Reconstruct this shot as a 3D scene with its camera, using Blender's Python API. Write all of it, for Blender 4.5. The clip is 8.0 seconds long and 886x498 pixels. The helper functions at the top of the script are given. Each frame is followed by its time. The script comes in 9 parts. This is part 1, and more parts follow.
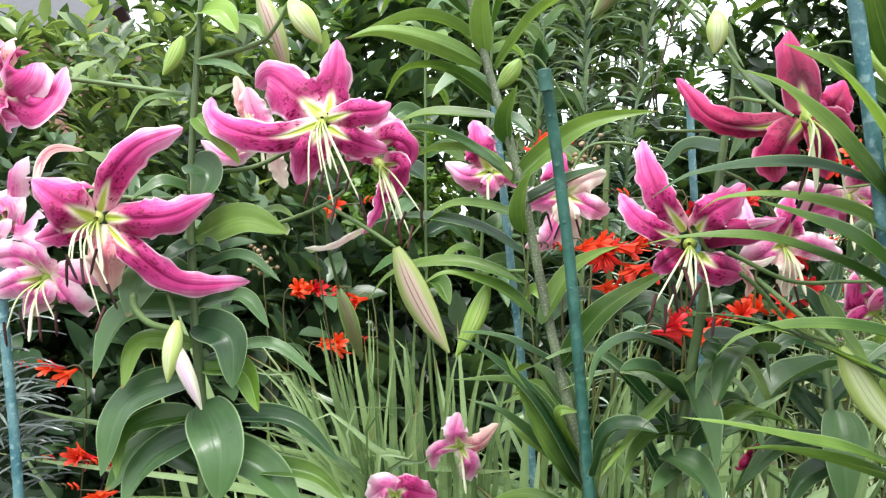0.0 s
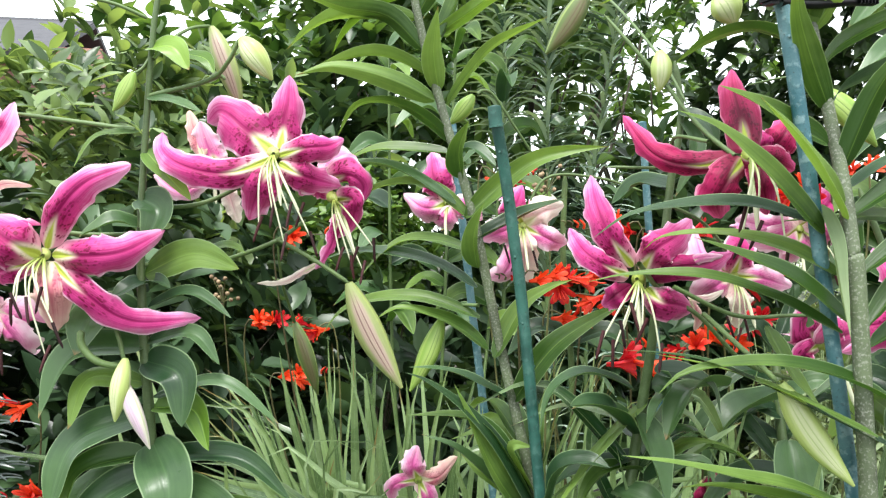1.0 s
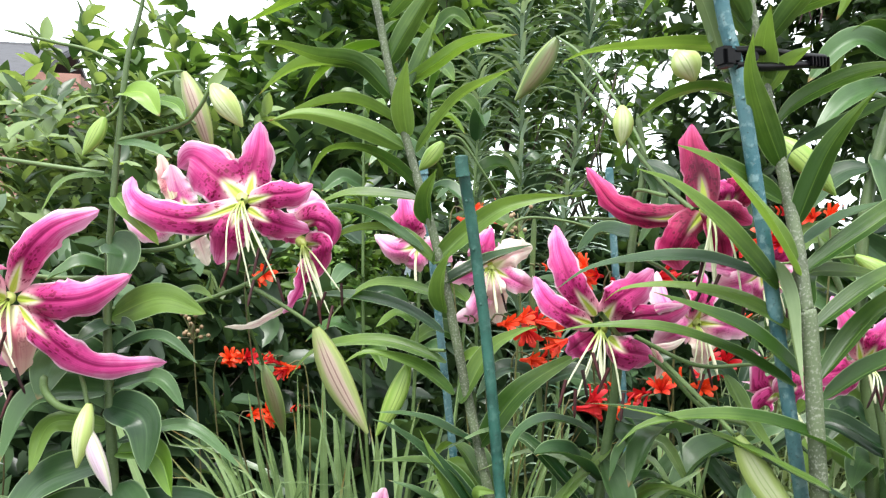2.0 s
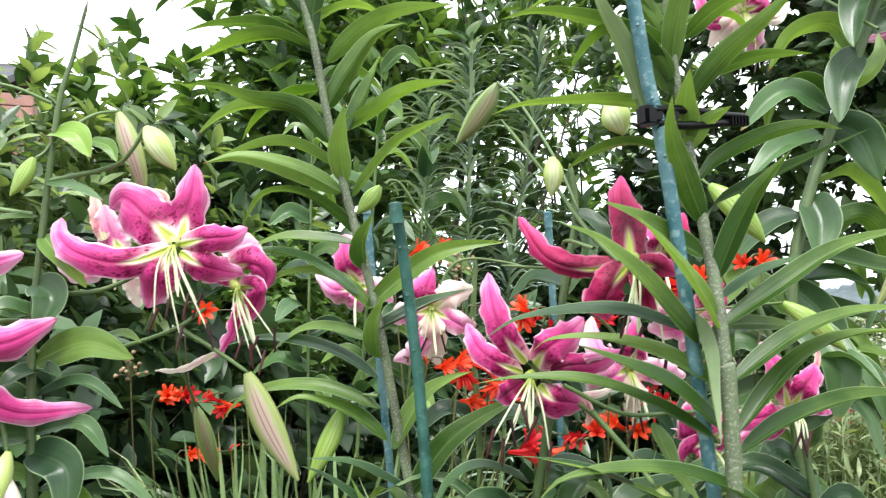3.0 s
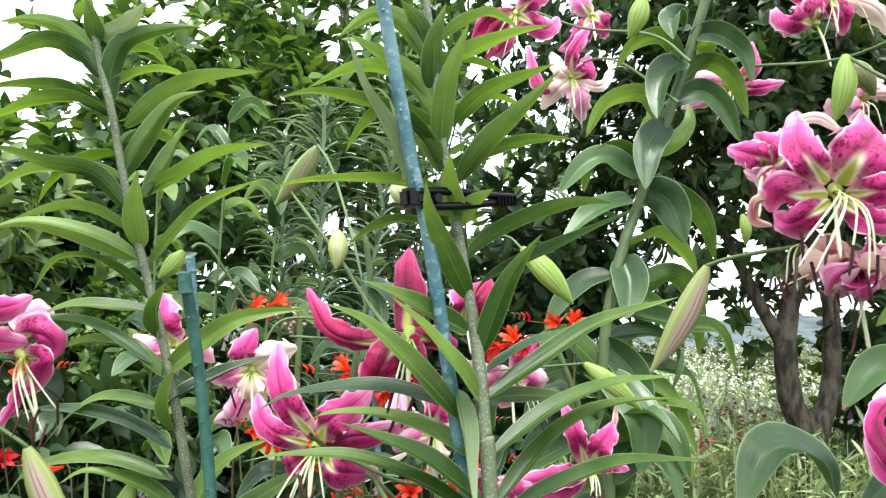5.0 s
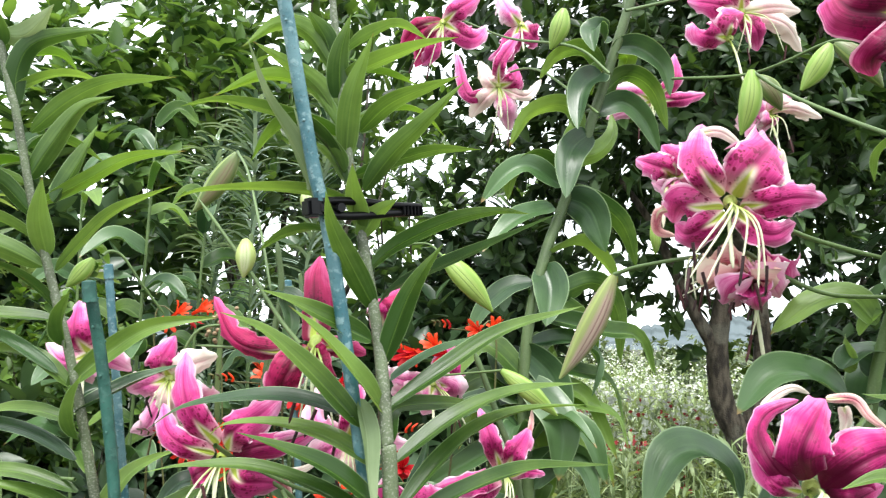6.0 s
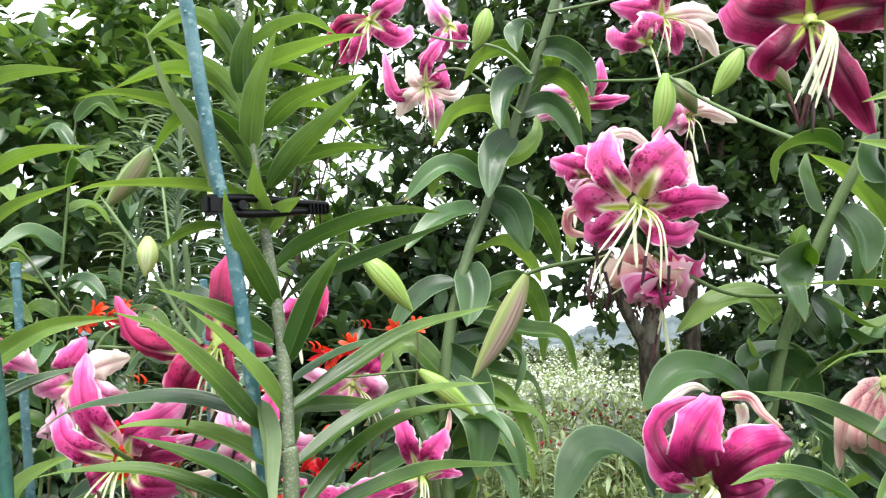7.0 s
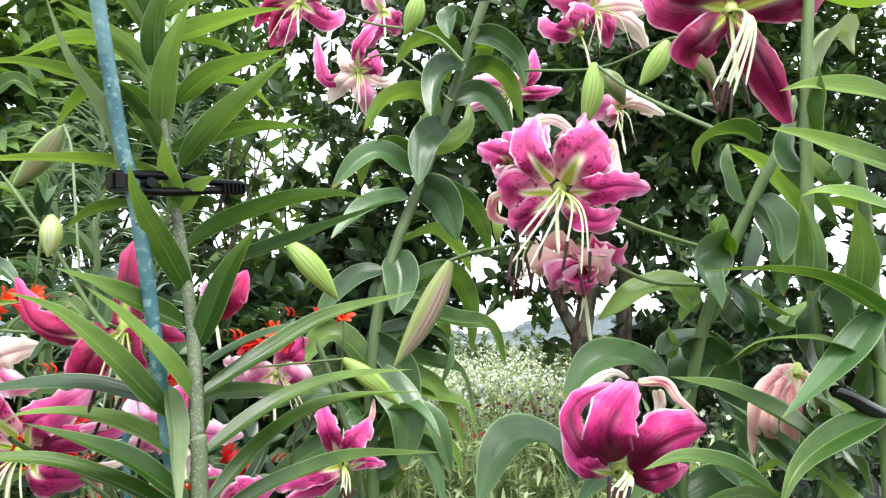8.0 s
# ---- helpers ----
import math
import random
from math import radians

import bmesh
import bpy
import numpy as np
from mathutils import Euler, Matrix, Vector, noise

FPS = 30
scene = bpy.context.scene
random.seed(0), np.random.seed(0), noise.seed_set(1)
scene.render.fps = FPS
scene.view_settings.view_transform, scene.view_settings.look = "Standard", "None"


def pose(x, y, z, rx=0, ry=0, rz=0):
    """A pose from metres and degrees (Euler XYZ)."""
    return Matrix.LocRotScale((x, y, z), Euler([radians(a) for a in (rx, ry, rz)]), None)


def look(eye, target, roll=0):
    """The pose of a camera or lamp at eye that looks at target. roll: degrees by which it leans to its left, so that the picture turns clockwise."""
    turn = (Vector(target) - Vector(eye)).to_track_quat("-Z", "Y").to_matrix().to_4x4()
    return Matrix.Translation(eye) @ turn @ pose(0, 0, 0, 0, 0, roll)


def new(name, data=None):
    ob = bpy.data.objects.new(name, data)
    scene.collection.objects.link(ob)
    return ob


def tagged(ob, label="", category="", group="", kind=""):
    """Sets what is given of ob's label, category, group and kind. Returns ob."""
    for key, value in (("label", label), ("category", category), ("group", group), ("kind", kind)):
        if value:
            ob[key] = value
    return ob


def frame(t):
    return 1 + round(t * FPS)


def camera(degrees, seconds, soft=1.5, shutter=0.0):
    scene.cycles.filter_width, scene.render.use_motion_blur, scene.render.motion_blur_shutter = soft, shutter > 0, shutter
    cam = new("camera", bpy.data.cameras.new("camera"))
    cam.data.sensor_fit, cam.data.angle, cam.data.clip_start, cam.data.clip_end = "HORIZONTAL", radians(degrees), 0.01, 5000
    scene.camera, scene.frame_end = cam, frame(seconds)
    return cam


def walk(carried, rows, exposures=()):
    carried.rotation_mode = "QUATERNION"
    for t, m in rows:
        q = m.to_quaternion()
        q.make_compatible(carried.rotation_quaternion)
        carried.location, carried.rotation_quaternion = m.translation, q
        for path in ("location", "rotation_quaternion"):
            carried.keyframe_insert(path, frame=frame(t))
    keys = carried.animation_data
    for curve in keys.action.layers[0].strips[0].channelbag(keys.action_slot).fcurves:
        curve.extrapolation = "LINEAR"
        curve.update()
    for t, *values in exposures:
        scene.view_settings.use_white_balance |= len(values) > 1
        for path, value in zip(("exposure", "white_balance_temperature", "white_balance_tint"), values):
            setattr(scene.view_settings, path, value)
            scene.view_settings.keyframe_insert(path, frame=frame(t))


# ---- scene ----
cam = camera(57.7, 8.0, soft=1.2, shutter=0.3)
PATH = [
    (0, (-0.0875, 0.0122, 1.1338), (0.1092, 2.0017, 1.0732), 0.72),
    (0.5, (-0.0722, 0.0096, 1.1425), (0.1591, 1.9962, 1.1051), 0.67),
    (1, (-0.0600, 0.0079, 1.1492), (0.1952, 1.9910, 1.1444), 0.51),
    (2.5, (-0.0401, -0.0105, 1.1836), (0.3079, 1.9565, 1.2822), 1.34),
    (3, (-0.0198, -0.0149, 1.1953), (0.3832, 1.9397, 1.3270), 1.52),
    (3.5, (0.0228, -0.0289, 1.2158), (0.4785, 1.9120, 1.3758), 1.70),
    (4, (0.0532, -0.0411, 1.2326), (0.5606, 1.8840, 1.4180), 1.48),
    (4.5, (0.0772, -0.0511, 1.2334), (0.6462, 1.8550, 1.4401), 1.28),
    (5, (0.1014, -0.0658, 1.2395), (0.7288, 1.8210, 1.4595), 1.17),
    (6.5, (0.1636, -0.0955, 1.2452), (0.9624, 1.7230, 1.4808), 0.86),
    (7, (0.1836, -0.0986, 1.2448), (1.0454, 1.6910, 1.4810), 0.77),
    (7.5, (0.1995, -0.0967, 1.2413), (1.1272, 1.6606, 1.4722), 0.78),
    (8, (0.2103, -0.0920, 1.2358), (1.2029, 1.6292, 1.4616), 1.00),
]
walk(cam, [(t, look(eye, target, roll)) for t, eye, target, roll in PATH])

# ---- light ----
world = bpy.data.worlds.new("overcast_sky")
scene.world = world
world.use_nodes = True
wn, wl = world.node_tree.nodes, world.node_tree.links
sky = wn.new("ShaderNodeTexSky")
sky.sky_type = "NISHITA"
sky.sun_disc = False
sky.sun_elevation, sky.sun_rotation = radians(62), radians(200)
cloud = wn.new("ShaderNodeMix")
cloud.data_type = "RGBA"
cloud.inputs["Factor"].default_value = 0.85
cloud.inputs["B"].default_value = (10.85, 11.4, 11.6, 1)
wl.new(sky.outputs["Color"], cloud.inputs["A"])
wl.new(cloud.outputs["Result"], wn["Background"].inputs["Color"])
wn["Background"].inputs["Strength"].default_value = 0.252
sun = new("sun", bpy.data.lights.new("sun", "SUN"))
sun.data.energy, sun.data.angle, sun.data.color = 5.0, radians(22), (1.0, 0.98, 0.95)
sun.matrix_world = look((0, 0, 12), (1.9, 5.2, 0))


# ---- materials ----
class Nodes:
    """A small wrapper to write node materials tersely."""

    def __init__(self, name):
        self.mat = bpy.data.materials.new(name)
        self.mat.use_nodes = True
        self.n, self.l = self.mat.node_tree.nodes, self.mat.node_tree.links
        self.bsdf = self.n["Principled BSDF"]
        self.out = self.n["Material Output"]

    def put(self, socket, value):
        if isinstance(value, bpy.types.NodeSocket):
            self.l.new(value, socket)
        elif isinstance(value, tuple) and len(value) == 3 and socket.type == "RGBA":
            socket.default_value = (*value, 1)
        else:
            socket.default_value = value

    def math(self, op, a, b=0.0, c=0.0):
        m = self.n.new("ShaderNodeMath")
        m.operation = op
        for s, v in zip(m.inputs, (a, b, c)):
            self.put(s, v)
        return m.outputs[0]

    def ramp(self, x, lo, hi, a=0.0, b=1.0):
        m = self.n.new("ShaderNodeMapRange")
        m.interpolation_type = "SMOOTHSTEP"
        for s, v in zip(m.inputs, (x, lo, hi, a, b)):
            self.put(s, v)
        return m.outputs[0]

    def mix(self, f, a, b, blend="MIX"):
        m = self.n.new("ShaderNodeMix")
        m.data_type, m.blend_type = "RGBA", blend
        for s, v in zip((m.inputs["Factor"], m.inputs["A"], m.inputs["B"]), (f, a, b)):
            self.put(s, v)
        return m.outputs["Result"]

    def coords(self, kind="Object"):
        return self.n.new("ShaderNodeTexCoord").outputs[kind]

    def uv(self):
        s = self.n.new("ShaderNodeSeparateXYZ")
        self.l.new(self.coords("UV"), s.inputs[0])
        return s.outputs[0], s.outputs[1]

    def noise(self, scale, detail=3.0, vector=None):
        t = self.n.new("ShaderNodeTexNoise")
        t.inputs["Scale"].default_value, t.inputs["Detail"].default_value = scale, detail
        self.l.new(vector if vector else self.coords(), t.inputs["Vector"])
        return t.outputs["Fac"]

    def random(self):
        return self.n.new("ShaderNodeObjectInfo").outputs["Random"]

    def island(self):
        return self.n.new("ShaderNodeNewGeometry").outputs["Random Per Island"]

    def bump(self, height, strength=0.3, distance=0.002):
        b = self.n.new("ShaderNodeBump")
        b.inputs["Strength"].default_value, b.inputs["Distance"].default_value = strength, distance
        self.l.new(height, b.inputs["Height"])
        self.l.new(b.outputs[0], self.bsdf.inputs["Normal"])
        return b.outputs[0]

    def done(self, colour, rough=0.5, thin=0.0, thin_tint=None, metal=0.0, spec=0.5, normal=None):
        self.put(self.bsdf.inputs["Base Color"], colour)
        self.put(self.bsdf.inputs["Roughness"], rough)
        self.put(self.bsdf.inputs["Metallic"], metal)
        self.put(self.bsdf.inputs["Specular IOR Level"], spec)
        if thin:
            tr = self.n.new("ShaderNodeBsdfTranslucent")
            self.put(tr.inputs["Color"], self.mix(1.0, colour, thin_tint, "MULTIPLY") if thin_tint else colour)
            if normal:
                self.l.new(normal, tr.inputs["Normal"])
            m = self.n.new("ShaderNodeMixShader")
            m.inputs[0].default_value = thin
            self.l.new(self.bsdf.outputs[0], m.inputs[1])
            self.l.new(tr.outputs[0], m.inputs[2])
            self.l.new(m.outputs[0], self.out.inputs["Surface"])
        return self.mat


def leaf_material(name, dark, light, veins=9, rough=0.3, thin=0.25, rib=0.5, pale=(0.30, 0.42, 0.22), shine=0.6):
    """A leaf with parallel veins that run from base to tip, a pale midrib, a margin painted bright like a lit rim,
    blotches and a dry tip here and there.
    """
    m = Nodes(name)
    u, v = m.uv()
    side = m.math("ABSOLUTE", m.math("SUBTRACT", u, 0.5))
    stretch = m.n.new("ShaderNodeMapping")
    stretch.inputs["Scale"].default_value = (veins * 2.2, 1.6, 1.0)
    m.l.new(m.coords("UV"), stretch.inputs["Vector"])
    vein = m.noise(1.0, 2.0, stretch.outputs[0])
    ridge = m.math("SINE", m.math("MULTIPLY", u, veins * 6.283))
    blotch = m.noise(22.0, 4.0)
    fine = m.noise(260.0, 3.0)
    tone = m.math("ADD", m.math("MULTIPLY", blotch, 0.55), m.math("MULTIPLY", m.random(), 0.55))
    tone = m.math("ADD", tone, m.math("MULTIPLY", m.math("SUBTRACT", vein, 0.5), 0.30))
    tone = m.math("ADD", tone, m.math("MULTIPLY", m.math("SUBTRACT", v, 0.4), 0.5))
    colour = m.mix(m.ramp(tone, 0.22, 0.98), dark, light)
    ribline = m.math("MULTIPLY", m.ramp(side, 0.03, 0.0), rib)
    colour = m.mix(ribline, colour, tuple(min(1.0, c * 1.7 + 0.02) for c in light))
    # light through the thin edge is put into the colour along both margins
    colour = m.mix(m.math("MULTIPLY", m.ramp(side, 0.455, 0.495), 0.7), colour, pale)
    dry = m.math("MULTIPLY", m.ramp(m.math("ADD", v, m.math("MULTIPLY", blotch, 0.1)), 0.98, 1.04), m.ramp(m.random(), 0.5, 0.8))
    colour = m.mix(dry, colour, (0.25, 0.17, 0.06))
    height = m.math("ADD", m.math("MULTIPLY", vein, 0.9), m.math("MULTIPLY", fine, 0.3))
    height = m.math("ADD", height, m.math("MULTIPLY", ridge, 0.08))
    nrm = m.bump(height, 0.36, 0.0013)
    return m.done(colour, m.ramp(blotch, 0.2, 0.8, rough - 0.06, rough + 0.14), thin, (1.2, 1.2, 0.6), spec=shine, normal=nrm)


def petal_material(name, deep, main, tipc, edge, throat, spots=1.0, edge_from=0.40, thin=0.2, gland=1.0, halo=0.75, freckle=(0.24, 0.003, 0.06)):
    """A lily tepal: pale ruffled margin, dark midrib, freckles towards the throat, green furrow at the base."""
    m = Nodes(name)
    u, v = m.uv()
    side = m.math("ABSOLUTE", m.math("SUBTRACT", u, 0.5))
    cloud = m.noise(38.0, 3.0)
    streak = m.n.new("ShaderNodeTexNoise")
    stretch = m.n.new("ShaderNodeMapping")
    stretch.inputs["Scale"].default_value = (30.0, 2.0, 1.0)
    m.l.new(m.coords("UV"), stretch.inputs["Vector"])
    m.l.new(stretch.outputs[0], streak.inputs["Vector"])
    streak.inputs["Scale"].default_value = 1.0
    line = streak.outputs["Fac"]
    grain = m.math("ADD", m.math("MULTIPLY", cloud, 0.5), m.math("MULTIPLY", line, 0.5))
    # deep along the middle and towards the throat, lighter at tip and flanks
    # besides petal colour, the deep tone holds the throat's inner shadow, painted in
    paler = m.math("ADD", m.math("MULTIPLY", v, 0.95), m.math("MULTIPLY", side, 0.9))
    paler = m.math("ADD", paler, m.math("MULTIPLY", m.math("SUBTRACT", grain, 0.5), 1.2))
    colour = m.mix(m.ramp(paler, 0.30, 0.80), deep, main)
    colour = m.mix(m.ramp(paler, 0.72, 1.25), colour, tipc)
    rib = m.math("MULTIPLY", m.ramp(side, 0.06, 0.008), m.ramp(v, 0.85, 0.45))
    colour = m.mix(m.math("MULTIPLY", rib, 0.7), colour, deep)
    rim = m.math("ADD", side, m.math("MULTIPLY", m.math("SUBTRACT", line, 0.5), 0.14))
    colour = m.mix(m.math("MULTIPLY", m.ramp(rim, edge_from, 0.50), m.ramp(cloud, 0.3, 0.65, 0.25, 0.9)), colour, edge)
    base = m.math("ADD", m.math("MULTIPLY", side, 0.15), v)
    colour = m.mix(m.math("MULTIPLY", m.ramp(base, 0.30, 0.08), 0.75), colour, throat)
    vor = m.n.new("ShaderNodeTexVoronoi")
    vor.inputs["Scale"].default_value = 1.0
    grid = m.n.new("ShaderNodeMapping")
    grid.inputs["Scale"].default_value = (12.0, 29.0, 1.0)
    m.l.new(m.coords("UV"), grid.inputs["Vector"])
    m.l.new(grid.outputs[0], vor.inputs["Vector"])
    reach = m.math("ADD", vor.outputs["Distance"], m.math("MULTIPLY", m.math("SUBTRACT", cloud, 0.5), 0.5))
    dot = m.ramp(reach, 0.44, 0.34)
    band = m.math("MULTIPLY", m.ramp(v, 0.08, 0.14), m.ramp(m.math("ADD", v, m.math("MULTIPLY", side, 0.25)), 0.66, 0.38))
    inside = m.math("MULTIPLY", m.ramp(side, 0.45, 0.39), m.ramp(side, 0.04, 0.09))
    dot = m.math("MULTIPLY", m.math("MULTIPLY", dot, band), m.math("MULTIPLY", inside, spots))
    colour = m.mix(m.math("MULTIPLY", dot, 0.95), colour, freckle)
    star = m.math("ADD", side, m.math("MULTIPLY", v, 0.62))
    colour = m.mix(m.math("MULTIPLY", m.ramp(star, 0.30, 0.20), m.math("MULTIPLY", halo, m.ramp(v, 0.36, 0.20))), colour, (0.80, 0.82, 0.58))
    colour = m.mix(m.math("MULTIPLY", m.ramp(star, 0.20, 0.13), gland), colour, (0.42, 0.52, 0.08))
    height = m.math("ADD", m.math("MULTIPLY", line, 0.9), m.math("MULTIPLY", dot, 0.8))
    height = m.math("SUBTRACT", height, m.math("MULTIPLY", rib, 1.2))
    nrm = m.bump(height, 0.36, 0.0016)
    return m.done(colour, 0.5, thin, (1.0, 0.85, 0.95), spec=0.26, normal=nrm)


def plain_material(name, a, b, scale=40.0, rough=0.5, bump=0.3, dist=0.001, thin=0.0, metal=0.0, spec=0.5, vary=0.3):
    m = Nodes(name)
    big, small = m.noise(scale, 4.0), m.noise(scale * 9, 3.0)
    t = m.math("ADD", m.math("MULTIPLY", big, 0.6), m.math("MULTIPLY", small, 0.4))
    t = m.math("ADD", t, m.math("MULTIPLY", m.math("SUBTRACT", m.random(), 0.5), vary))
    nrm = m.bump(t, bump, dist)
    return m.done(m.mix(m.ramp(t, 0.3, 0.7), a, b), rough, thin, metal=metal, spec=spec, normal=nrm)


def clump_material(name, dark, light, rough=0.45, thin=0.3, tint=(1.25, 1.2, 0.5)):
    """Small leaves joined in one mesh: each leaf has a tone of its own."""
    m = Nodes(name)
    t = m.math("ADD", m.math("MULTIPLY", m.island(), 0.7), m.math("MULTIPLY", m.noise(2.2, 3.0), 0.5))
    colour = m.mix(m.ramp(t, 0.2, 1.0), dark, light)
    return m.done(colour, rough, thin, tint)


def bud_material(name, green, blush, amount, line=(0.30, 0.12, 0.12)):
    """A lily bud: green, with blushing bands between its three ribs and a dark crease in each band."""
    m = Nodes(name)
    u, v = m.uv()
    turn = m.math("ADD", u, m.math("MULTIPLY", m.math("SUBTRACT", m.random(), 0.5), 0.10))
    seam = m.math("SINE", m.math("ADD", m.math("MULTIPLY", turn, 6.283 * 3), 3.1416))
    stretch = m.n.new("ShaderNodeMapping")
    stretch.inputs["Scale"].default_value = (34.0, 2.5, 1.0)
    m.l.new(m.coords("UV"), stretch.inputs["Vector"])
    streak = m.noise(1.0, 3.0, stretch.outputs[0])
    f = m.math("ADD", seam, m.math("MULTIPLY", m.math("SUBTRACT", streak, 0.5), 1.6))
    ends = m.math("MULTIPLY", m.ramp(v, 0.02, 0.25), m.ramp(v, 1.0, 0.75))
    colour = m.mix(m.math("MULTIPLY", m.math("MULTIPLY", m.ramp(f, -0.55, 0.55), ends), amount), green, blush)
    crease = m.math("MULTIPLY", m.math("MULTIPLY", m.ramp(seam, 0.70, 0.80), m.ramp(seam, 0.95, 0.86)), m.math("MULTIPLY", ends, amount))
    colour = m.mix(m.math("MULTIPLY", crease, 0.8), colour, line)
    rib = m.math("MULTIPLY", m.ramp(seam, -0.9, -1.0), 0.5)
    colour = m.mix(rib, colour, (0.40, 0.50, 0.14))
    colour = m.mix(m.math("MULTIPLY", m.ramp(streak, 0.5, 0.8), 0.25), colour, (0.10, 0.18, 0.03))
    nrm = m.bump(m.math("SUBTRACT", streak, crease), 0.35, 0.0015)
    return m.done(colour, 0.4, 0.12, normal=nrm)


def stem_material(name, green, dark, fuzz, amount):
    """A ripe lily stem: green, smudged dark, with pale fuzz and leaf scars."""
    m = Nodes(name)
    big, mid, small = m.noise(24.0, 4.0), m.noise(420.0, 3.0), m.noise(760.0, 2.0)
    colour = m.mix(m.ramp(big, 0.38, 0.68, 0.0, 0.7), green, dark)
    colour = m.mix(m.math("MULTIPLY", m.ramp(mid, 0.50, 0.68), m.math("MULTIPLY", amount, 0.7)), colour, fuzz)
    colour = m.mix(m.math("MULTIPLY", m.ramp(small, 0.58, 0.70), m.math("MULTIPLY", amount, 0.6)), colour, dark)
    nrm = m.bump(m.math("ADD", mid, small), 0.3, 0.001)
    return m.done(colour, 0.5, normal=nrm)


M_LEAF = leaf_material("lily_leaf", (0.034, 0.085, 0.015), (0.205, 0.33, 0.072), 5, 0.34, 0.40, 0.24, shine=0.42)
M_LEAF_BLUE = leaf_material("broad_lily_leaf", (0.014, 0.045, 0.016), (0.080, 0.160, 0.055), 6, 0.32, 0.26, 0.15, shine=0.5)
M_LEAF_PALE = leaf_material("pale_leaf_back", (0.16, 0.23, 0.11), (0.34, 0.42, 0.24), 5, 0.5, 0.25, 0.2, shine=0.3)
M_LEAF_LIME = leaf_material("young_lily_leaf", (0.075, 0.17, 0.014), (0.22, 0.37, 0.05), 6, 0.38, 0.34)
M_SWORD = leaf_material("sword_leaf", (0.018, 0.062, 0.018), (0.28, 0.40, 0.18), 4, 0.23, 0.30)
M_STEM = stem_material("lily_stem", (0.105, 0.170, 0.052), (0.062, 0.105, 0.030), (0.19, 0.27, 0.12), 0.3)
M_STEM_OLIVE = stem_material("olive_stem", (0.072, 0.118, 0.036), (0.040, 0.070, 0.022), (0.14, 0.19, 0.09), 0.35)
M_STEM_GREY = stem_material("speckled_stem", (0.110, 0.145, 0.072), (0.050, 0.056, 0.038), (0.33, 0.34, 0.29), 0.75)
M_STEM_DARK = plain_material("dark_stem", (0.03, 0.04, 0.02), (0.10, 0.11, 0.05), 150.0, 0.55, 0.5)
M_PINK = petal_material("pink_petal", (0.28, 0.006, 0.090), (0.58, 0.050, 0.235), (0.82, 0.34, 0.57), (0.94, 0.78, 0.86), (0.82, 0.48, 0.54), 1.0, 0.415, halo=0.7, freckle=(0.17, 0.002, 0.04))
M_CRIMSON = petal_material("crimson_petal", (0.13, 0.003, 0.028), (0.42, 0.011, 0.095), (0.72, 0.11, 0.30), (0.88, 0.44, 0.58), (0.34, 0.03, 0.08), 0.8, 0.45, halo=0.25, freckle=(0.10, 0.001, 0.02))
M_WINE = petal_material("wine_petal", (0.07, 0.001, 0.018), (0.24, 0.004, 0.062), (0.66, 0.075, 0.27), (0.92, 0.58, 0.70), (0.20, 0.006, 0.05), 0.7, 0.43, halo=0.1, gland=0.8, freckle=(0.07, 0.001, 0.015))
M_MAGENTA = petal_material("magenta_petal", (0.12, 0.002, 0.034), (0.46, 0.018, 0.155), (0.80, 0.22, 0.48), (0.92, 0.66, 0.78), (0.13, 0.002, 0.034), 0.5, 0.455, gland=0.0, halo=0.0, freckle=(0.12, 0.001, 0.03))
M_PALE = petal_material("pale_petal", (0.62, 0.10, 0.32), (0.82, 0.36, 0.56), (0.90, 0.62, 0.72), (0.94, 0.82, 0.84), (0.88, 0.82, 0.70), 0.3, 0.25)
M_CREAM = petal_material("cream_petal", (0.80, 0.52, 0.52), (0.84, 0.74, 0.64), (0.86, 0.80, 0.66), (0.88, 0.84, 0.72), (0.82, 0.82, 0.60), 0.15, 0.3, 0.25, 0.5)
M_WILT = petal_material("faded_petal", (0.58, 0.17, 0.22), (0.76, 0.42, 0.40), (0.82, 0.60, 0.50), (0.84, 0.70, 0.56), (0.72, 0.58, 0.45), 0.5, 0.3, 0.2, 0.3)
def filament_material():
    """Lime at the throat, nearly white towards the anther."""
    m = Nodes("filament")
    u, v = m.uv()
    t = m.math("ADD", v, m.math("MULTIPLY", m.math("SUBTRACT", m.noise(60.0), 0.5), 0.4))
    colour = m.mix(m.ramp(t, 0.1, 0.75), (0.38, 0.48, 0.10), (0.74, 0.76, 0.54))
    return m.done(colour, 0.45, 0.15)


M_FILAMENT = filament_material()
M_THROAT = plain_material("lime_throat", (0.26, 0.34, 0.05), (0.48, 0.55, 0.18), 120.0, 0.5, 0.2)
M_ANTHER = plain_material("anther", (0.014, 0.002, 0.003), (0.055, 0.006, 0.008), 300.0, 0.7)
M_BUD_GREEN = bud_material("green_bud", (0.22, 0.36, 0.06), (0.36, 0.48, 0.13), 0.7, (0.10, 0.17, 0.03))
M_BUD_PINK = bud_material("blushing_bud", (0.28, 0.33, 0.12), (0.45, 0.33, 0.28), 0.9, (0.20, 0.09, 0.09))
M_BUD_PALE = bud_material("pale_bud", (0.46, 0.56, 0.18), (0.66, 0.70, 0.42), 0.9, (0.45, 0.55, 0.22))
M_BUD_BLUSH = bud_material("white_blushing_bud", (0.72, 0.68, 0.58), (0.70, 0.50, 0.66), 0.8, (0.60, 0.45, 0.50))
M_BUD_BROWN = bud_material("russet_bud", (0.11, 0.165, 0.042), (0.16, 0.13, 0.065), 0.7, (0.14, 0.08, 0.05))
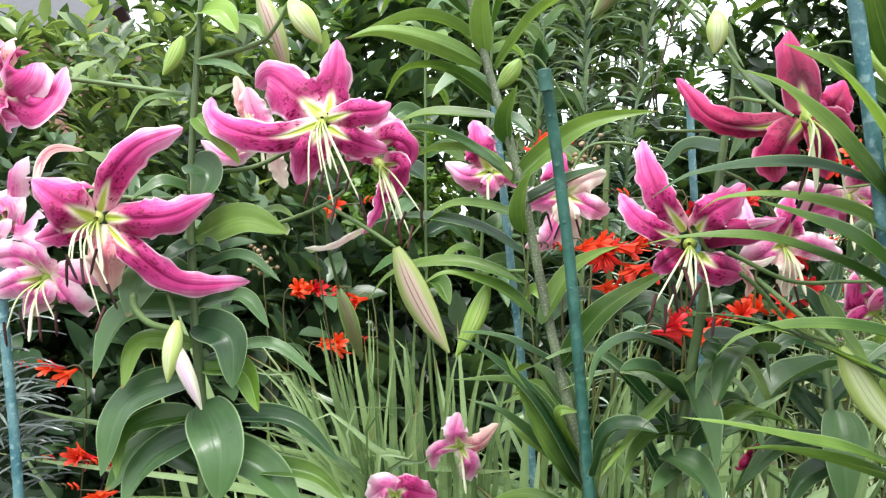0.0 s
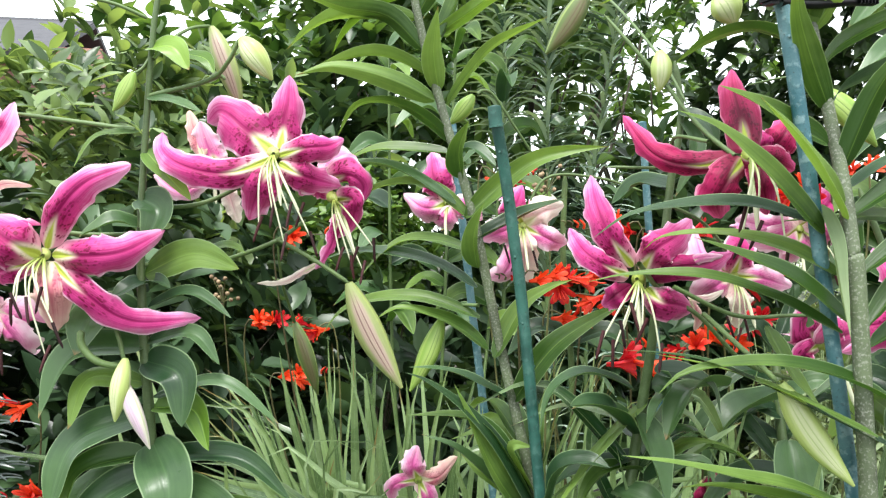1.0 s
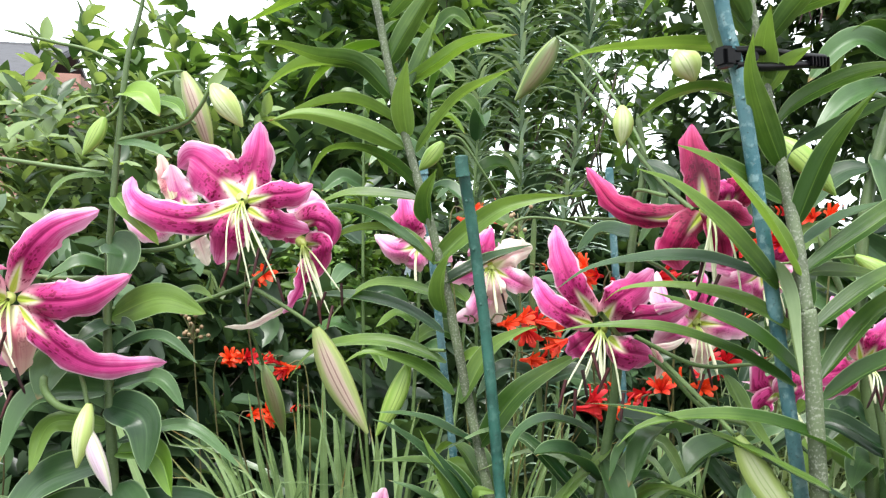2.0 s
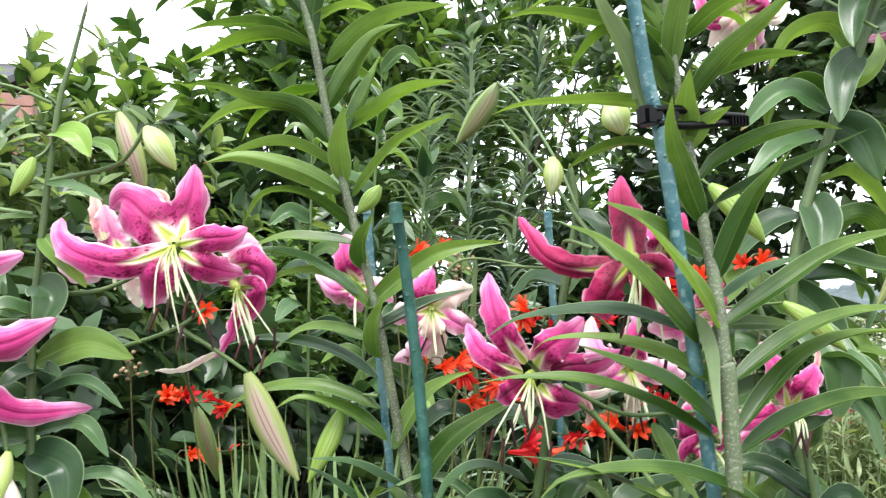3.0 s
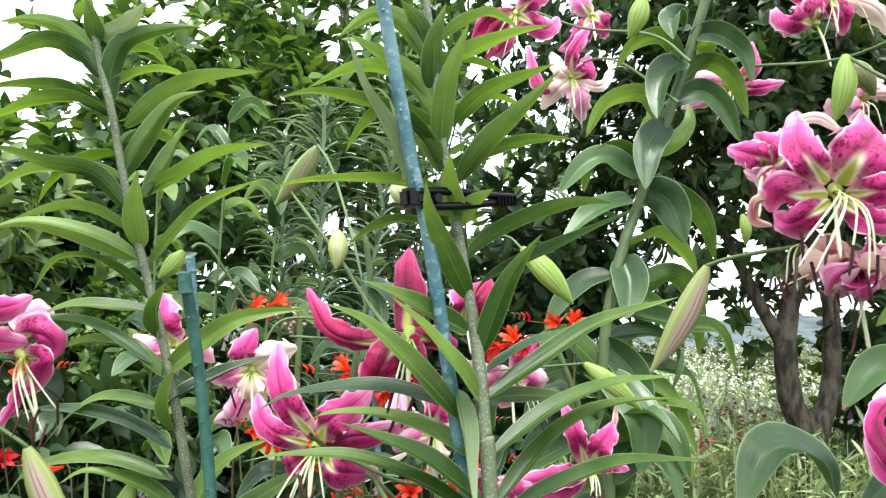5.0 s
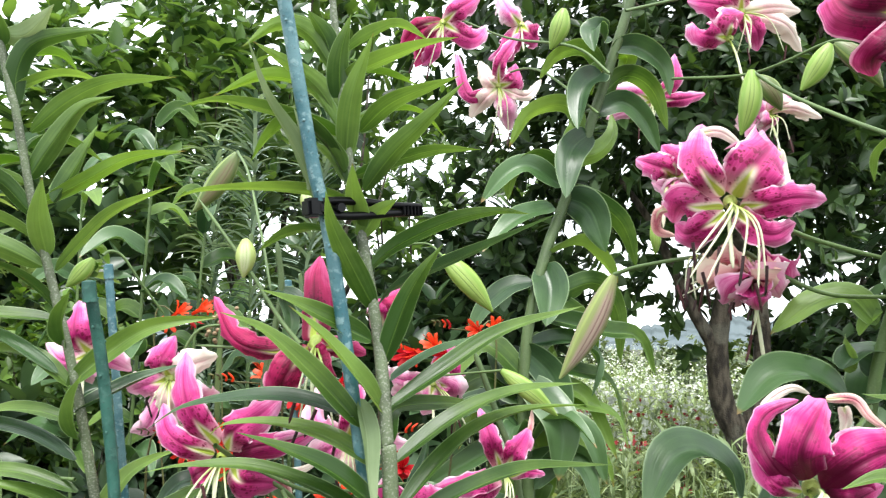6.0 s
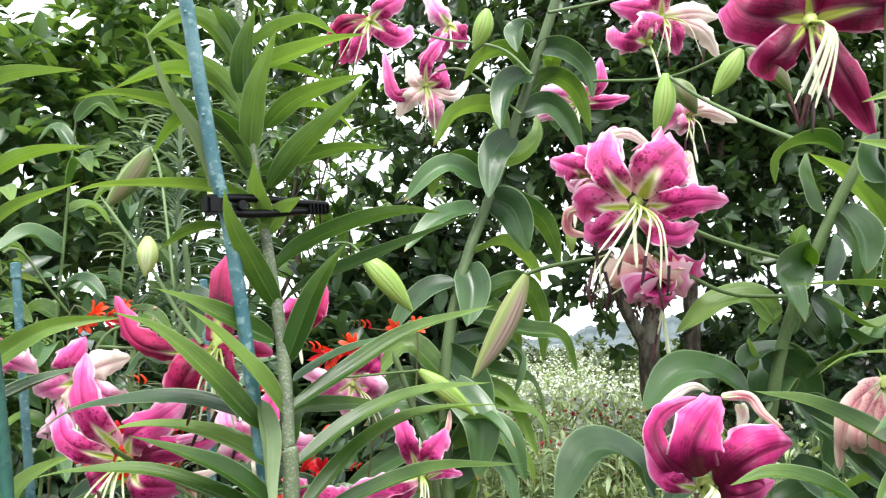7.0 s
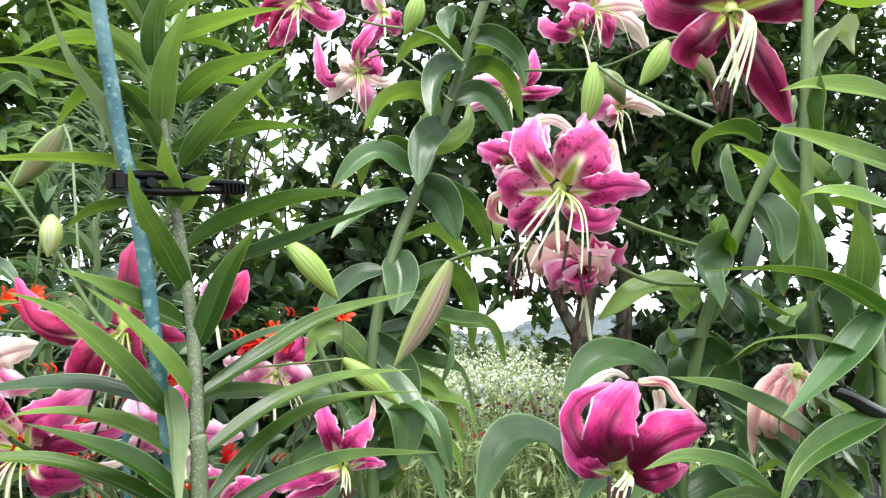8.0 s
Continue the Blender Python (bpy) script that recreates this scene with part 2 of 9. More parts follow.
def stake_material(name, a, b, worn, amount):
    """Sun-bleached plastic sleeve with pale scuffs and soil specks."""
    m = Nodes(name)
    big, mid, small = m.noise(28.0, 4.0), m.noise(120.0, 4.0), m.noise(420.0, 3.0)
    colour = m.mix(m.ramp(big, 0.32, 0.68), a, b)
    colour = m.mix(m.math("MULTIPLY", m.ramp(mid, 0.52, 0.66), amount), colour, worn)
    colour = m.mix(m.math("MULTIPLY", m.ramp(small, 0.60, 0.72), 0.6), colour, (0.03, 0.035, 0.03))
    nrm = m.bump(m.math("ADD", mid, small), 0.5, 0.0012)
    return m.done(colour, m.ramp(mid, 0.3, 0.7, 0.35, 0.65), normal=nrm)


M_STAKE_BLUE = stake_material("weathered_blue_green_plastic", (0.030, 0.115, 0.140), (0.10, 0.21, 0.23), (0.24, 0.36, 0.37), 0.6)
M_STAKE_GREEN = stake_material("dark_green_plastic", (0.010, 0.060, 0.046), (0.03, 0.12, 0.092), (0.08, 0.18, 0.15), 0.4)
M_CLIP = plain_material("dark_clip_plastic", (0.0015, 0.0015, 0.002), (0.005, 0.005, 0.006), 80.0, 0.28, 0.05, spec=0.18)
M_BLACK = plain_material("black_plastic", (0.002, 0.002, 0.003), (0.006, 0.006, 0.008), 80.0, 0.16, 0.03, spec=0.5)
M_ORANGE = plain_material("orange_red_petal", (0.60, 0.008, 0.018), (0.88, 0.075, 0.015), 35.0, 0.5, thin=0.25, vary=0.9)


# ---- shapes ----
FRONT = Vector((-0.2, -0.9, 0.35)).normalized()
UP = Vector((0, 0, 1))
dice = random.Random(7)


def part(name, mesh, material, parent, at=(0, 0, 0), label=""):
    """One mesh object under a thing or under a part; its mesh is laid out round the world point at."""
    if isinstance(mesh, bmesh.types.BMesh):
        data = bpy.data.meshes.new(name)
        mesh.to_mesh(data)
        mesh.free()
        mesh = data
    if not mesh.materials:
        mesh.materials.append(material)
    ob = new(name, mesh)
    if parent:
        ob.parent = parent
        root = parent.matrix_basis.translation.copy()
        if parent.parent:
            root += parent.parent.matrix_basis.translation
        ob.location = Vector(at) - root
    else:
        ob.location = at
    return tagged(ob, label)


def thing(name, at, label, category, group=""):
    ob = new(name)
    ob.empty_display_size = 0.05
    ob.location = at
    return tagged(ob, label, category, group)


def grid_mesh(name, pts, uvs=None, closed=False):
    """A mesh from a grid of points, rows along and columns across."""
    rows, cols = pts.shape[:2]
    idx = np.arange(rows * cols).reshape(rows, cols)
    a, b = idx[:-1, :-1], idx[:-1, 1:]
    c, d = idx[1:, 1:], idx[1:, :-1]
    faces = np.stack([a, b, c, d], -1).reshape(-1, 4)
    if closed:
        extra = np.stack([idx[:-1, -1], idx[:-1, 0], idx[1:, 0], idx[1:, -1]], -1)
        faces = np.concatenate([faces, extra])
    me = bpy.data.meshes.new(name)
    me.from_pydata(pts.reshape(-1, 3).tolist(), [], faces.tolist())
    lay = me.uv_layers.new(name="UVMap")
    if uvs is None:
        u, v = np.meshgrid(np.linspace(0, 1, cols), np.linspace(0, 1, rows))
        uvs = np.stack([u, v], -1)
    loops = np.empty(len(me.loops), dtype=np.int32)
    me.loops.foreach_get("vertex_index", loops)
    lay.data.foreach_set("uv", uvs.reshape(-1, 2)[loops].astype(np.float32).ravel())
    me.polygons.foreach_set("use_smooth", np.ones(len(me.polygons), dtype=bool))
    me.update()
    return me


def unit(a):
    return a / np.maximum(np.linalg.norm(a, axis=-1, keepdims=True), 1e-9)


def blade(name, points, width, facing, shape, across=6, along=14, cup=0.12, wave=0.0, waves=5.0, curl=0.0, rng=dice, turn=0.25, keel=0.0, furrow=0.0):
    """A leaf or tepal: a bent sheet whose spine runs through the points, relative to the first.
    keel folds it along its midrib, furrow sinks the midrib between two arched halves."""
    v = np.linspace(0, 1, along + 1)[:, None]
    line = spline(points, 24) - np.array(points[0], dtype=float)
    run = np.concatenate([[0], np.cumsum(np.linalg.norm(np.diff(line, axis=0), axis=1))])
    spine = np.stack([np.interp(v[:, 0] * run[-1], run, line[:, k]) for k in range(3)], -1)
    tang = unit(np.gradient(spine, axis=0))
    f = np.array(facing, dtype=float)
    nor = unit(f - tang * (tang @ f)[:, None])
    side = np.cross(tang, nor)
    twist = rng.uniform(-turn, turn) * v
    side, nor = side * np.cos(twist) + nor * np.sin(twist), nor * np.cos(twist) - side * np.sin(twist)
    u = np.linspace(-1, 1, across + 1)[None, :, None]
    half = (0.5 * width * shape(v[:, 0]))[:, None, None]
    phase, phase2 = rng.uniform(0, 6.28), rng.uniform(0, 6.28)
    ripple = np.where(u > 0, np.sin(v[:, None] * waves * 6.283 + phase), np.sin(v[:, None] * waves * 6.1 + phase2))
    lift = (cup * u * u + curl * np.abs(u) ** 3 * -1) * half * 2 + wave * ripple * np.abs(u) ** 3 * half * 2
    lift = lift + (keel * (np.sqrt(u * u + 0.012) - 0.11) + furrow * (1 - np.exp(-(u / 0.2) ** 2))) * half * 2
    if wave > 0.05:
        frill = np.sin(v[:, None] * waves * 14.9 + phase2 + 2.0 * np.sign(u))
        lift = lift + 0.55 * wave * frill * np.abs(u) ** 5 * half * 2
        lobes = np.where(u > 0, np.sin(v[:, None] * waves * 7.4 + phase), np.sin(v[:, None] * waves * 8.3 + phase2))
        half = half * (1 + 0.9 * wave * lobes * np.abs(u) ** 2 * np.clip(v[:, None] * 3 - 0.6, 0, 1))
    pts = spine[:, None] + side[:, None] * u * half + nor[:, None] * lift
    return grid_mesh(name, pts)


def lance(v):
    return np.clip(np.sin(np.pi * np.clip(v, 0, 1) ** 0.60), 0, 1) ** 1.0 * 0.96 + 0.18 * np.exp(-v * 9) * (v < 0.6) + 0.004


def oval(v):
    w = np.clip(v, 0, 1)
    return w ** 0.48 * np.clip(1 - w, 0, 1) ** 0.80 / 0.432 * 0.96 + 0.16 * np.exp(-v * 10) + 0.004


def tepal(v):
    return np.clip(np.sin(np.pi * np.clip(v, 0, 1) ** 0.84), 0, 1) ** 0.50 * 0.97 * (1 - 0.06 * np.clip((v - 0.66) / 0.34, 0, 1) ** 1.3) + 0.26 * np.exp(-v * 6) * (v < 0.7) + 0.006


def sword(v):
    return np.clip(1 - v ** 6, 0, 1) * (0.75 + 0.25 * np.sin(np.pi * v)) + 0.01


def spline(points, steps=8):
    """A smooth line through the points (Catmull-Rom)."""
    p = np.array(points, dtype=float)
    p = np.concatenate([[2 * p[0] - p[1]], p, [2 * p[-1] - p[-2]]])
    out = []
    for i in range(1, len(p) - 2):
        for s in np.linspace(0, 1, steps, endpoint=False):
            a, b, c, d = p[i - 1:i + 3]
            out.append(0.5 * (2 * b + (c - a) * s + (2 * a - 5 * b + 4 * c - d) * s * s + (3 * b - a - 3 * c + d) * s ** 3))
    out.append(p[-2])
    return np.array(out)


def tube_points(line, radii, around=10):
    line = np.asarray(line, dtype=float)
    tang = unit(np.gradient(line, axis=0))
    ref = np.array([0.31, 0.95, 0.05]) if abs(tang[:, 1]).mean() < 0.9 else np.array([1.0, 0, 0.1])
    a = unit(np.cross(tang, ref))
    b = np.cross(tang, a)
    ang = np.linspace(0, 2 * np.pi, around, endpoint=False)[None, :, None]
    return line[:, None] + (a[:, None] * np.cos(ang) + b[:, None] * np.sin(ang)) * np.asarray(radii)[:, None, None]


def tube(name, points, r0, r1, material, parent, around=10, steps=8, lumps=0.0, label=""):
    """A round stalk along a smooth line, with closed ends."""
    line = spline(points, steps)
    radii = np.linspace(r0, r1, len(line))
    if lumps:
        radii = radii * (1 + lumps * np.sin(np.arange(len(line)) * 2.4) * np.cos(np.arange(len(line)) * 1.1))
    radii[-1] *= 0.3
    pts = tube_points(line - line[0], radii, around)
    return part(name, grid_mesh(name, pts, closed=True), material, parent, line[0], label)


def leaf(plant, points, width, material=None, face=0.65, shape=lance, facing=None):
    """A lily leaf; face: 0 lies flat, 1 stands upright and faces the path."""
    facing = facing or (UP * (1 - face) + FRONT * face).normalized()
    me = blade("leaf", points, width * (0.98 if shape is lance else 0.9), facing, shape, 10, 20, dice.uniform(-0.14, 0.06), 0.04, dice.uniform(1.0, 2.4), turn=0.42, keel=dice.uniform(0.16, 0.42))
    return part("leaf", me, material or M_LEAF, plant, points[0])


def fill(plant, line, low, high, count, length, width, seed, material=None, shape=lance, away=0.35, dip=0.12):
    """More leaves up a stem, most of them reaching sideways and away from the path."""
    rng = random.Random(seed)
    path = spline(line, 30)
    path = path[(path[:, 2] > low) & (path[:, 2] < high)]
    for i in range(count):
        b = Vector(path[int(rng.random() * len(path))])
        a = rng.uniform(0, 6.283)
        d = Vector((math.cos(a), math.sin(a) * 0.8 + away, 0)).normalized()
        ln = length * rng.uniform(0.7, 1.15)
        rise = rng.uniform(0.05, 0.45)
        mid = b + d * ln * 0.5 + UP * ln * (rise + 0.02)
        tip = b + d * ln * 0.95 + UP * ln * (rise - dip * rng.uniform(0.5, 2.0))
        face = rng.uniform(0.3, 0.9)
        facing = (UP * (1 - face) + FRONT * face).normalized()
        me = blade("leaf", (b, mid, tip), width * rng.uniform(0.8, 1.15), facing, shape, 6, 12, rng.uniform(-0.2, 0.06), 0.04, 2.0, rng=rng, turn=0.9, keel=rng.uniform(0.1, 0.42))
        part("leaf", me, material or M_LEAF, plant, b)


def broad(plant, points, width, material=None, face=0.6):
    return leaf(plant, points, width, material or M_LEAF_BLUE, face, oval)


def bud(plant, base, tip, width, material, bend=0.06):
    """A closed lily bud with three swollen seams."""
    b, t = np.array(base), np.array(tip)
    d = t - b
    n = 16
    v = np.linspace(0, 1, n)
    side = unit(np.cross(d, np.array([0.2, 0.3, 1.0])))
    line = v[:, None] * d + side * (np.sin(v * np.pi) * bend * np.linalg.norm(d))[:, None]
    prof = np.clip(np.sin(np.pi * np.clip(v * 0.97 + 0.03, 0, 1) ** 0.9), 0, 1) ** 0.85 * 0.90 + 0.10 * (1 - v * 0.5)
    prof[-1] = 0.1
    pts = tube_points(line, width * 0.5 * prof, 18)
    ang = np.linspace(0, 2 * np.pi, 18, endpoint=False)
    swell = 1 + 0.10 * np.sin(3 * ang)[None, :, None] * np.sin(v * np.pi)[:, None, None]
    pts = line[:, None] + (pts - line[:, None]) * swell
    u, vv = np.meshgrid(ang / (2 * np.pi), v)
    me = grid_mesh("bud", pts, np.stack([u, vv], -1), closed=True)
    return part("bud", me, material, plant, base)


def stamens(flower, centre, ends, r=0.0012):
    """Pale filaments from the throat, each with a dark anther hung across its end."""
    c = Vector(centre)
    for e in ends:
        e = Vector(e)
        d = e - c
        bowed = c + d * 0.45 + FRONT * d.length * 0.26
        tube("filament", (c, bowed, e), r, r * 0.8, M_FILAMENT, flower, 6, 5)
        swing = Vector((dice.uniform(-0.4, 0.4), dice.uniform(-0.3, 0.3), -1)).normalized() * 0.016
        tube("anther", (e - swing * 0.8, e + swing * 0.2 + FRONT * 0.001, e + swing * 1.1), 0.0019, 0.0015, M_ANTHER, flower, 6, 4)


def spent_stamens(fl, centre, count, reach, seed):
    """A tangle of dried, dark filaments that hang from a spent flower."""
    rng = random.Random(seed)
    c = Vector(centre)
    for i in range(count):
        e = c + Vector((rng.uniform(-1, 1) * reach, rng.uniform(-0.5, 0.5) * reach, -reach * rng.uniform(0.7, 1.7)))
        m = c.lerp(e, 0.5) + Vector((rng.uniform(-0.35, 0.35), -0.15, rng.uniform(0.0, 0.4))) * reach
        tube("dried_stamen", (c, m, e), 0.0011, 0.0009, M_STEM_DARK if i % 3 else M_FILAMENT, fl, 5, 5)
        k = Vector((rng.uniform(-0.006, 0.006), 0, -0.012))
        tube("anther", (e, e + k * 0.5, e + k), 0.0015, 0.0012, M_ANTHER, fl, 5, 3)


def flower(plant, centre, facing, material, name="flower", label=""):
    """The throat of a lily, to which its tepals and stamens belong."""
    c, f = Vector(centre), Vector(facing).normalized()
    pts = tube_points(np.array([c - f * 0.018, c - f * 0.004, c + f * 0.005, c + f * 0.010]) - np.array(c), (0.004, 0.0076, 0.0068, 0.002), 12)
    ob = part(name, grid_mesh(name, pts, closed=True), M_THROAT, plant, c, label)
    ob["axis"] = tuple(f)
    tube("pistil", (c, c + f * 0.03 + Vector((0.003, 0, -0.02)), c + f * 0.045 + Vector((0.008, 0, -0.055))), 0.0019, 0.0024, M_FILAMENT, ob, 7, 5)
    return ob


def petal(fl, material, points, width, wave=0.10):
    f = np.array(fl["axis"])
    facing = f + 0.35 * np.array(FRONT)
    me = blade("petal", points, width * 1.22, facing, tepal, 18, 34, dice.uniform(-0.30, 0.02), wave * dice.uniform(0.9, 1.5), dice.uniform(2.2, 3.8), dice.uniform(0.0, 0.3), furrow=dice.uniform(0.03, 0.07))
    return part("petal", me, material, fl, points[0])


def stake(points, r, material, label, capped=True):
    """A plastic-sleeved garden cane with small nubs and a rounded cap."""
    top, foot = Vector(points[0]), Vector(points[-1])
    ob = thing("garden_stake", foot, label, "plant stake")
    tube("rod", points[::-1], r, r, material, ob, 14, 12)
    if capped:
        d = (top - foot).normalized()
        tube("cap", [top - d * 0.022, top - d * 0.006, top + d * 0.003], r * 1.18, r * 1.1, material, ob, 14, 6)
    me = bpy.data.meshes.new("nub")
    bm = bmesh.new()
    bmesh.ops.create_icosphere(bm, subdivisions=1, radius=r * 0.32)
    bm.to_mesh(me)
    bm.free()
    line = spline(points, 14)
    for i, p in enumerate(line[2:40:2]):
        a = i * 2.1
        part("nub", me, material, ob, Vector(p) + Vector((math.cos(a), math.sin(a), 0)) * r * 0.93)
    return ob


# ---- lilies and stakes ----
# the broad-leaved lily with the open pink flowers
lily_l = thing("lily_plant", (-0.254, 0.972, 0.000), "tall pink lily with broad blue-green leaves and open flowers", "lily plant")
tube("stem", [(-0.254, 0.972, 0.000), (-0.264, 0.979, 0.402), (-0.274, 0.986, 0.804), (-0.279, 0.990, 0.926), (-0.287, 0.994, 1.021), (-0.293, 0.997, 1.129), (-0.292, 1.000, 1.230), (-0.280, 0.997, 1.411), (-0.268, 1.001, 1.475), (-0.254, 0.996, 1.543)], 0.0088, 0.0018, M_STEM_OLIVE, lily_l, 12, 8, 0)
broad(lily_l, ((-0.287, 0.994, 1.029), (-0.362, 0.981, 1.021), (-0.398, 0.972, 0.950)), 0.055)
broad(lily_l, ((-0.287, 0.993, 0.987), (-0.345, 0.978, 0.994), (-0.365, 0.969, 0.938)), 0.037, M_LEAF)
broad(lily_l, ((-0.283, 0.991, 0.950), (-0.361, 0.978, 0.920), (-0.388, 0.968, 0.837)), 0.062)
broad(lily_l, ((-0.283, 0.990, 0.903), (-0.351, 0.976, 0.887), (-0.370, 0.966, 0.834)), 0.041, M_LEAF)
broad(lily_l, ((-0.276, 0.989, 0.918), (-0.247, 0.935, 0.880), (-0.247, 0.923, 0.820)), 0.072, face=0.9)
broad(lily_l, ((-0.279, 0.988, 0.879), (-0.331, 0.973, 0.851), (-0.363, 0.964, 0.798)), 0.058)
broad(lily_l, ((-0.284, 0.994, 1.034), (-0.227, 0.968, 1.046), (-0.195, 0.954, 1.012)), 0.027)
broad(lily_l, ((-0.287, 0.993, 1.013), (-0.240, 0.958, 0.999), (-0.235, 0.946, 0.943)), 0.052, face=0.9)
broad(lily_l, ((-0.275, 0.990, 0.957), (-0.226, 0.966, 0.958), (-0.206, 0.952, 0.914)), 0.037, M_LEAF_LIME)
broad(lily_l, ((-0.276, 0.991, 0.970), (-0.194, 0.963, 0.993), (-0.127, 0.945, 0.945)), 0.021)
broad(lily_l, ((-0.274, 0.989, 0.900), (-0.173, 0.959, 0.902), (-0.112, 0.941, 0.857)), 0.033)
broad(lily_l, ((-0.269, 0.987, 0.863), (-0.206, 0.960, 0.846), (-0.155, 0.944, 0.797)), 0.059)
broad(lily_l, ((-0.267, 0.986, 0.842), (-0.153, 0.955, 0.843), (-0.103, 0.939, 0.811)), 0.032, M_LEAF)
broad(lily_l, ((-0.288, 0.997, 1.115), (-0.228, 0.971, 1.139), (-0.174, 0.955, 1.122)), 0.046, M_LEAF, face=0.95)
broad(lily_l, ((-0.224, 0.991, 1.140), (-0.189, 0.968, 1.149), (-0.167, 0.955, 1.140)), 0.021, M_LEAF)
broad(lily_l, ((-0.293, 1.000, 1.204), (-0.269, 0.977, 1.187), (-0.282, 0.967, 1.150)), 0.047, face=0.9)
broad(lily_l, ((-0.292, 0.999, 1.168), (-0.320, 0.981, 1.174), (-0.356, 0.974, 1.157)), 0.034)
broad(lily_l, ((-0.286, 0.996, 1.107), (-0.300, 0.977, 1.099), (-0.320, 0.969, 1.087)), 0.037)
broad(lily_l, ((-0.286, 0.996, 1.104), (-0.267, 0.974, 1.107), (-0.252, 0.962, 1.099)), 0.021)
broad(lily_l, ((-0.284, 0.995, 1.075), (-0.228, 0.970, 1.092), (-0.182, 0.954, 1.065)), 0.022)
broad(lily_l, ((-0.291, 0.995, 1.061), (-0.338, 0.980, 1.069), (-0.359, 0.971, 1.022)), 0.069)
broad(lily_l, ((-0.296, 1.000, 1.283), (-0.341, 0.984, 1.274), (-0.363, 0.975, 1.236)), 0.016, M_LEAF)
broad(lily_l, ((-0.287, 0.998, 1.325), (-0.249, 0.974, 1.317), (-0.217, 0.961, 1.301)), 0.022)
broad(lily_l, ((-0.286, 0.998, 1.382), (-0.254, 0.974, 1.378), (-0.233, 0.962, 1.350)), 0.038, M_LEAF_LIME)
broad(lily_l, ((-0.242, 0.993, 1.376), (-0.216, 0.970, 1.365), (-0.204, 0.958, 1.346)), 0.022, M_LEAF_LIME)
broad(lily_l, ((-0.289, 1.000, 1.260), (-0.262, 0.976, 1.233), (-0.230, 0.962, 1.200)), 0.033, M_LEAF_LIME)
tube("flower_stalk", [(-0.289, 0.998, 1.362), (-0.301, 0.995, 1.347), (-0.313, 0.986, 1.334)], 0.0022, 0.00176, M_STEM, lily_l, 8, 6)
tube("flower_stalk", [(-0.279, 0.990, 1.367), (-0.265, 1.006, 1.392), (-0.243, 1.021, 1.413), (-0.220, 1.037, 1.422)], 0.0024, 0.0019, M_STEM, lily_l, 8, 6)
tube("flower_stalk", [(-0.289, 1.000, 1.418), (-0.324, 0.993, 1.431), (-0.360, 0.987, 1.436), (-0.412, 0.980, 1.445)], 0.0022, 0.0018, M_STEM, lily_l, 8, 6)
tube("flower_stalk", [(-0.284, 1.000, 1.374), (-0.291, 0.993, 1.358), (-0.299, 0.986, 1.349)], 0.0020, 0.0016, M_STEM, lily_l, 8, 6)
bud(lily_l, (-0.300, 0.986, 1.350), (-0.323, 0.986, 1.304), 0.020, M_BUD_GREEN, 0.05)
tube("flower_stalk", [(-0.286, 0.998, 1.325), (-0.215, 0.986, 1.344), (-0.191, 0.974, 1.364), (-0.176, 0.964, 1.391)], 0.003, 0.0024, M_STEM, lily_l, 8, 6)
bud(lily_l, (-0.174, 0.953, 1.387), (-0.138, 0.948, 1.339), 0.028, M_BUD_PALE, 0.05)
tube("flower_stalk", [(-0.215, 0.986, 1.344), (-0.203, 0.995, 1.351), (-0.197, 0.995, 1.347)], 0.0025, 0.002, M_STEM, lily_l, 8, 6)
bud(lily_l, (-0.220, 1.037, 1.420), (-0.182, 1.032, 1.316), 0.028, M_BUD_PINK, 0.05)
tube("flower_stalk", [(-0.292, 0.998, 1.161), (-0.344, 0.998, 1.160), (-0.387, 1.003, 1.161), (-0.404, 1.009, 1.147)], 0.003, 0.0024, M_STEM, lily_l, 8, 6)
tube("flower_stalk", [(-0.302, 1.001, 1.285), (-0.371, 1.000, 1.293), (-0.441, 1.017, 1.302), (-0.499, 1.033, 1.306)], 0.003, 0.0024, M_STEM, lily_l, 8, 6)
tube("flower_stalk", [(-0.293, 0.999, 1.193), (-0.230, 0.983, 1.196), (-0.184, 0.979, 1.215), (-0.144, 0.976, 1.247)], 0.003, 0.0024, M_STEM, lily_l, 8, 6)
tube("flower_stalk", [(-0.289, 0.997, 1.125), (-0.237, 1.032, 1.122), (-0.187, 1.017, 1.135), (-0.135, 1.003, 1.156), (-0.101, 1.000, 1.181)], 0.003, 0.0024, M_STEM, lily_l, 8, 6)
tube("flower_stalk", [(-0.135, 1.003, 1.157), (-0.087, 0.992, 1.130), (-0.047, 0.982, 1.104)], 0.003, 0.0024, M_STEM, lily_l, 8, 6)
bud(lily_l, (-0.049, 0.973, 1.106), (0.015, 0.962, 0.981), 0.035, M_BUD_PINK, -0.06)
tube("flower_stalk", [(-0.291, 0.996, 1.075), (-0.313, 0.977, 1.057), (-0.307, 0.966, 1.034), (-0.299, 0.954, 1.012)], 0.003, 0.0024, M_STEM, lily_l, 8, 6)
bud(lily_l, (-0.296, 0.944, 1.022), (-0.307, 0.944, 0.951), 0.022, M_BUD_PALE, 0.0)
bud(lily_l, (-0.303, 0.948, 1.002), (-0.269, 0.943, 0.920), 0.019, M_BUD_BLUSH, 0.03)
tube("flower_stalk", [(-0.302, 0.955, 1.010), (-0.327, 0.947, 1.018), (-0.344, 0.949, 1.035), (-0.346, 0.950, 1.053)], 0.004, 0.0045, M_STEM, lily_l, 8, 6)
bloom = flower(lily_l, (-0.388, 0.957, 1.137), (0.255, -0.961, -0.104), M_PINK)
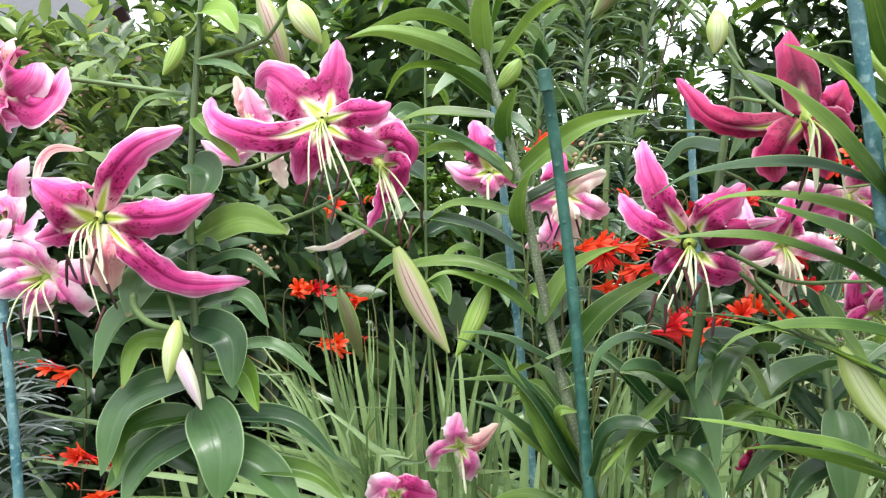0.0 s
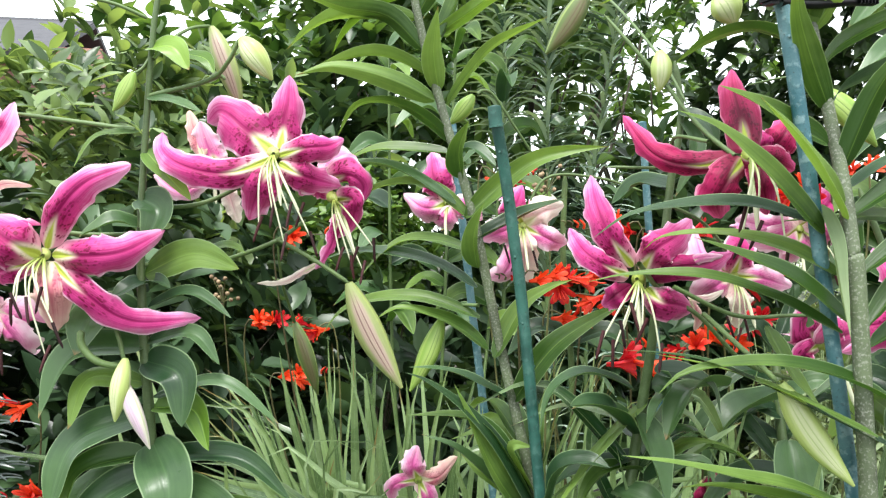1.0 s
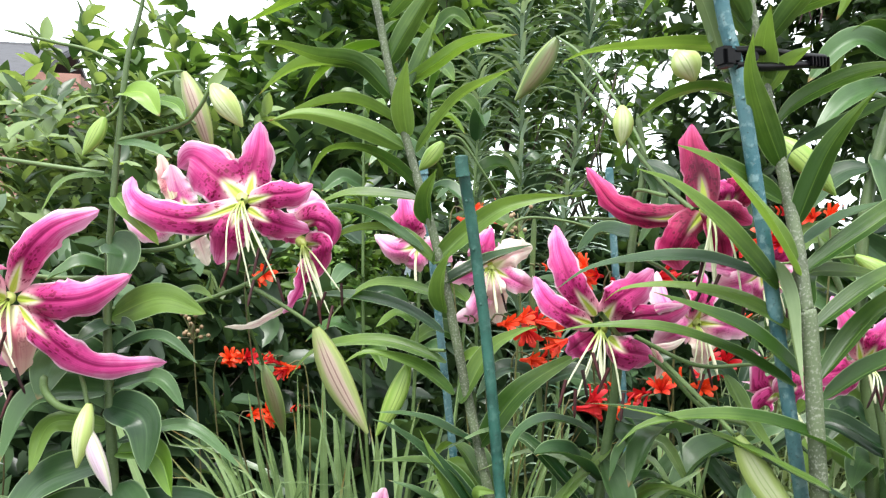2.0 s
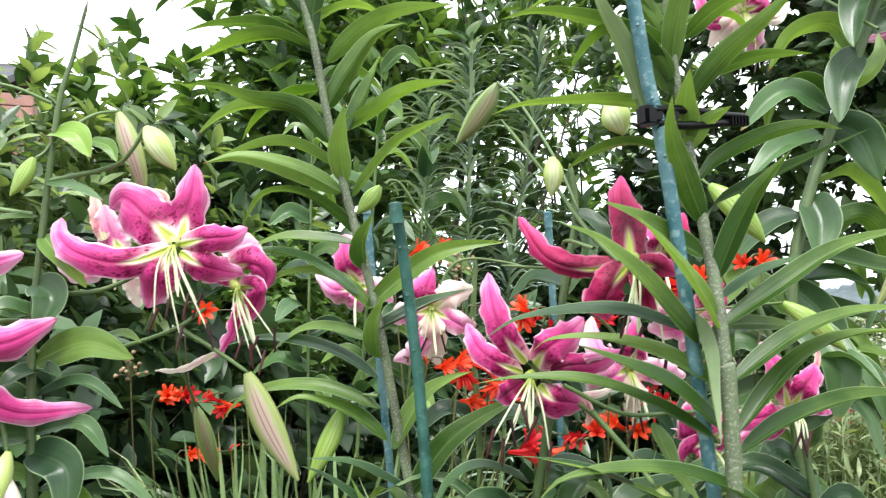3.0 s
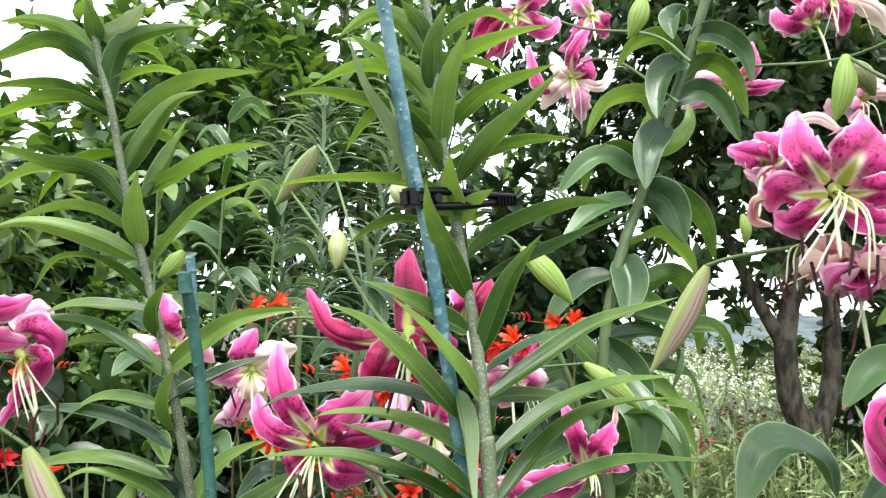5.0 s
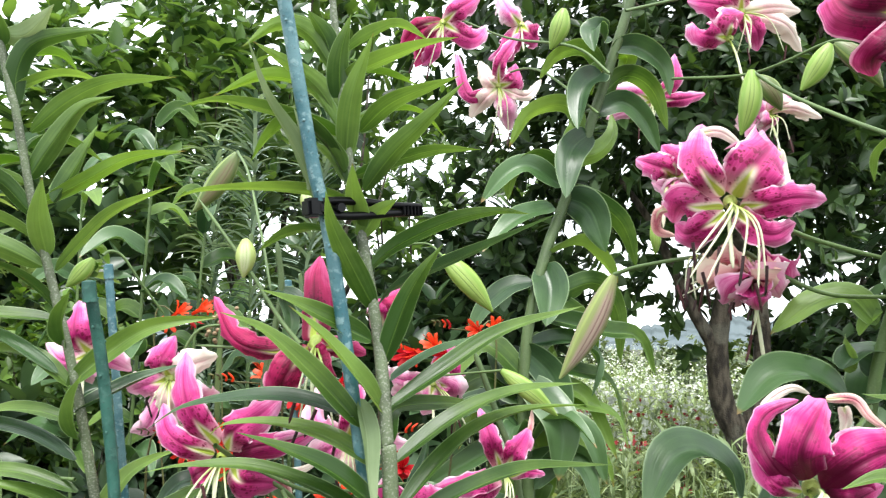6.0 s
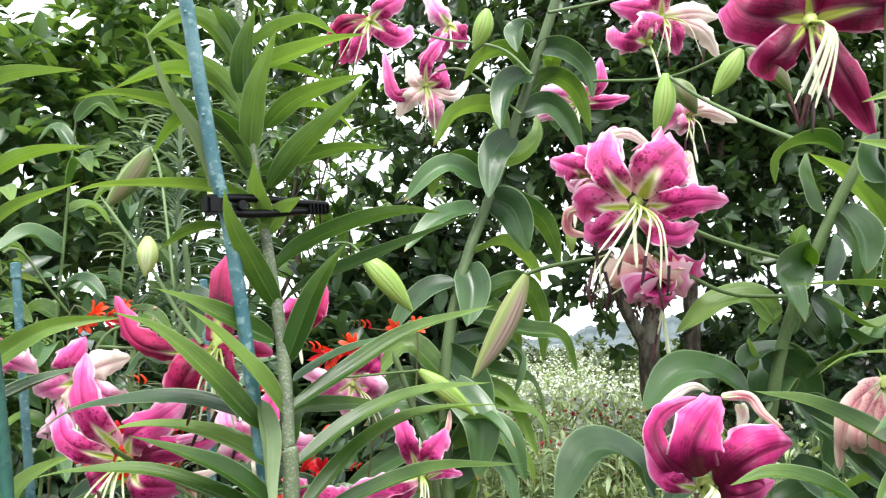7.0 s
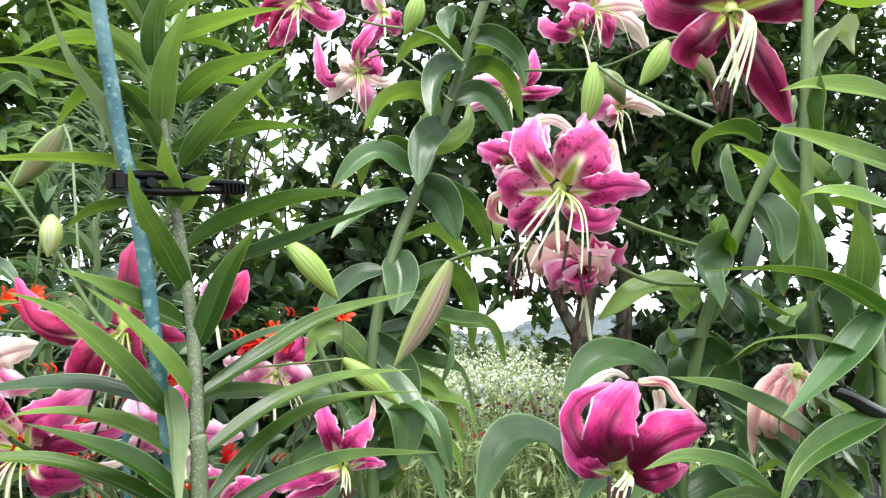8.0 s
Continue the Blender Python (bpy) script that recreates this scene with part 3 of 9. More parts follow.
petal(bloom, M_PINK, ((-0.385, 0.957, 1.144), (-0.364, 0.930, 1.183), (-0.331, 0.915, 1.216), (-0.283, 0.910, 1.235)), 0.031, 0.10)
petal(bloom, M_PINK, ((-0.379, 0.957, 1.137), (-0.327, 0.910, 1.136), (-0.292, 0.920, 1.142), (-0.259, 0.965, 1.166)), 0.037, 0.10)
petal(bloom, M_PINK, ((-0.379, 0.957, 1.128), (-0.334, 0.920, 1.096), (-0.289, 0.940, 1.064), (-0.221, 0.985, 1.063)), 0.027, 0.10)
petal(bloom, M_PINK, ((-0.388, 0.945, 1.136), (-0.411, 0.920, 1.151), (-0.464, 0.970, 1.179)), 0.049, 0.10)
petal(bloom, M_WILT, ((-0.460, 0.970, 1.177), (-0.456, 0.980, 1.203), (-0.444, 0.990, 1.217), (-0.416, 1.000, 1.216)), 0.009, 0.03)
petal(bloom, M_PINK, ((-0.393, 0.957, 1.133), (-0.420, 0.940, 1.120), (-0.473, 1.000, 1.110)), 0.026, 0.10)
petal(bloom, M_WILT, ((-0.385, 0.957, 1.129), (-0.371, 0.930, 1.094), (-0.383, 0.985, 1.047)), 0.034, 0.10)
stamens(bloom, (-0.388, 0.957, 1.137), [(-0.403, 0.907, 1.078), (-0.387, 0.907, 1.080), (-0.368, 0.907, 1.029), (-0.357, 0.907, 1.054), (-0.375, 0.907, 1.091), (-0.399, 0.907, 1.085)])
bloom = flower(lily_l, (-0.466, 1.023, 1.065), (-0.339, -0.847, -0.409), M_PALE)
petal(bloom, M_PALE, ((-0.466, 1.023, 1.065), (-0.494, 1.004, 1.089), (-0.554, 1.067, 1.081)), 0.034, 0.1)
petal(bloom, M_PALE, ((-0.466, 1.023, 1.065), (-0.474, 1.002, 1.093), (-0.512, 1.064, 1.108)), 0.030, 0.1)
petal(bloom, M_PALE, ((-0.466, 1.023, 1.065), (-0.421, 0.996, 1.060), (-0.406, 1.052, 1.056)), 0.037, 0.1)
petal(bloom, M_PALE, ((-0.466, 1.023, 1.065), (-0.434, 0.997, 1.040), (-0.437, 1.054, 1.019)), 0.034, 0.1)
petal(bloom, M_PALE, ((-0.466, 1.023, 1.065), (-0.474, 1.001, 1.043), (-0.511, 1.061, 1.013)), 0.030, 0.1)
petal(bloom, M_PALE, ((-0.466, 1.023, 1.065), (-0.494, 1.003, 1.059), (-0.553, 1.066, 1.040)), 0.030, 0.1)
stamens(bloom, (-0.466, 1.023, 1.065), [(-0.503, 0.994, 1.001), (-0.483, 0.993, 1.014), (-0.463, 0.991, 1.008), (-0.444, 0.989, 1.014)])
bloom = flower(lily_l, (-0.536, 1.082, 1.136), (-0.533, -0.846, 0.021), M_PALE)
petal(bloom, M_PALE, ((-0.536, 1.082, 1.136), (-0.530, 1.060, 1.147), (-0.577, 1.122, 1.162)), 0.032, 0.1)
petal(bloom, M_PALE, ((-0.536, 1.082, 1.136), (-0.509, 1.057, 1.126), (-0.511, 1.115, 1.144)), 0.032, 0.1)
petal(bloom, M_PALE, ((-0.536, 1.082, 1.136), (-0.523, 1.061, 1.196), (-0.530, 1.118, 1.185)), 0.024, 0.1)
petal(bloom, M_PALE, ((-0.536, 1.082, 1.136), (-0.551, 1.061, 1.125), (-0.607, 1.124, 1.139)), 0.039, 0.1)
bloom = flower(lily_l, (-0.517, 1.015, 1.293), (-0.372, -0.914, -0.163), M_PINK)
petal(bloom, M_PINK, ((-0.517, 1.015, 1.293), (-0.483, 0.971, 1.299), (-0.474, 1.006, 1.317)), 0.055, 0.1)
petal(bloom, M_PINK, ((-0.517, 1.015, 1.293), (-0.464, 0.978, 1.262), (-0.437, 1.002, 1.314)), 0.038, 0.1)
petal(bloom, M_PINK, ((-0.517, 1.015, 1.293), (-0.519, 0.992, 1.256), (-0.505, 1.047, 1.254)), 0.029, 0.1)
petal(bloom, M_PINK, ((-0.517, 1.015, 1.293), (-0.533, 0.995, 1.321), (-0.574, 1.057, 1.360)), 0.044, 0.1)
petal(bloom, M_WILT, ((-0.517, 1.015, 1.293), (-0.507, 0.993, 1.328), (-0.519, 1.052, 1.347)), 0.022, 0.1)
bloom = flower(lily_l, (-0.137, 0.955, 1.256), (0.098, -0.980, -0.172), M_PINK)
petal(bloom, M_PINK, ((-0.129, 0.955, 1.261), (-0.126, 0.965, 1.288), (-0.122, 0.975, 1.320), (-0.121, 0.985, 1.353)), 0.036, 0.10)
petal(bloom, M_PINK, ((-0.137, 0.955, 1.258), (-0.170, 0.973, 1.285), (-0.201, 0.992, 1.309), (-0.220, 1.010, 1.297)), 0.051, 0.10)
petal(bloom, M_PINK, ((-0.138, 0.950, 1.249), (-0.185, 0.925, 1.229), (-0.235, 0.940, 1.238), (-0.264, 0.970, 1.259), (-0.270, 1.000, 1.283)), 0.030, 0.10)
petal(bloom, M_PINK, ((-0.131, 0.955, 1.253), (-0.100, 0.935, 1.260), (-0.074, 0.945, 1.265), (-0.056, 0.985, 1.279)), 0.028, 0.10)
petal(bloom, M_PINK, ((-0.137, 0.955, 1.244), (-0.149, 0.930, 1.215), (-0.167, 0.985, 1.179)), 0.038, 0.10)
petal(bloom, M_PINK, ((-0.130, 0.955, 1.245), (-0.105, 0.940, 1.230), (-0.078, 0.970, 1.225), (-0.059, 1.000, 1.223)), 0.030, 0.10)
stamens(bloom, (-0.137, 0.955, 1.256), [(-0.148, 0.905, 1.169), (-0.120, 0.905, 1.150), (-0.103, 0.905, 1.185), (-0.089, 0.905, 1.153), (-0.115, 0.905, 1.185), (-0.133, 0.905, 1.185)])
bloom = flower(lily_l, (-0.068, 1.020, 1.209), (0.423, -0.802, -0.421), M_PINK)
petal(bloom, M_PINK, ((-0.077, 1.020, 1.229), (-0.049, 0.990, 1.235), (-0.031, 1.000, 1.219), (-0.053, 1.010, 1.187)), 0.031, 0.10)
petal(bloom, M_PINK, ((-0.065, 1.020, 1.208), (-0.044, 0.990, 1.204), (-0.047, 1.005, 1.177), (-0.071, 1.020, 1.158)), 0.025, 0.10)
petal(bloom, M_PALE, ((-0.077, 1.020, 1.236), (-0.060, 1.035, 1.258), (-0.039, 1.050, 1.255)), 0.025, 0.10)
petal(bloom, M_PINK, ((-0.062, 1.020, 1.190), (-0.068, 1.000, 1.155), (-0.080, 1.000, 1.131), (-0.089, 1.000, 1.120)), 0.014, 0.15)
petal(bloom, M_CREAM, ((-0.085, 1.000, 1.128), (-0.107, 1.010, 1.115), (-0.131, 1.020, 1.103), (-0.162, 1.030, 1.102)), 0.008, 0.10)
petal(bloom, M_PINK, ((-0.069, 1.020, 1.219), (-0.094, 1.025, 1.222), (-0.111, 1.030, 1.213)), 0.026, 0.10)
stamens(bloom, (-0.068, 1.020, 1.209), [(-0.019, 0.970, 1.147), (-0.045, 0.970, 1.126), (-0.032, 0.970, 1.120), (-0.059, 0.970, 1.136), (-0.042, 0.970, 1.137)])
bloom = flower(lily_l, (-0.216, 1.060, 1.248), (-0.038, -0.989, 0.141), M_PALE)
petal(bloom, M_PALE, ((-0.213, 1.060, 1.248), (-0.229, 1.065, 1.277), (-0.239, 1.070, 1.308)), 0.032, 0.10)
petal(bloom, M_WILT, ((-0.233, 1.060, 1.262), (-0.245, 1.070, 1.291), (-0.254, 1.080, 1.323)), 0.017, 0.10)
petal(bloom, M_PALE, ((-0.226, 1.060, 1.233), (-0.263, 1.075, 1.218), (-0.300, 1.090, 1.240)), 0.019, 0.10)
petal(bloom, M_CREAM, ((-0.205, 1.060, 1.227), (-0.197, 1.065, 1.202), (-0.189, 1.070, 1.178)), 0.019, 0.10)
petal(bloom, M_WILT, ((-0.186, 1.060, 1.271), (-0.163, 1.060, 1.316), (-0.178, 1.060, 1.330)), 0.012, 0.10)
# the narrow-leaved lily beside the dark green stake
lily_narrow = thing("lily_plant", (0.268, 0.907, 0.000), "tall unopened lily with narrow green leaves up a grey stem", "lily plant")
tube("stem", [(0.268, 0.907, 0.000), (0.227, 0.928, 0.400), (0.186, 0.950, 0.801), (0.168, 0.960, 0.888), (0.135, 0.978, 1.037), (0.101, 0.981, 1.191), (0.067, 0.993, 1.310), (0.039, 0.991, 1.407), (0.017, 0.987, 1.504), (-0.002, 0.985, 1.574), (-0.019, 0.982, 1.650), (-0.033, 0.976, 1.741)], 0.0074, 0.004, M_STEM_GREY, lily_narrow, 12, 8, 0)
leaf(lily_narrow, ((0.003, 0.986, 1.554), (-0.036, 0.996, 1.604), (-0.080, 1.006, 1.621), (-0.124, 1.016, 1.616)), 0.028, facing=(0.03, 0.73, 0.69))
leaf(lily_narrow, ((0.002, 0.986, 1.551), (-0.028, 0.996, 1.583), (-0.066, 1.006, 1.596), (-0.111, 1.016, 1.576), (-0.154, 1.026, 1.553)), 0.028, facing=(-0.15, 0.67, 0.73))
leaf(lily_narrow, ((0.019, 0.987, 1.503), (-0.015, 0.999, 1.523), (-0.050, 1.012, 1.540), (-0.110, 1.024, 1.539), (-0.152, 1.037, 1.528)), 0.028, facing=(-0.06, 0.62, 0.79))
leaf(lily_narrow, ((0.019, 0.987, 1.505), (-0.032, 1.010, 1.525), (-0.077, 1.032, 1.524), (-0.113, 1.054, 1.512), (-0.153, 1.077, 1.499)), 0.028, M_LEAF_LIME, facing=(-0.22, 0.37, 0.90))
leaf(lily_narrow, ((0.014, 0.987, 1.520), (0.013, 0.979, 1.563), (0.030, 0.972, 1.599), (0.082, 0.964, 1.619), (0.117, 0.957, 1.622)), 0.028, facing=(-0.26, 0.82, 0.52))
leaf(lily_narrow, ((0.007, 0.986, 1.539), (0.044, 1.006, 1.569), (0.078, 1.026, 1.582), (0.111, 1.046, 1.579)), 0.028, facing=(-0.14, 0.38, 0.92))
leaf(lily_narrow, ((0.032, 0.988, 1.492), (0.073, 0.991, 1.539), (0.121, 0.994, 1.570), (0.197, 0.998, 1.588)), 0.028, facing=(-0.18, 0.73, 0.66))
leaf(lily_narrow, ((0.033, 0.990, 1.433), (0.057, 0.977, 1.478), (0.087, 0.963, 1.523), (0.124, 0.950, 1.539)), 0.028, facing=(0.01, 0.96, 0.27))
leaf(lily_narrow, ((0.062, 0.991, 1.409), (0.084, 1.016, 1.461), (0.105, 1.041, 1.524)), 0.028, facing=(-0.50, 0.78, 0.38))
leaf(lily_narrow, ((0.047, 0.991, 1.404), (0.099, 1.018, 1.446), (0.150, 1.044, 1.485), (0.220, 1.071, 1.507)), 0.028, M_LEAF_LIME, facing=(-0.24, 0.63, 0.74))
leaf(lily_narrow, ((0.040, 0.991, 1.391), (-0.003, 0.996, 1.432), (-0.056, 1.001, 1.441), (-0.102, 1.006, 1.455), (-0.141, 1.011, 1.456)), 0.028, facing=(0.03, 0.80, 0.60))
leaf(lily_narrow, ((0.031, 0.990, 1.428), (-0.023, 1.005, 1.435), (-0.064, 1.020, 1.436), (-0.098, 1.035, 1.424), (-0.129, 1.050, 1.399)), 0.028, facing=(-0.25, 0.66, 0.71))
leaf(lily_narrow, ((0.027, 0.989, 1.457), (-0.018, 1.016, 1.447), (-0.052, 1.042, 1.423), (-0.072, 1.069, 1.399)), 0.028, M_LEAF_LIME, facing=(-0.57, 0.38, 0.73))
leaf(lily_narrow, ((0.055, 0.993, 1.330), (0.016, 0.993, 1.349), (-0.031, 0.993, 1.363), (-0.075, 0.993, 1.367), (-0.114, 0.993, 1.355)), 0.029, facing=(-0.10, 0.99, 0.12))
leaf(lily_narrow, ((0.049, 0.992, 1.359), (-0.001, 1.012, 1.385), (-0.043, 1.032, 1.389), (-0.101, 1.052, 1.375)), 0.028, facing=(-0.01, 0.38, 0.92))
leaf(lily_narrow, ((0.074, 0.990, 1.279), (0.051, 1.000, 1.304), (0.016, 1.010, 1.326), (-0.018, 1.020, 1.332), (-0.045, 1.030, 1.323), (-0.064, 1.040, 1.288)), 0.028, facing=(-0.03, 0.53, 0.85))
leaf(lily_narrow, ((0.060, 0.992, 1.341), (0.050, 0.967, 1.383), (0.052, 0.942, 1.431)), 0.030, facing=(-0.03, 0.99, 0.15))
leaf(lily_narrow, ((0.070, 0.993, 1.325), (0.102, 1.003, 1.371), (0.136, 1.013, 1.409), (0.206, 1.023, 1.449)), 0.028, facing=(-0.46, 0.58, 0.67))
leaf(lily_narrow, ((0.074, 0.988, 1.264), (0.026, 0.998, 1.268), (-0.020, 1.008, 1.268), (-0.062, 1.018, 1.252)), 0.028, facing=(-0.04, -0.53, 0.85))
leaf(lily_narrow, ((0.080, 0.982, 1.202), (0.021, 0.997, 1.239), (-0.026, 1.012, 1.251), (-0.078, 1.027, 1.246), (-0.107, 1.042, 1.219)), 0.028, M_LEAF_BLUE, facing=(0.12, -0.52, 0.84))
leaf(lily_narrow, ((0.096, 0.981, 1.185), (0.056, 0.993, 1.219), (0.015, 1.006, 1.227), (-0.024, 1.018, 1.217), (-0.051, 1.031, 1.187)), 0.028, facing=(0.05, -0.59, 0.81))
leaf(lily_narrow, ((0.088, 0.985, 1.233), (0.082, 0.965, 1.267), (0.090, 0.945, 1.299)), 0.028, facing=(-0.75, -0.66, -0.00))
leaf(lily_narrow, ((0.092, 0.981, 1.185), (0.135, 0.971, 1.226), (0.174, 0.961, 1.255), (0.214, 0.951, 1.267), (0.260, 0.941, 1.272)), 0.028, facing=(-0.29, -0.88, 0.37))
leaf(lily_narrow, ((0.102, 0.980, 1.155), (0.145, 0.990, 1.177), (0.187, 1.000, 1.198), (0.228, 1.010, 1.213)), 0.028, M_LEAF_BLUE, facing=(-0.44, -0.37, 0.82))
leaf(lily_narrow, ((0.107, 0.980, 1.125), (0.100, 0.960, 1.163), (0.108, 0.940, 1.202)), 0.028, facing=(-0.65, -0.76, 0.08))
leaf(lily_narrow, ((0.107, 0.979, 1.100), (0.060, 0.997, 1.129), (0.013, 1.014, 1.142), (-0.041, 1.032, 1.144), (-0.082, 1.049, 1.132)), 0.028, M_LEAF_BLUE, facing=(0.20, -0.46, 0.86))
leaf(lily_narrow, ((0.098, 0.980, 1.146), (0.059, 0.995, 1.157), (0.019, 1.010, 1.156), (-0.013, 1.025, 1.134), (-0.043, 1.040, 1.096)), 0.028, facing=(-0.25, -0.42, 0.87))
leaf(lily_narrow, ((0.111, 0.979, 1.063), (0.043, 0.999, 1.086), (-0.016, 1.019, 1.084), (-0.056, 1.039, 1.067), (-0.083, 1.059, 1.032)), 0.028, facing=(-0.03, -0.50, 0.86))
leaf(lily_narrow, ((0.121, 0.977, 1.024), (0.084, 0.982, 1.052), (0.051, 0.987, 1.066), (0.012, 0.992, 1.074), (-0.017, 0.997, 1.059)), 0.028, facing=(0.23, -0.50, 0.84))
leaf(lily_narrow, ((0.129, 0.975, 1.014), (0.162, 0.969, 1.077), (0.194, 0.962, 1.101), (0.221, 0.955, 1.111)), 0.028, facing=(-0.55, -0.62, 0.56))
leaf(lily_narrow, ((-0.007, 0.984, 1.593), (-0.014, 0.969, 1.617), (-0.021, 0.954, 1.642)), 0.028, facing=(0.36, 0.83, 0.43))
leaf(lily_narrow, ((-0.006, 0.984, 1.606), (0.022, 0.969, 1.608), (0.050, 0.954, 1.645)), 0.031, M_LEAF_PALE, facing=(-0.05, 0.94, 0.34))
leaf(lily_narrow, ((0.001, 0.985, 1.563), (0.022, 1.005, 1.591), (0.056, 1.025, 1.604), (0.077, 1.045, 1.592)), 0.028, M_LEAF_LIME, facing=(-0.08, 0.29, 0.95))
leaf(lily_narrow, ((0.029, 0.988, 1.470), (0.055, 1.012, 1.489), (0.087, 1.035, 1.486), (0.114, 1.058, 1.477)), 0.028, facing=(0.10, 0.27, 0.96))
leaf(lily_narrow, ((0.151, 0.968, 0.962), (0.198, 0.935, 1.037), (0.282, 0.918, 1.092)), 0.033)
leaf(lily_narrow, ((0.150, 0.969, 0.963), (0.108, 0.969, 0.985), (0.066, 0.969, 1.001), (0.022, 0.969, 1.005)), 0.028, M_LEAF_BLUE, facing=(0.24, -0.27, 0.93))
leaf(lily_narrow, ((0.183, 0.952, 0.820), (0.135, 0.945, 0.905), (0.090, 0.937, 0.959), (0.044, 0.930, 0.994), (0.015, 0.922, 1.006)), 0.028, M_LEAF_BLUE, facing=(0.40, -0.68, 0.61))
leaf(lily_narrow, ((0.173, 0.955, 0.846), (0.123, 0.955, 0.924), (0.085, 0.955, 0.946), (0.018, 0.955, 0.950)), 0.028, facing=(0.40, -0.42, 0.82))
leaf(lily_narrow, ((0.167, 0.952, 0.820), (0.121, 0.942, 0.889), (0.073, 0.932, 0.991)), 0.028, facing=(0.35, -0.80, 0.49))
leaf(lily_narrow, ((0.173, 0.956, 0.856), (0.144, 0.941, 0.912), (0.168, 0.926, 0.917)), 0.028, facing=(-0.90, -0.41, 0.17))
leaf(lily_narrow, ((0.179, 0.952, 0.820), (0.125, 0.962, 0.869), (0.081, 0.972, 0.906), (0.041, 0.982, 0.921)), 0.028, M_LEAF_BLUE, facing=(0.45, -0.38, 0.81))
leaf(lily_narrow, ((0.183, 0.951, 0.813), (0.151, 0.968, 0.850), (0.112, 0.985, 0.874), (0.093, 1.001, 0.891)), 0.028, facing=(0.36, -0.61, 0.71))
leaf(lily_narrow, ((0.196, 0.949, 0.786), (0.197, 0.979, 0.831), (0.193, 1.009, 0.887)), 0.028, facing=(-0.83, -0.55, 0.12))
# the near lily tied to the blue-green stake
lily_near = thing("lily_plant", (0.439, 0.631, 0.000), "tall leafy lily tied to a stake, not yet in flower", "lily plant")
tube("stem", [(0.439, 0.631, 0.000), (0.419, 0.649, 0.540), (0.398, 0.667, 1.080), (0.393, 0.672, 1.149), (0.391, 0.682, 1.207), (0.386, 0.693, 1.263), (0.372, 0.699, 1.342), (0.354, 0.700, 1.433), (0.344, 0.700, 1.503), (0.331, 0.703, 1.610), (0.319, 0.704, 1.732)], 0.0090, 0.003, M_STEM_GREY, lily_near, 12, 8, 0)
leaf(lily_near, ((0.351, 0.700, 1.430), (0.349, 0.675, 1.490), (0.362, 0.650, 1.550)), 0.026, facing=(0.19, 0.92, 0.34))
leaf(lily_near, ((0.343, 0.700, 1.491), (0.338, 0.685, 1.533), (0.344, 0.670, 1.574)), 0.026, facing=(-0.10, 0.92, 0.37))
leaf(lily_near, ((0.365, 0.700, 1.461), (0.392, 0.670, 1.489), (0.451, 0.640, 1.515)), 0.026, facing=(-0.14, 0.57, 0.81))
leaf(lily_near, ((0.372, 0.700, 1.400), (0.392, 0.676, 1.434), (0.415, 0.653, 1.462), (0.452, 0.630, 1.506)), 0.026, facing=(0.05, 0.84, 0.54))
leaf(lily_near, ((0.344, 0.700, 1.515), (0.385, 0.684, 1.537), (0.418, 0.667, 1.551), (0.454, 0.650, 1.560)), 0.026, facing=(-0.07, 0.42, 0.91))
leaf(lily_near, ((0.342, 0.701, 1.539), (0.379, 0.708, 1.569), (0.411, 0.714, 1.588), (0.448, 0.721, 1.580)), 0.026, facing=(-0.07, 0.18, 0.98))
leaf(lily_near, ((0.344, 0.700, 1.521), (0.395, 0.730, 1.537), (0.451, 0.760, 1.540)), 0.026, M_LEAF_LIME, facing=(0.25, 0.23, 0.94))
leaf(lily_near, ((0.359, 0.700, 1.413), (0.403, 0.693, 1.433), (0.444, 0.686, 1.447), (0.494, 0.680, 1.452)), 0.026, facing=(0.07, 0.49, 0.87))
leaf(lily_near, ((0.353, 0.700, 1.468), (0.395, 0.720, 1.491), (0.443, 0.740, 1.502), (0.486, 0.760, 1.482)), 0.026, M_LEAF_LIME, facing=(0.26, 0.16, 0.95))
leaf(lily_near, ((0.345, 0.700, 1.468), (0.322, 0.710, 1.505), (0.291, 0.720, 1.530), (0.256, 0.730, 1.552)), 0.026, facing=(0.47, 0.61, 0.63))
leaf(lily_near, ((0.338, 0.700, 1.520), (0.310, 0.714, 1.563), (0.280, 0.727, 1.573), (0.247, 0.740, 1.548)), 0.026, facing=(0.25, 0.55, 0.80))
leaf(lily_near, ((0.344, 0.700, 1.459), (0.314, 0.723, 1.508), (0.271, 0.747, 1.521), (0.222, 0.770, 1.500)), 0.026, M_LEAF_LIME, facing=(0.23, 0.37, 0.90))
leaf(lily_near, ((0.349, 0.700, 1.427), (0.311, 0.712, 1.466), (0.258, 0.725, 1.482), (0.222, 0.737, 1.487), (0.190, 0.750, 1.480)), 0.026, facing=(0.29, 0.28, 0.92))
leaf(lily_near, ((0.346, 0.700, 1.453), (0.297, 0.717, 1.467), (0.278, 0.733, 1.455), (0.262, 0.750, 1.429)), 0.026, M_LEAF_LIME, facing=(-0.13, 0.46, 0.88))
leaf(lily_near, ((0.328, 0.699, 1.368), (0.298, 0.686, 1.429), (0.262, 0.673, 1.479), (0.240, 0.659, 1.531)), 0.026, M_LEAF_PALE, facing=(0.71, 0.51, 0.48))
leaf(lily_near, ((0.312, 0.700, 1.395), (0.306, 0.700, 1.437), (0.295, 0.700, 1.480)), 0.026, M_LEAF_PALE, facing=(0.95, 0.15, 0.29))
leaf(lily_near, ((0.349, 0.700, 1.417), (0.335, 0.705, 1.443), (0.315, 0.710, 1.468)), 0.026, facing=(0.74, 0.36, 0.57))
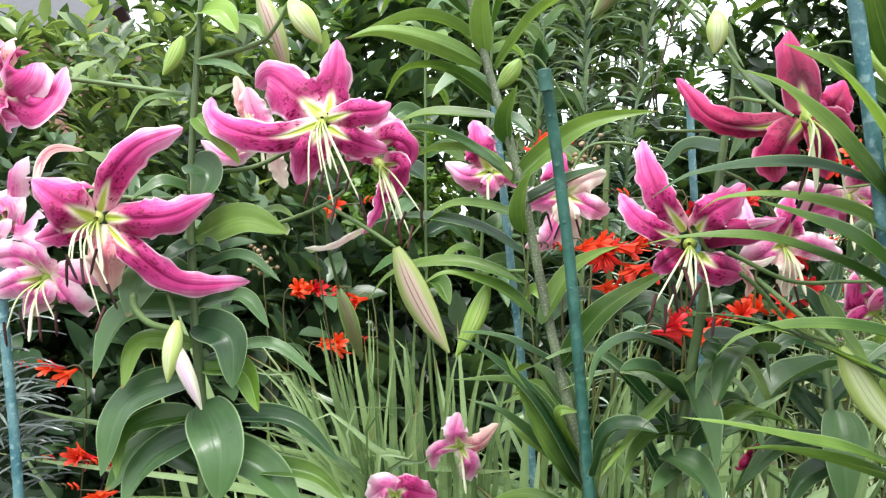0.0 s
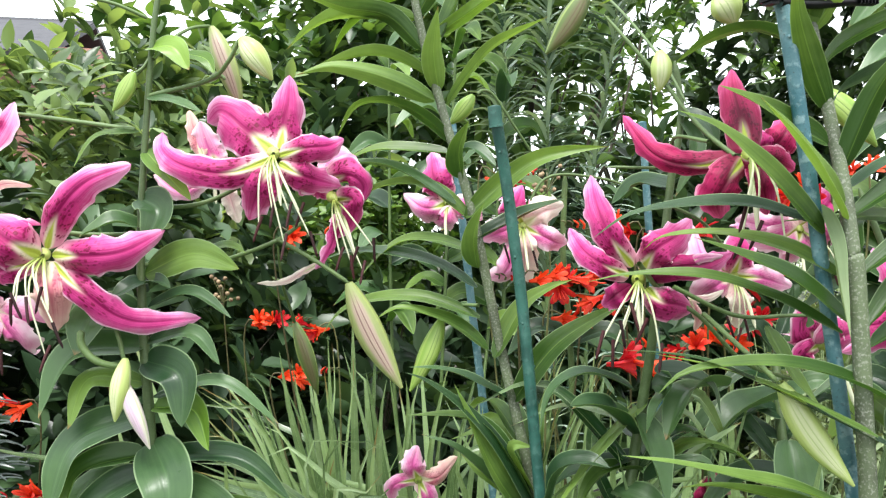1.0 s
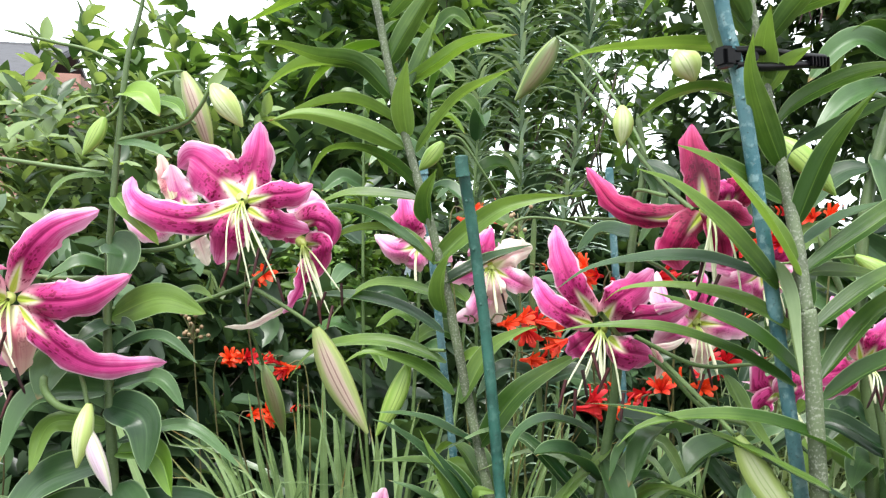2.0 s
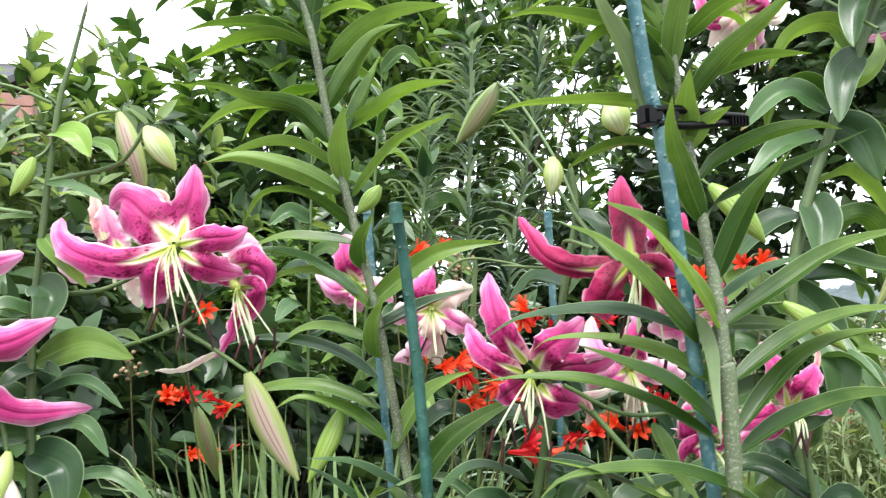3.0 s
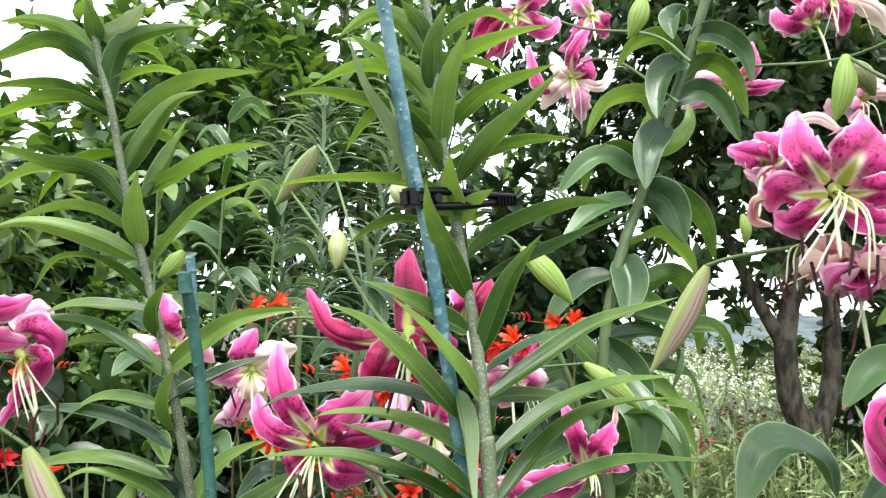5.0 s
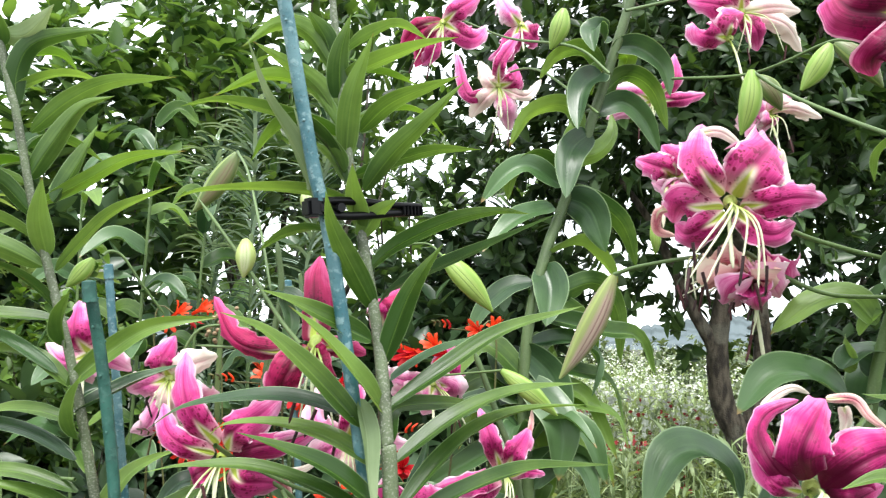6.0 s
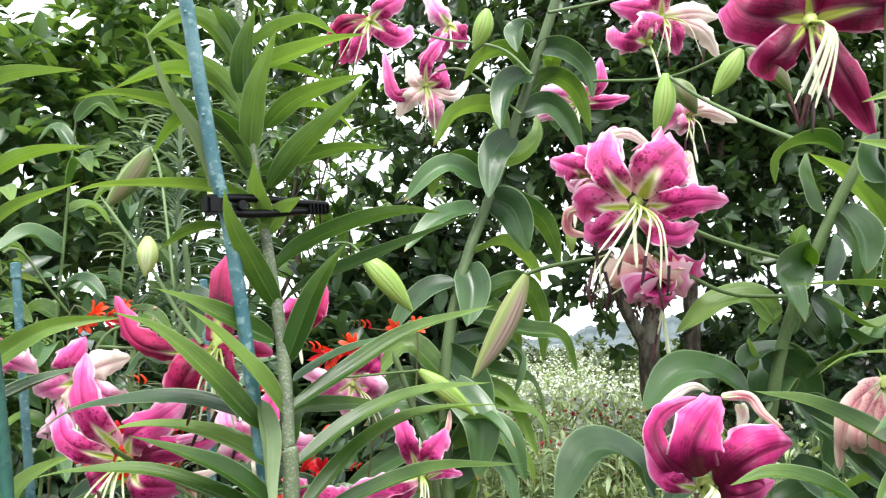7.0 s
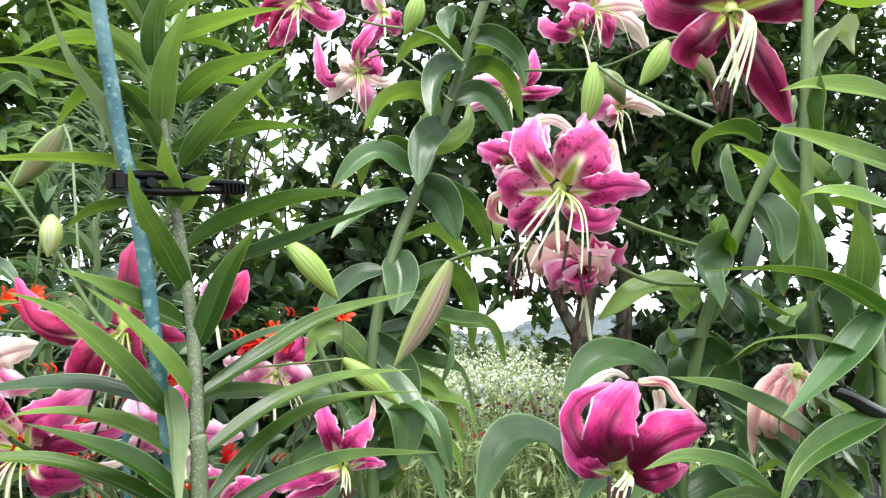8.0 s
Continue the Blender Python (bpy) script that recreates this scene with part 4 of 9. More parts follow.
leaf(lily_near, ((0.352, 0.700, 1.407), (0.342, 0.715, 1.430), (0.324, 0.730, 1.454)), 0.026, facing=(0.71, 0.32, 0.63))
leaf(lily_near, ((0.340, 0.700, 1.473), (0.335, 0.715, 1.501), (0.318, 0.730, 1.531)), 0.026, facing=(0.69, 0.48, 0.55))
leaf(lily_near, ((0.333, 0.701, 1.538), (0.323, 0.701, 1.560), (0.305, 0.701, 1.584)), 0.026, facing=(0.69, 0.43, 0.58))
leaf(lily_near, ((0.359, 0.700, 1.387), (0.315, 0.720, 1.398), (0.261, 0.740, 1.400), (0.215, 0.760, 1.397), (0.192, 0.780, 1.390)), 0.026, facing=(0.05, 0.35, 0.94))
leaf(lily_near, ((0.366, 0.699, 1.336), (0.332, 0.732, 1.360), (0.302, 0.765, 1.357), (0.280, 0.799, 1.340)), 0.026, facing=(0.02, 0.29, 0.96))
leaf(lily_near, ((0.384, 0.694, 1.278), (0.350, 0.671, 1.323), (0.325, 0.648, 1.357), (0.313, 0.624, 1.382)), 0.026, facing=(0.33, 0.93, 0.16))
leaf(lily_near, ((0.367, 0.699, 1.356), (0.352, 0.674, 1.388), (0.344, 0.649, 1.416)), 0.026, facing=(0.73, 0.65, 0.20))
leaf(lily_near, ((0.369, 0.699, 1.349), (0.381, 0.684, 1.374), (0.398, 0.669, 1.389)), 0.026, facing=(-0.22, 0.79, 0.57))
leaf(lily_near, ((0.376, 0.697, 1.316), (0.415, 0.719, 1.347), (0.486, 0.742, 1.382), (0.555, 0.764, 1.402), (0.611, 0.787, 1.406)), 0.026, facing=(0.14, 0.70, 0.70))
leaf(lily_near, ((0.385, 0.694, 1.278), (0.418, 0.724, 1.305), (0.485, 0.754, 1.335), (0.574, 0.784, 1.374), (0.671, 0.814, 1.417)), 0.026, M_LEAF_BLUE, facing=(-0.05, 0.70, 0.72))
leaf(lily_near, ((0.392, 0.685, 1.223), (0.407, 0.665, 1.284), (0.418, 0.645, 1.316), (0.431, 0.625, 1.341)), 0.026, facing=(0.07, 0.96, 0.28))
leaf(lily_near, ((0.380, 0.690, 1.246), (0.335, 0.683, 1.265), (0.298, 0.676, 1.281), (0.265, 0.670, 1.292)), 0.026, facing=(-0.05, -0.91, 0.40))
leaf(lily_near, ((0.389, 0.677, 1.176), (0.360, 0.663, 1.208), (0.321, 0.650, 1.248), (0.285, 0.637, 1.277)), 0.026, facing=(0.41, -0.75, 0.52))
leaf(lily_near, ((0.367, 0.675, 1.164), (0.316, 0.675, 1.216), (0.271, 0.675, 1.254), (0.230, 0.675, 1.270)), 0.026, facing=(0.10, -0.92, 0.39))
leaf(lily_near, ((0.361, 0.676, 1.174), (0.311, 0.691, 1.189), (0.259, 0.706, 1.191), (0.207, 0.721, 1.181), (0.174, 0.736, 1.158)), 0.026, M_LEAF_BLUE, facing=(-0.19, -0.51, 0.84))
leaf(lily_near, ((0.383, 0.670, 1.125), (0.342, 0.695, 1.151), (0.297, 0.720, 1.163), (0.249, 0.745, 1.161), (0.235, 0.770, 1.146)), 0.026, facing=(-0.06, -0.62, 0.78))
leaf(lily_near, ((0.388, 0.667, 1.085), (0.340, 0.674, 1.122), (0.297, 0.681, 1.143), (0.251, 0.687, 1.160)), 0.026, facing=(0.11, -0.72, 0.69))
leaf(lily_near, ((0.381, 0.667, 1.076), (0.328, 0.687, 1.105), (0.272, 0.707, 1.124), (0.210, 0.727, 1.125), (0.172, 0.747, 1.117)), 0.026, facing=(0.05, -0.45, 0.89))
leaf(lily_near, ((0.366, 0.679, 1.190), (0.372, 0.669, 1.154), (0.372, 0.659, 1.118), (0.377, 0.649, 1.073)), 0.026, M_LEAF_PALE, facing=(0.41, -0.88, 0.23))
leaf(lily_near, ((0.398, 0.672, 1.146), (0.406, 0.692, 1.177), (0.461, 0.712, 1.182), (0.534, 0.732, 1.177)), 0.026, facing=(-0.54, -0.65, 0.54))
leaf(lily_near, ((0.394, 0.677, 1.179), (0.456, 0.684, 1.216), (0.531, 0.690, 1.260), (0.632, 0.697, 1.290)), 0.026, facing=(-0.67, -0.41, 0.62))
leaf(lily_near, ((0.401, 0.670, 1.128), (0.472, 0.677, 1.172), (0.540, 0.684, 1.196), (0.625, 0.690, 1.204)), 0.026, facing=(-0.60, -0.38, 0.70))
leaf(lily_near, ((0.404, 0.667, 1.081), (0.478, 0.684, 1.144), (0.554, 0.700, 1.172), (0.652, 0.717, 1.178)), 0.026, facing=(-0.66, -0.39, 0.64))
leaf(lily_near, ((0.407, 0.667, 1.063), (0.473, 0.680, 1.092), (0.559, 0.693, 1.112), (0.678, 0.707, 1.111)), 0.026, facing=(-0.50, -0.30, 0.81))
leaf(lily_near, ((0.400, 0.682, 1.207), (0.445, 0.699, 1.230), (0.489, 0.715, 1.246), (0.518, 0.732, 1.255)), 0.026, M_LEAF_BLUE, facing=(-0.60, -0.16, 0.78))
leaf(lily_near, ((0.433, 0.660, 1.011), (0.380, 0.662, 1.036), (0.329, 0.664, 1.048), (0.273, 0.666, 1.049), (0.233, 0.668, 1.041), (0.213, 0.670, 1.024)), 0.026, facing=(-0.11, -0.23, 0.97))
leaf(lily_near, ((0.434, 0.660, 0.971), (0.361, 0.664, 1.006), (0.311, 0.668, 1.030), (0.261, 0.672, 1.051), (0.216, 0.676, 1.059), (0.182, 0.680, 1.061)), 0.026, M_LEAF_BLUE, facing=(0.17, -0.32, 0.93))
leaf(lily_near, ((0.436, 0.660, 0.898), (0.345, 0.660, 0.938), (0.287, 0.660, 0.953), (0.226, 0.660, 0.967), (0.177, 0.660, 0.975)), 0.026, facing=(0.13, -0.14, 0.98))
leaf(lily_near, ((0.414, 0.660, 0.899), (0.352, 0.663, 0.921), (0.311, 0.665, 0.934), (0.266, 0.667, 0.944), (0.231, 0.670, 0.943)), 0.026, facing=(0.08, -0.09, 0.99))
# stakes
stake([(0.259, 0.663, 1.649), (0.309, 0.672, 1.425), (0.359, 0.681, 1.202), (0.574, 0.721, 0.000)], 0.0068, M_STAKE_BLUE, "weathered blue-green plastic-coated garden stake", True)
stake([(0.111, 0.897, 1.306), (0.136, 0.914, 1.178), (0.166, 0.921, 0.940), (0.262, 0.942, 0.000)], 0.0068, M_STAKE_GREEN, "dark green plastic-coated garden stake with a cap", True)
stake([(-0.541, 1.062, 1.111), (-0.528, 1.056, 0.971), (-0.511, 1.049, 0.787), (-0.452, 1.024, 0.000)], 0.0062, M_STAKE_BLUE, "blue plastic-coated garden stake", True)
stake([(0.124, 1.345, 1.363), (0.162, 1.352, 1.057), (0.191, 1.363, 0.843), (0.208, 1.357, 0.678), (0.260, 1.335, 0.000)], 0.0068, M_STAKE_BLUE, "slim blue garden stake among the leaves", True)
stake([(0.385, 1.157, 1.336), (0.401, 1.169, 1.188), (0.416, 1.179, 1.048), (0.510, 1.242, 0.000)], 0.0055, M_STAKE_BLUE, "slim blue garden stake behind the lilies", True)
CLIP_A, CLIP_B = (0.310, 0.667, 1.372), (0.437, 0.706, 1.386)
# the lily whose flowers hang between the near stems
lily_c = thing("lily_plant", (0.209, 0.896, 0.000), "pink lily with hanging flowers and broad lower leaves", "lily plant")
tube("stem", [(0.209, 0.896, 0.000), (0.238, 0.899, 0.408), (0.268, 0.902, 0.816), (0.280, 0.904, 0.901), (0.292, 0.905, 0.979), (0.297, 0.896, 1.033), (0.302, 0.879, 1.136), (0.312, 0.880, 1.225), (0.324, 0.881, 1.301), (0.317, 0.884, 1.364)], 0.008, 0.0035, M_STEM_OLIVE, lily_c, 12, 8, 0)
bloom = flower(lily_c, (0.261, 0.845, 1.116), (-0.454, -0.888, 0.070), M_PINK)
petal(bloom, M_PINK, ((0.255, 0.845, 1.130), (0.225, 0.830, 1.161), (0.214, 0.845, 1.195), (0.218, 0.880, 1.231)), 0.027, 0.08)
petal(bloom, M_PINK, ((0.251, 0.845, 1.120), (0.217, 0.830, 1.132), (0.199, 0.845, 1.148), (0.197, 0.890, 1.172)), 0.022, 0.08)
petal(bloom, M_PINK, ((0.264, 0.845, 1.125), (0.267, 0.810, 1.148), (0.293, 0.820, 1.163), (0.324, 0.850, 1.182)), 0.033, 0.10)
petal(bloom, M_MAGENTA, ((0.271, 0.845, 1.118), (0.289, 0.810, 1.130), (0.326, 0.820, 1.134), (0.377, 0.860, 1.146)), 0.023, 0.10)
petal(bloom, M_PALE, ((0.295, 0.815, 1.130), (0.318, 0.815, 1.140), (0.356, 0.840, 1.143)), 0.010, 0.06)
petal(bloom, M_PINK, ((0.271, 0.845, 1.107), (0.276, 0.815, 1.094), (0.303, 0.830, 1.089), (0.337, 0.870, 1.082)), 0.030, 0.10)
petal(bloom, M_MAGENTA, ((0.253, 0.845, 1.110), (0.230, 0.830, 1.099), (0.233, 0.880, 1.085)), 0.020, 0.10)
petal(bloom, M_CREAM, ((0.326, 0.860, 1.093), (0.354, 0.870, 1.095), (0.377, 0.880, 1.103)), 0.008, 0.03)
petal(bloom, M_WILT, ((0.325, 0.855, 1.092), (0.335, 0.855, 1.074), (0.333, 0.860, 1.058)), 0.009, 0.08)
stamens(bloom, (0.261, 0.845, 1.116), [(0.203, 0.795, 1.054), (0.216, 0.795, 1.044), (0.238, 0.795, 1.082), (0.267, 0.795, 1.040), (0.247, 0.795, 1.067), (0.226, 0.795, 1.064)])
tube("flower_stalk", [(0.286, 0.810, 1.110), (0.354, 0.809, 1.080), (0.424, 0.828, 1.078), (0.478, 0.849, 1.077)], 0.0025, 0.002, M_STEM, lily_c, 8, 6)
tube("flower_stalk", [(0.247, 0.806, 1.134), (0.292, 0.850, 1.100), (0.331, 0.844, 1.076), (0.391, 0.857, 1.023), (0.465, 0.875, 0.999)], 0.0028, 0.00224, M_STEM, lily_c, 8, 6)
bloom = flower(lily_c, (0.339, 0.755, 1.243), (-0.347, -0.758, -0.552), M_CRIMSON)
petal(bloom, M_CRIMSON, ((0.322, 0.755, 1.238), (0.292, 0.775, 1.233), (0.259, 0.800, 1.247), (0.242, 0.845, 1.293)), 0.022, 0.10)
petal(bloom, M_CRIMSON, ((0.336, 0.755, 1.246), (0.340, 0.770, 1.276), (0.345, 0.800, 1.315), (0.358, 0.830, 1.344)), 0.031, 0.10)
petal(bloom, M_CRIMSON, ((0.333, 0.755, 1.238), (0.310, 0.740, 1.216), (0.304, 0.750, 1.196), (0.328, 0.790, 1.181)), 0.032, 0.10)
petal(bloom, M_CRIMSON, ((0.342, 0.755, 1.239), (0.343, 0.735, 1.211), (0.362, 0.760, 1.184)), 0.020, 0.10)
petal(bloom, M_CRIMSON, ((0.342, 0.755, 1.242), (0.358, 0.745, 1.237), (0.402, 0.780, 1.231)), 0.022, 0.10)
petal(bloom, M_CRIMSON, ((0.331, 0.755, 1.243), (0.339, 0.745, 1.231), (0.351, 0.755, 1.219)), 0.019, 0.10)
stamens(bloom, (0.339, 0.755, 1.243), [(0.308, 0.705, 1.182), (0.329, 0.720, 1.165), (0.351, 0.705, 1.146), (0.318, 0.730, 1.156)])
tube("flower_stalk", [(0.322, 0.751, 1.241), (0.306, 0.778, 1.266), (0.289, 0.800, 1.297), (0.274, 0.811, 1.323), (0.221, 0.848, 1.402)], 0.0025, 0.002, M_STEM, lily_c, 8, 6)
tube("flower_stalk", [(0.290, 0.741, 1.253), (0.278, 0.794, 1.263), (0.287, 0.824, 1.238), (0.226, 0.855, 1.238)], 0.002, 0.0016, M_STEM, lily_c, 8, 6)
bloom = flower(lily_c, (0.441, 0.985, 1.115), (0.003, -0.986, -0.164), M_PALE)
petal(bloom, M_PALE, ((0.441, 0.985, 1.115), (0.407, 0.966, 1.102), (0.401, 1.023, 1.082)), 0.032, 0.1)
petal(bloom, M_PALE, ((0.441, 0.985, 1.115), (0.395, 0.968, 1.137), (0.405, 1.026, 1.182)), 0.028, 0.1)
petal(bloom, M_PINK, ((0.441, 0.985, 1.115), (0.442, 0.964, 1.146), (0.468, 1.019, 1.184)), 0.033, 0.1)
petal(bloom, M_PALE, ((0.441, 0.985, 1.115), (0.468, 0.960, 1.113), (0.537, 1.010, 1.100)), 0.028, 0.1)
petal(bloom, M_CREAM, ((0.441, 0.985, 1.115), (0.444, 0.961, 1.082), (0.465, 1.015, 1.045)), 0.027, 0.1)
stamens(bloom, (0.441, 0.985, 1.115), [(0.423, 0.955, 1.054), (0.444, 0.952, 1.051), (0.433, 0.953, 1.040)])
tube("flower_stalk", [(0.447, 0.994, 1.116), (0.420, 0.968, 1.152), (0.368, 0.924, 1.184), (0.307, 0.880, 1.200)], 0.0024, 0.00192, M_STEM, lily_c, 8, 6)
bud(lily_c, (0.269, 0.811, 1.356), (0.269, 0.813, 1.313), 0.022, M_BUD_PALE, 0.05)
bud(lily_c, (0.338, 0.826, 1.423), (0.358, 0.824, 1.389), 0.033, M_BUD_PALE, 0.05)
bud(lily_c, (0.299, 1.153, 1.530), (0.240, 1.168, 1.436), 0.034, M_BUD_BROWN, 0.05)
tube("flower_stalk", [(0.299, 1.152, 1.532), (0.303, 1.053, 1.479), (0.299, 0.886, 1.369), (0.299, 0.808, 1.299)], 0.002, 0.0016, M_STEM, lily_c, 8, 6)
bud(lily_c, (0.110, 1.033, 1.346), (0.080, 1.040, 1.308), 0.022, M_BUD_GREEN, 0.05)
tube("flower_stalk", [(0.120, 1.064, 1.353), (0.129, 1.071, 1.360), (0.145, 1.075, 1.354), (0.172, 1.079, 1.317), (0.204, 1.092, 1.277)], 0.0022, 0.00176, M_STEM, lily_c, 8, 6)
bloom = flower(lily_c, (0.481, 0.858, 1.044), (0.187, -0.951, -0.245), M_PINK)
petal(bloom, M_PINK, ((0.481, 0.858, 1.044), (0.454, 0.839, 1.064), (0.481, 0.894, 1.065)), 0.035, 0.1)
petal(bloom, M_PINK, ((0.481, 0.858, 1.044), (0.451, 0.839, 1.033), (0.467, 0.894, 1.007)), 0.024, 0.1)
petal(bloom, M_PINK, ((0.481, 0.858, 1.044), (0.488, 0.835, 1.052), (0.545, 0.887, 1.054)), 0.035, 0.1)
bud(lily_c, (0.326, 0.672, 1.033), (0.391, 0.663, 0.942), 0.026, M_BUD_PALE, -0.07)
tube("flower_stalk", [(0.322, 0.815, 1.081), (0.331, 0.742, 1.050), (0.326, 0.672, 1.031)], 0.0028, 0.00224, M_STEM, lily_c, 8, 6)
bloom = flower(lily_c, (0.486, 1.000, 1.261), (-0.176, -0.956, 0.235), M_CRIMSON)
petal(bloom, M_CRIMSON, ((0.486, 1.000, 1.261), (0.498, 0.964, 1.296), (0.531, 1.006, 1.328)), 0.037, 0.1)
petal(bloom, M_PINK, ((0.486, 1.000, 1.261), (0.480, 0.974, 1.292), (0.483, 1.036, 1.310)), 0.030, 0.1)
broad(lily_c, ((0.324, 0.881, 1.298), (0.334, 0.859, 1.260), (0.305, 0.850, 1.207)), 0.021)
broad(lily_c, ((0.321, 0.882, 1.307), (0.343, 0.859, 1.291), (0.353, 0.847, 1.262)), 0.026)
broad(lily_c, ((0.309, 0.880, 1.219), (0.290, 0.923, 1.225), (0.265, 0.945, 1.203)), 0.041)
broad(lily_c, ((0.271, 0.902, 0.822), (0.251, 0.967, 0.899), (0.279, 1.007, 0.984)), 0.019, M_SWORD)
broad(lily_c, ((0.277, 0.902, 0.835), (0.353, 0.936, 0.891), (0.438, 0.950, 0.936)), 0.014, M_SWORD)
leaf(lily_c, ((0.280, 0.904, 0.985), (0.246, 0.899, 1.001), (0.211, 0.894, 1.005), (0.178, 0.889, 0.988), (0.163, 0.884, 0.941)), 0.034, M_LEAF_BLUE, facing=(-0.47, -0.26, 0.84))
leaf(lily_c, ((0.288, 0.904, 0.935), (0.258, 0.894, 0.959), (0.226, 0.884, 0.976), (0.197, 0.874, 0.971)), 0.036, M_LEAF_BLUE, facing=(0.11, -0.48, 0.87))
leaf(lily_c, ((0.296, 0.905, 0.972), (0.244, 0.888, 0.933), (0.205, 0.872, 0.896), (0.168, 0.855, 0.859)), 0.030, facing=(-0.74, -0.14, 0.65))
leaf(lily_c, ((0.301, 0.903, 0.991), (0.319, 0.893, 0.991), (0.300, 0.883, 0.969), (0.283, 0.873, 0.942)), 0.036, M_LEAF_BLUE, facing=(-0.98, -0.06, 0.16))
leaf(lily_c, ((0.303, 0.900, 1.008), (0.341, 0.900, 1.004), (0.372, 0.900, 0.988), (0.385, 0.900, 0.955)), 0.036, M_LEAF_BLUE, facing=(0.21, -0.59, 0.78))
leaf(lily_c, ((0.290, 0.904, 0.912), (0.252, 0.911, 0.898), (0.213, 0.917, 0.890), (0.185, 0.924, 0.866)), 0.036, M_LEAF_BLUE, facing=(-0.43, -0.22, 0.88))
leaf(lily_c, ((0.291, 0.904, 0.892), (0.252, 0.894, 0.896), (0.222, 0.884, 0.880), (0.200, 0.874, 0.845)), 0.030, facing=(-0.60, -0.17, 0.78))
leaf(lily_c, ((0.293, 0.903, 0.879), (0.328, 0.897, 0.893), (0.359, 0.890, 0.901), (0.370, 0.883, 0.877)), 0.036, M_LEAF_BLUE, facing=(-0.14, -0.25, 0.96))
leaf(lily_c, ((0.289, 0.903, 0.860), (0.264, 0.888, 0.852), (0.233, 0.873, 0.835)), 0.040, M_LEAF_BLUE, facing=(-0.64, -0.23, 0.73))
leaf(lily_c, ((0.277, 0.900, 0.936), (0.229, 0.870, 0.972), (0.188, 0.850, 0.979)), 0.050, M_LEAF_BLUE, facing=(0.24, -0.36, 0.90), shape=oval)
leaf(lily_c, ((0.284, 0.900, 0.959), (0.290, 0.870, 0.914), (0.298, 0.850, 0.866)), 0.055, M_LEAF_BLUE, facing=(0.39, -0.84, 0.38), shape=oval)
leaf(lily_c, ((0.409, 0.930, 0.984), (0.345, 0.900, 0.983), (0.309, 0.880, 0.932)), 0.050, M_LEAF_BLUE, facing=(-0.70, -0.03, 0.71), shape=oval)
leaf(lily_c, ((0.178, 0.900, 0.850), (0.188, 0.880, 0.901), (0.214, 0.870, 0.912), (0.237, 0.860, 0.908)), 0.050, M_LEAF_BLUE, facing=(-0.59, -0.05, 0.80), shape=oval)
leaf(lily_c, ((0.255, 0.900, 0.871), (0.283, 0.870, 0.860), (0.305, 0.850, 0.825)), 0.055, M_LEAF_BLUE, facing=(0.25, -0.61, 0.75), shape=oval)
leaf(lily_c, ((0.395, 0.820, 1.068), (0.406, 0.790, 1.024), (0.433, 0.770, 0.981)), 0.030, facing=(0.35, -0.78, 0.53))
leaf(lily_near, ((0.397, 0.640, 0.990), (0.332, 0.660, 1.022), (0.275, 0.680, 1.044), (0.211, 0.700, 1.057)), 0.022, facing=(0.16, -0.33, 0.93))
# the paler lily behind the dark green stake
lily_e = thing("lily_plant", (0.350, 1.311, 0.000), "pale pink lily half hidden behind a stake", "lily plant")
tube("stem", [(0.350, 1.311, 0.000), (0.337, 1.303, 0.421), (0.325, 1.294, 0.842), (0.315, 1.288, 1.010), (0.302, 1.284, 1.141), (0.302, 1.277, 1.271)], 0.006, 0.0045, M_STEM, lily_e, 12, 8, 0)
bloom = flower(lily_e, (0.224, 1.244, 1.184), (-0.158, -0.929, -0.334), M_PALE)
petal(bloom, M_PINK, ((0.224, 1.244, 1.184), (0.211, 1.223, 1.212), (0.231, 1.275, 1.250)), 0.041, 0.1)
petal(bloom, M_CREAM, ((0.224, 1.244, 1.184), (0.251, 1.216, 1.204), (0.297, 1.265, 1.217)), 0.039, 0.1)
petal(bloom, M_PALE, ((0.224, 1.244, 1.184), (0.186, 1.229, 1.172), (0.165, 1.291, 1.161)), 0.036, 0.1)
petal(bloom, M_CREAM, ((0.224, 1.244, 1.184), (0.222, 1.224, 1.146), (0.243, 1.281, 1.092)), 0.036, 0.1)
petal(bloom, M_PALE, ((0.224, 1.244, 1.184), (0.265, 1.216, 1.160), (0.302, 1.267, 1.155)), 0.030, 0.1)
petal(bloom, M_PALE, ((0.224, 1.244, 1.184), (0.197, 1.230, 1.114), (0.172, 1.293, 1.097)), 0.030, 0.1)
stamens(bloom, (0.224, 1.244, 1.184), [(0.195, 1.221, 1.141), (0.208, 1.219, 1.128), (0.238, 1.214, 1.133)])
bloom = flower(lily_e, (0.109, 1.263, 1.219), (-0.351, -0.904, -0.244), M_PALE)
petal(bloom, M_PINK, ((0.109, 1.263, 1.219), (0.084, 1.243, 1.253), (0.085, 1.298, 1.302)), 0.044, 0.1)
petal(bloom, M_PALE, ((0.109, 1.263, 1.219), (0.072, 1.248, 1.209), (0.042, 1.310, 1.235)), 0.034, 0.1)
petal(bloom, M_PALE, ((0.109, 1.263, 1.219), (0.133, 1.237, 1.210), (0.169, 1.289, 1.193)), 0.034, 0.1)
petal(bloom, M_PALE, ((0.109, 1.263, 1.219), (0.099, 1.244, 1.192), (0.082, 1.304, 1.201)), 0.030, 0.1)
tube("flower_stalk", [(0.230, 1.274, 1.186), (0.268, 1.273, 1.261), (0.350, 1.259, 1.263), (0.424, 1.247, 1.241)], 0.0025, 0.002, M_STEM, lily_e, 8, 6)
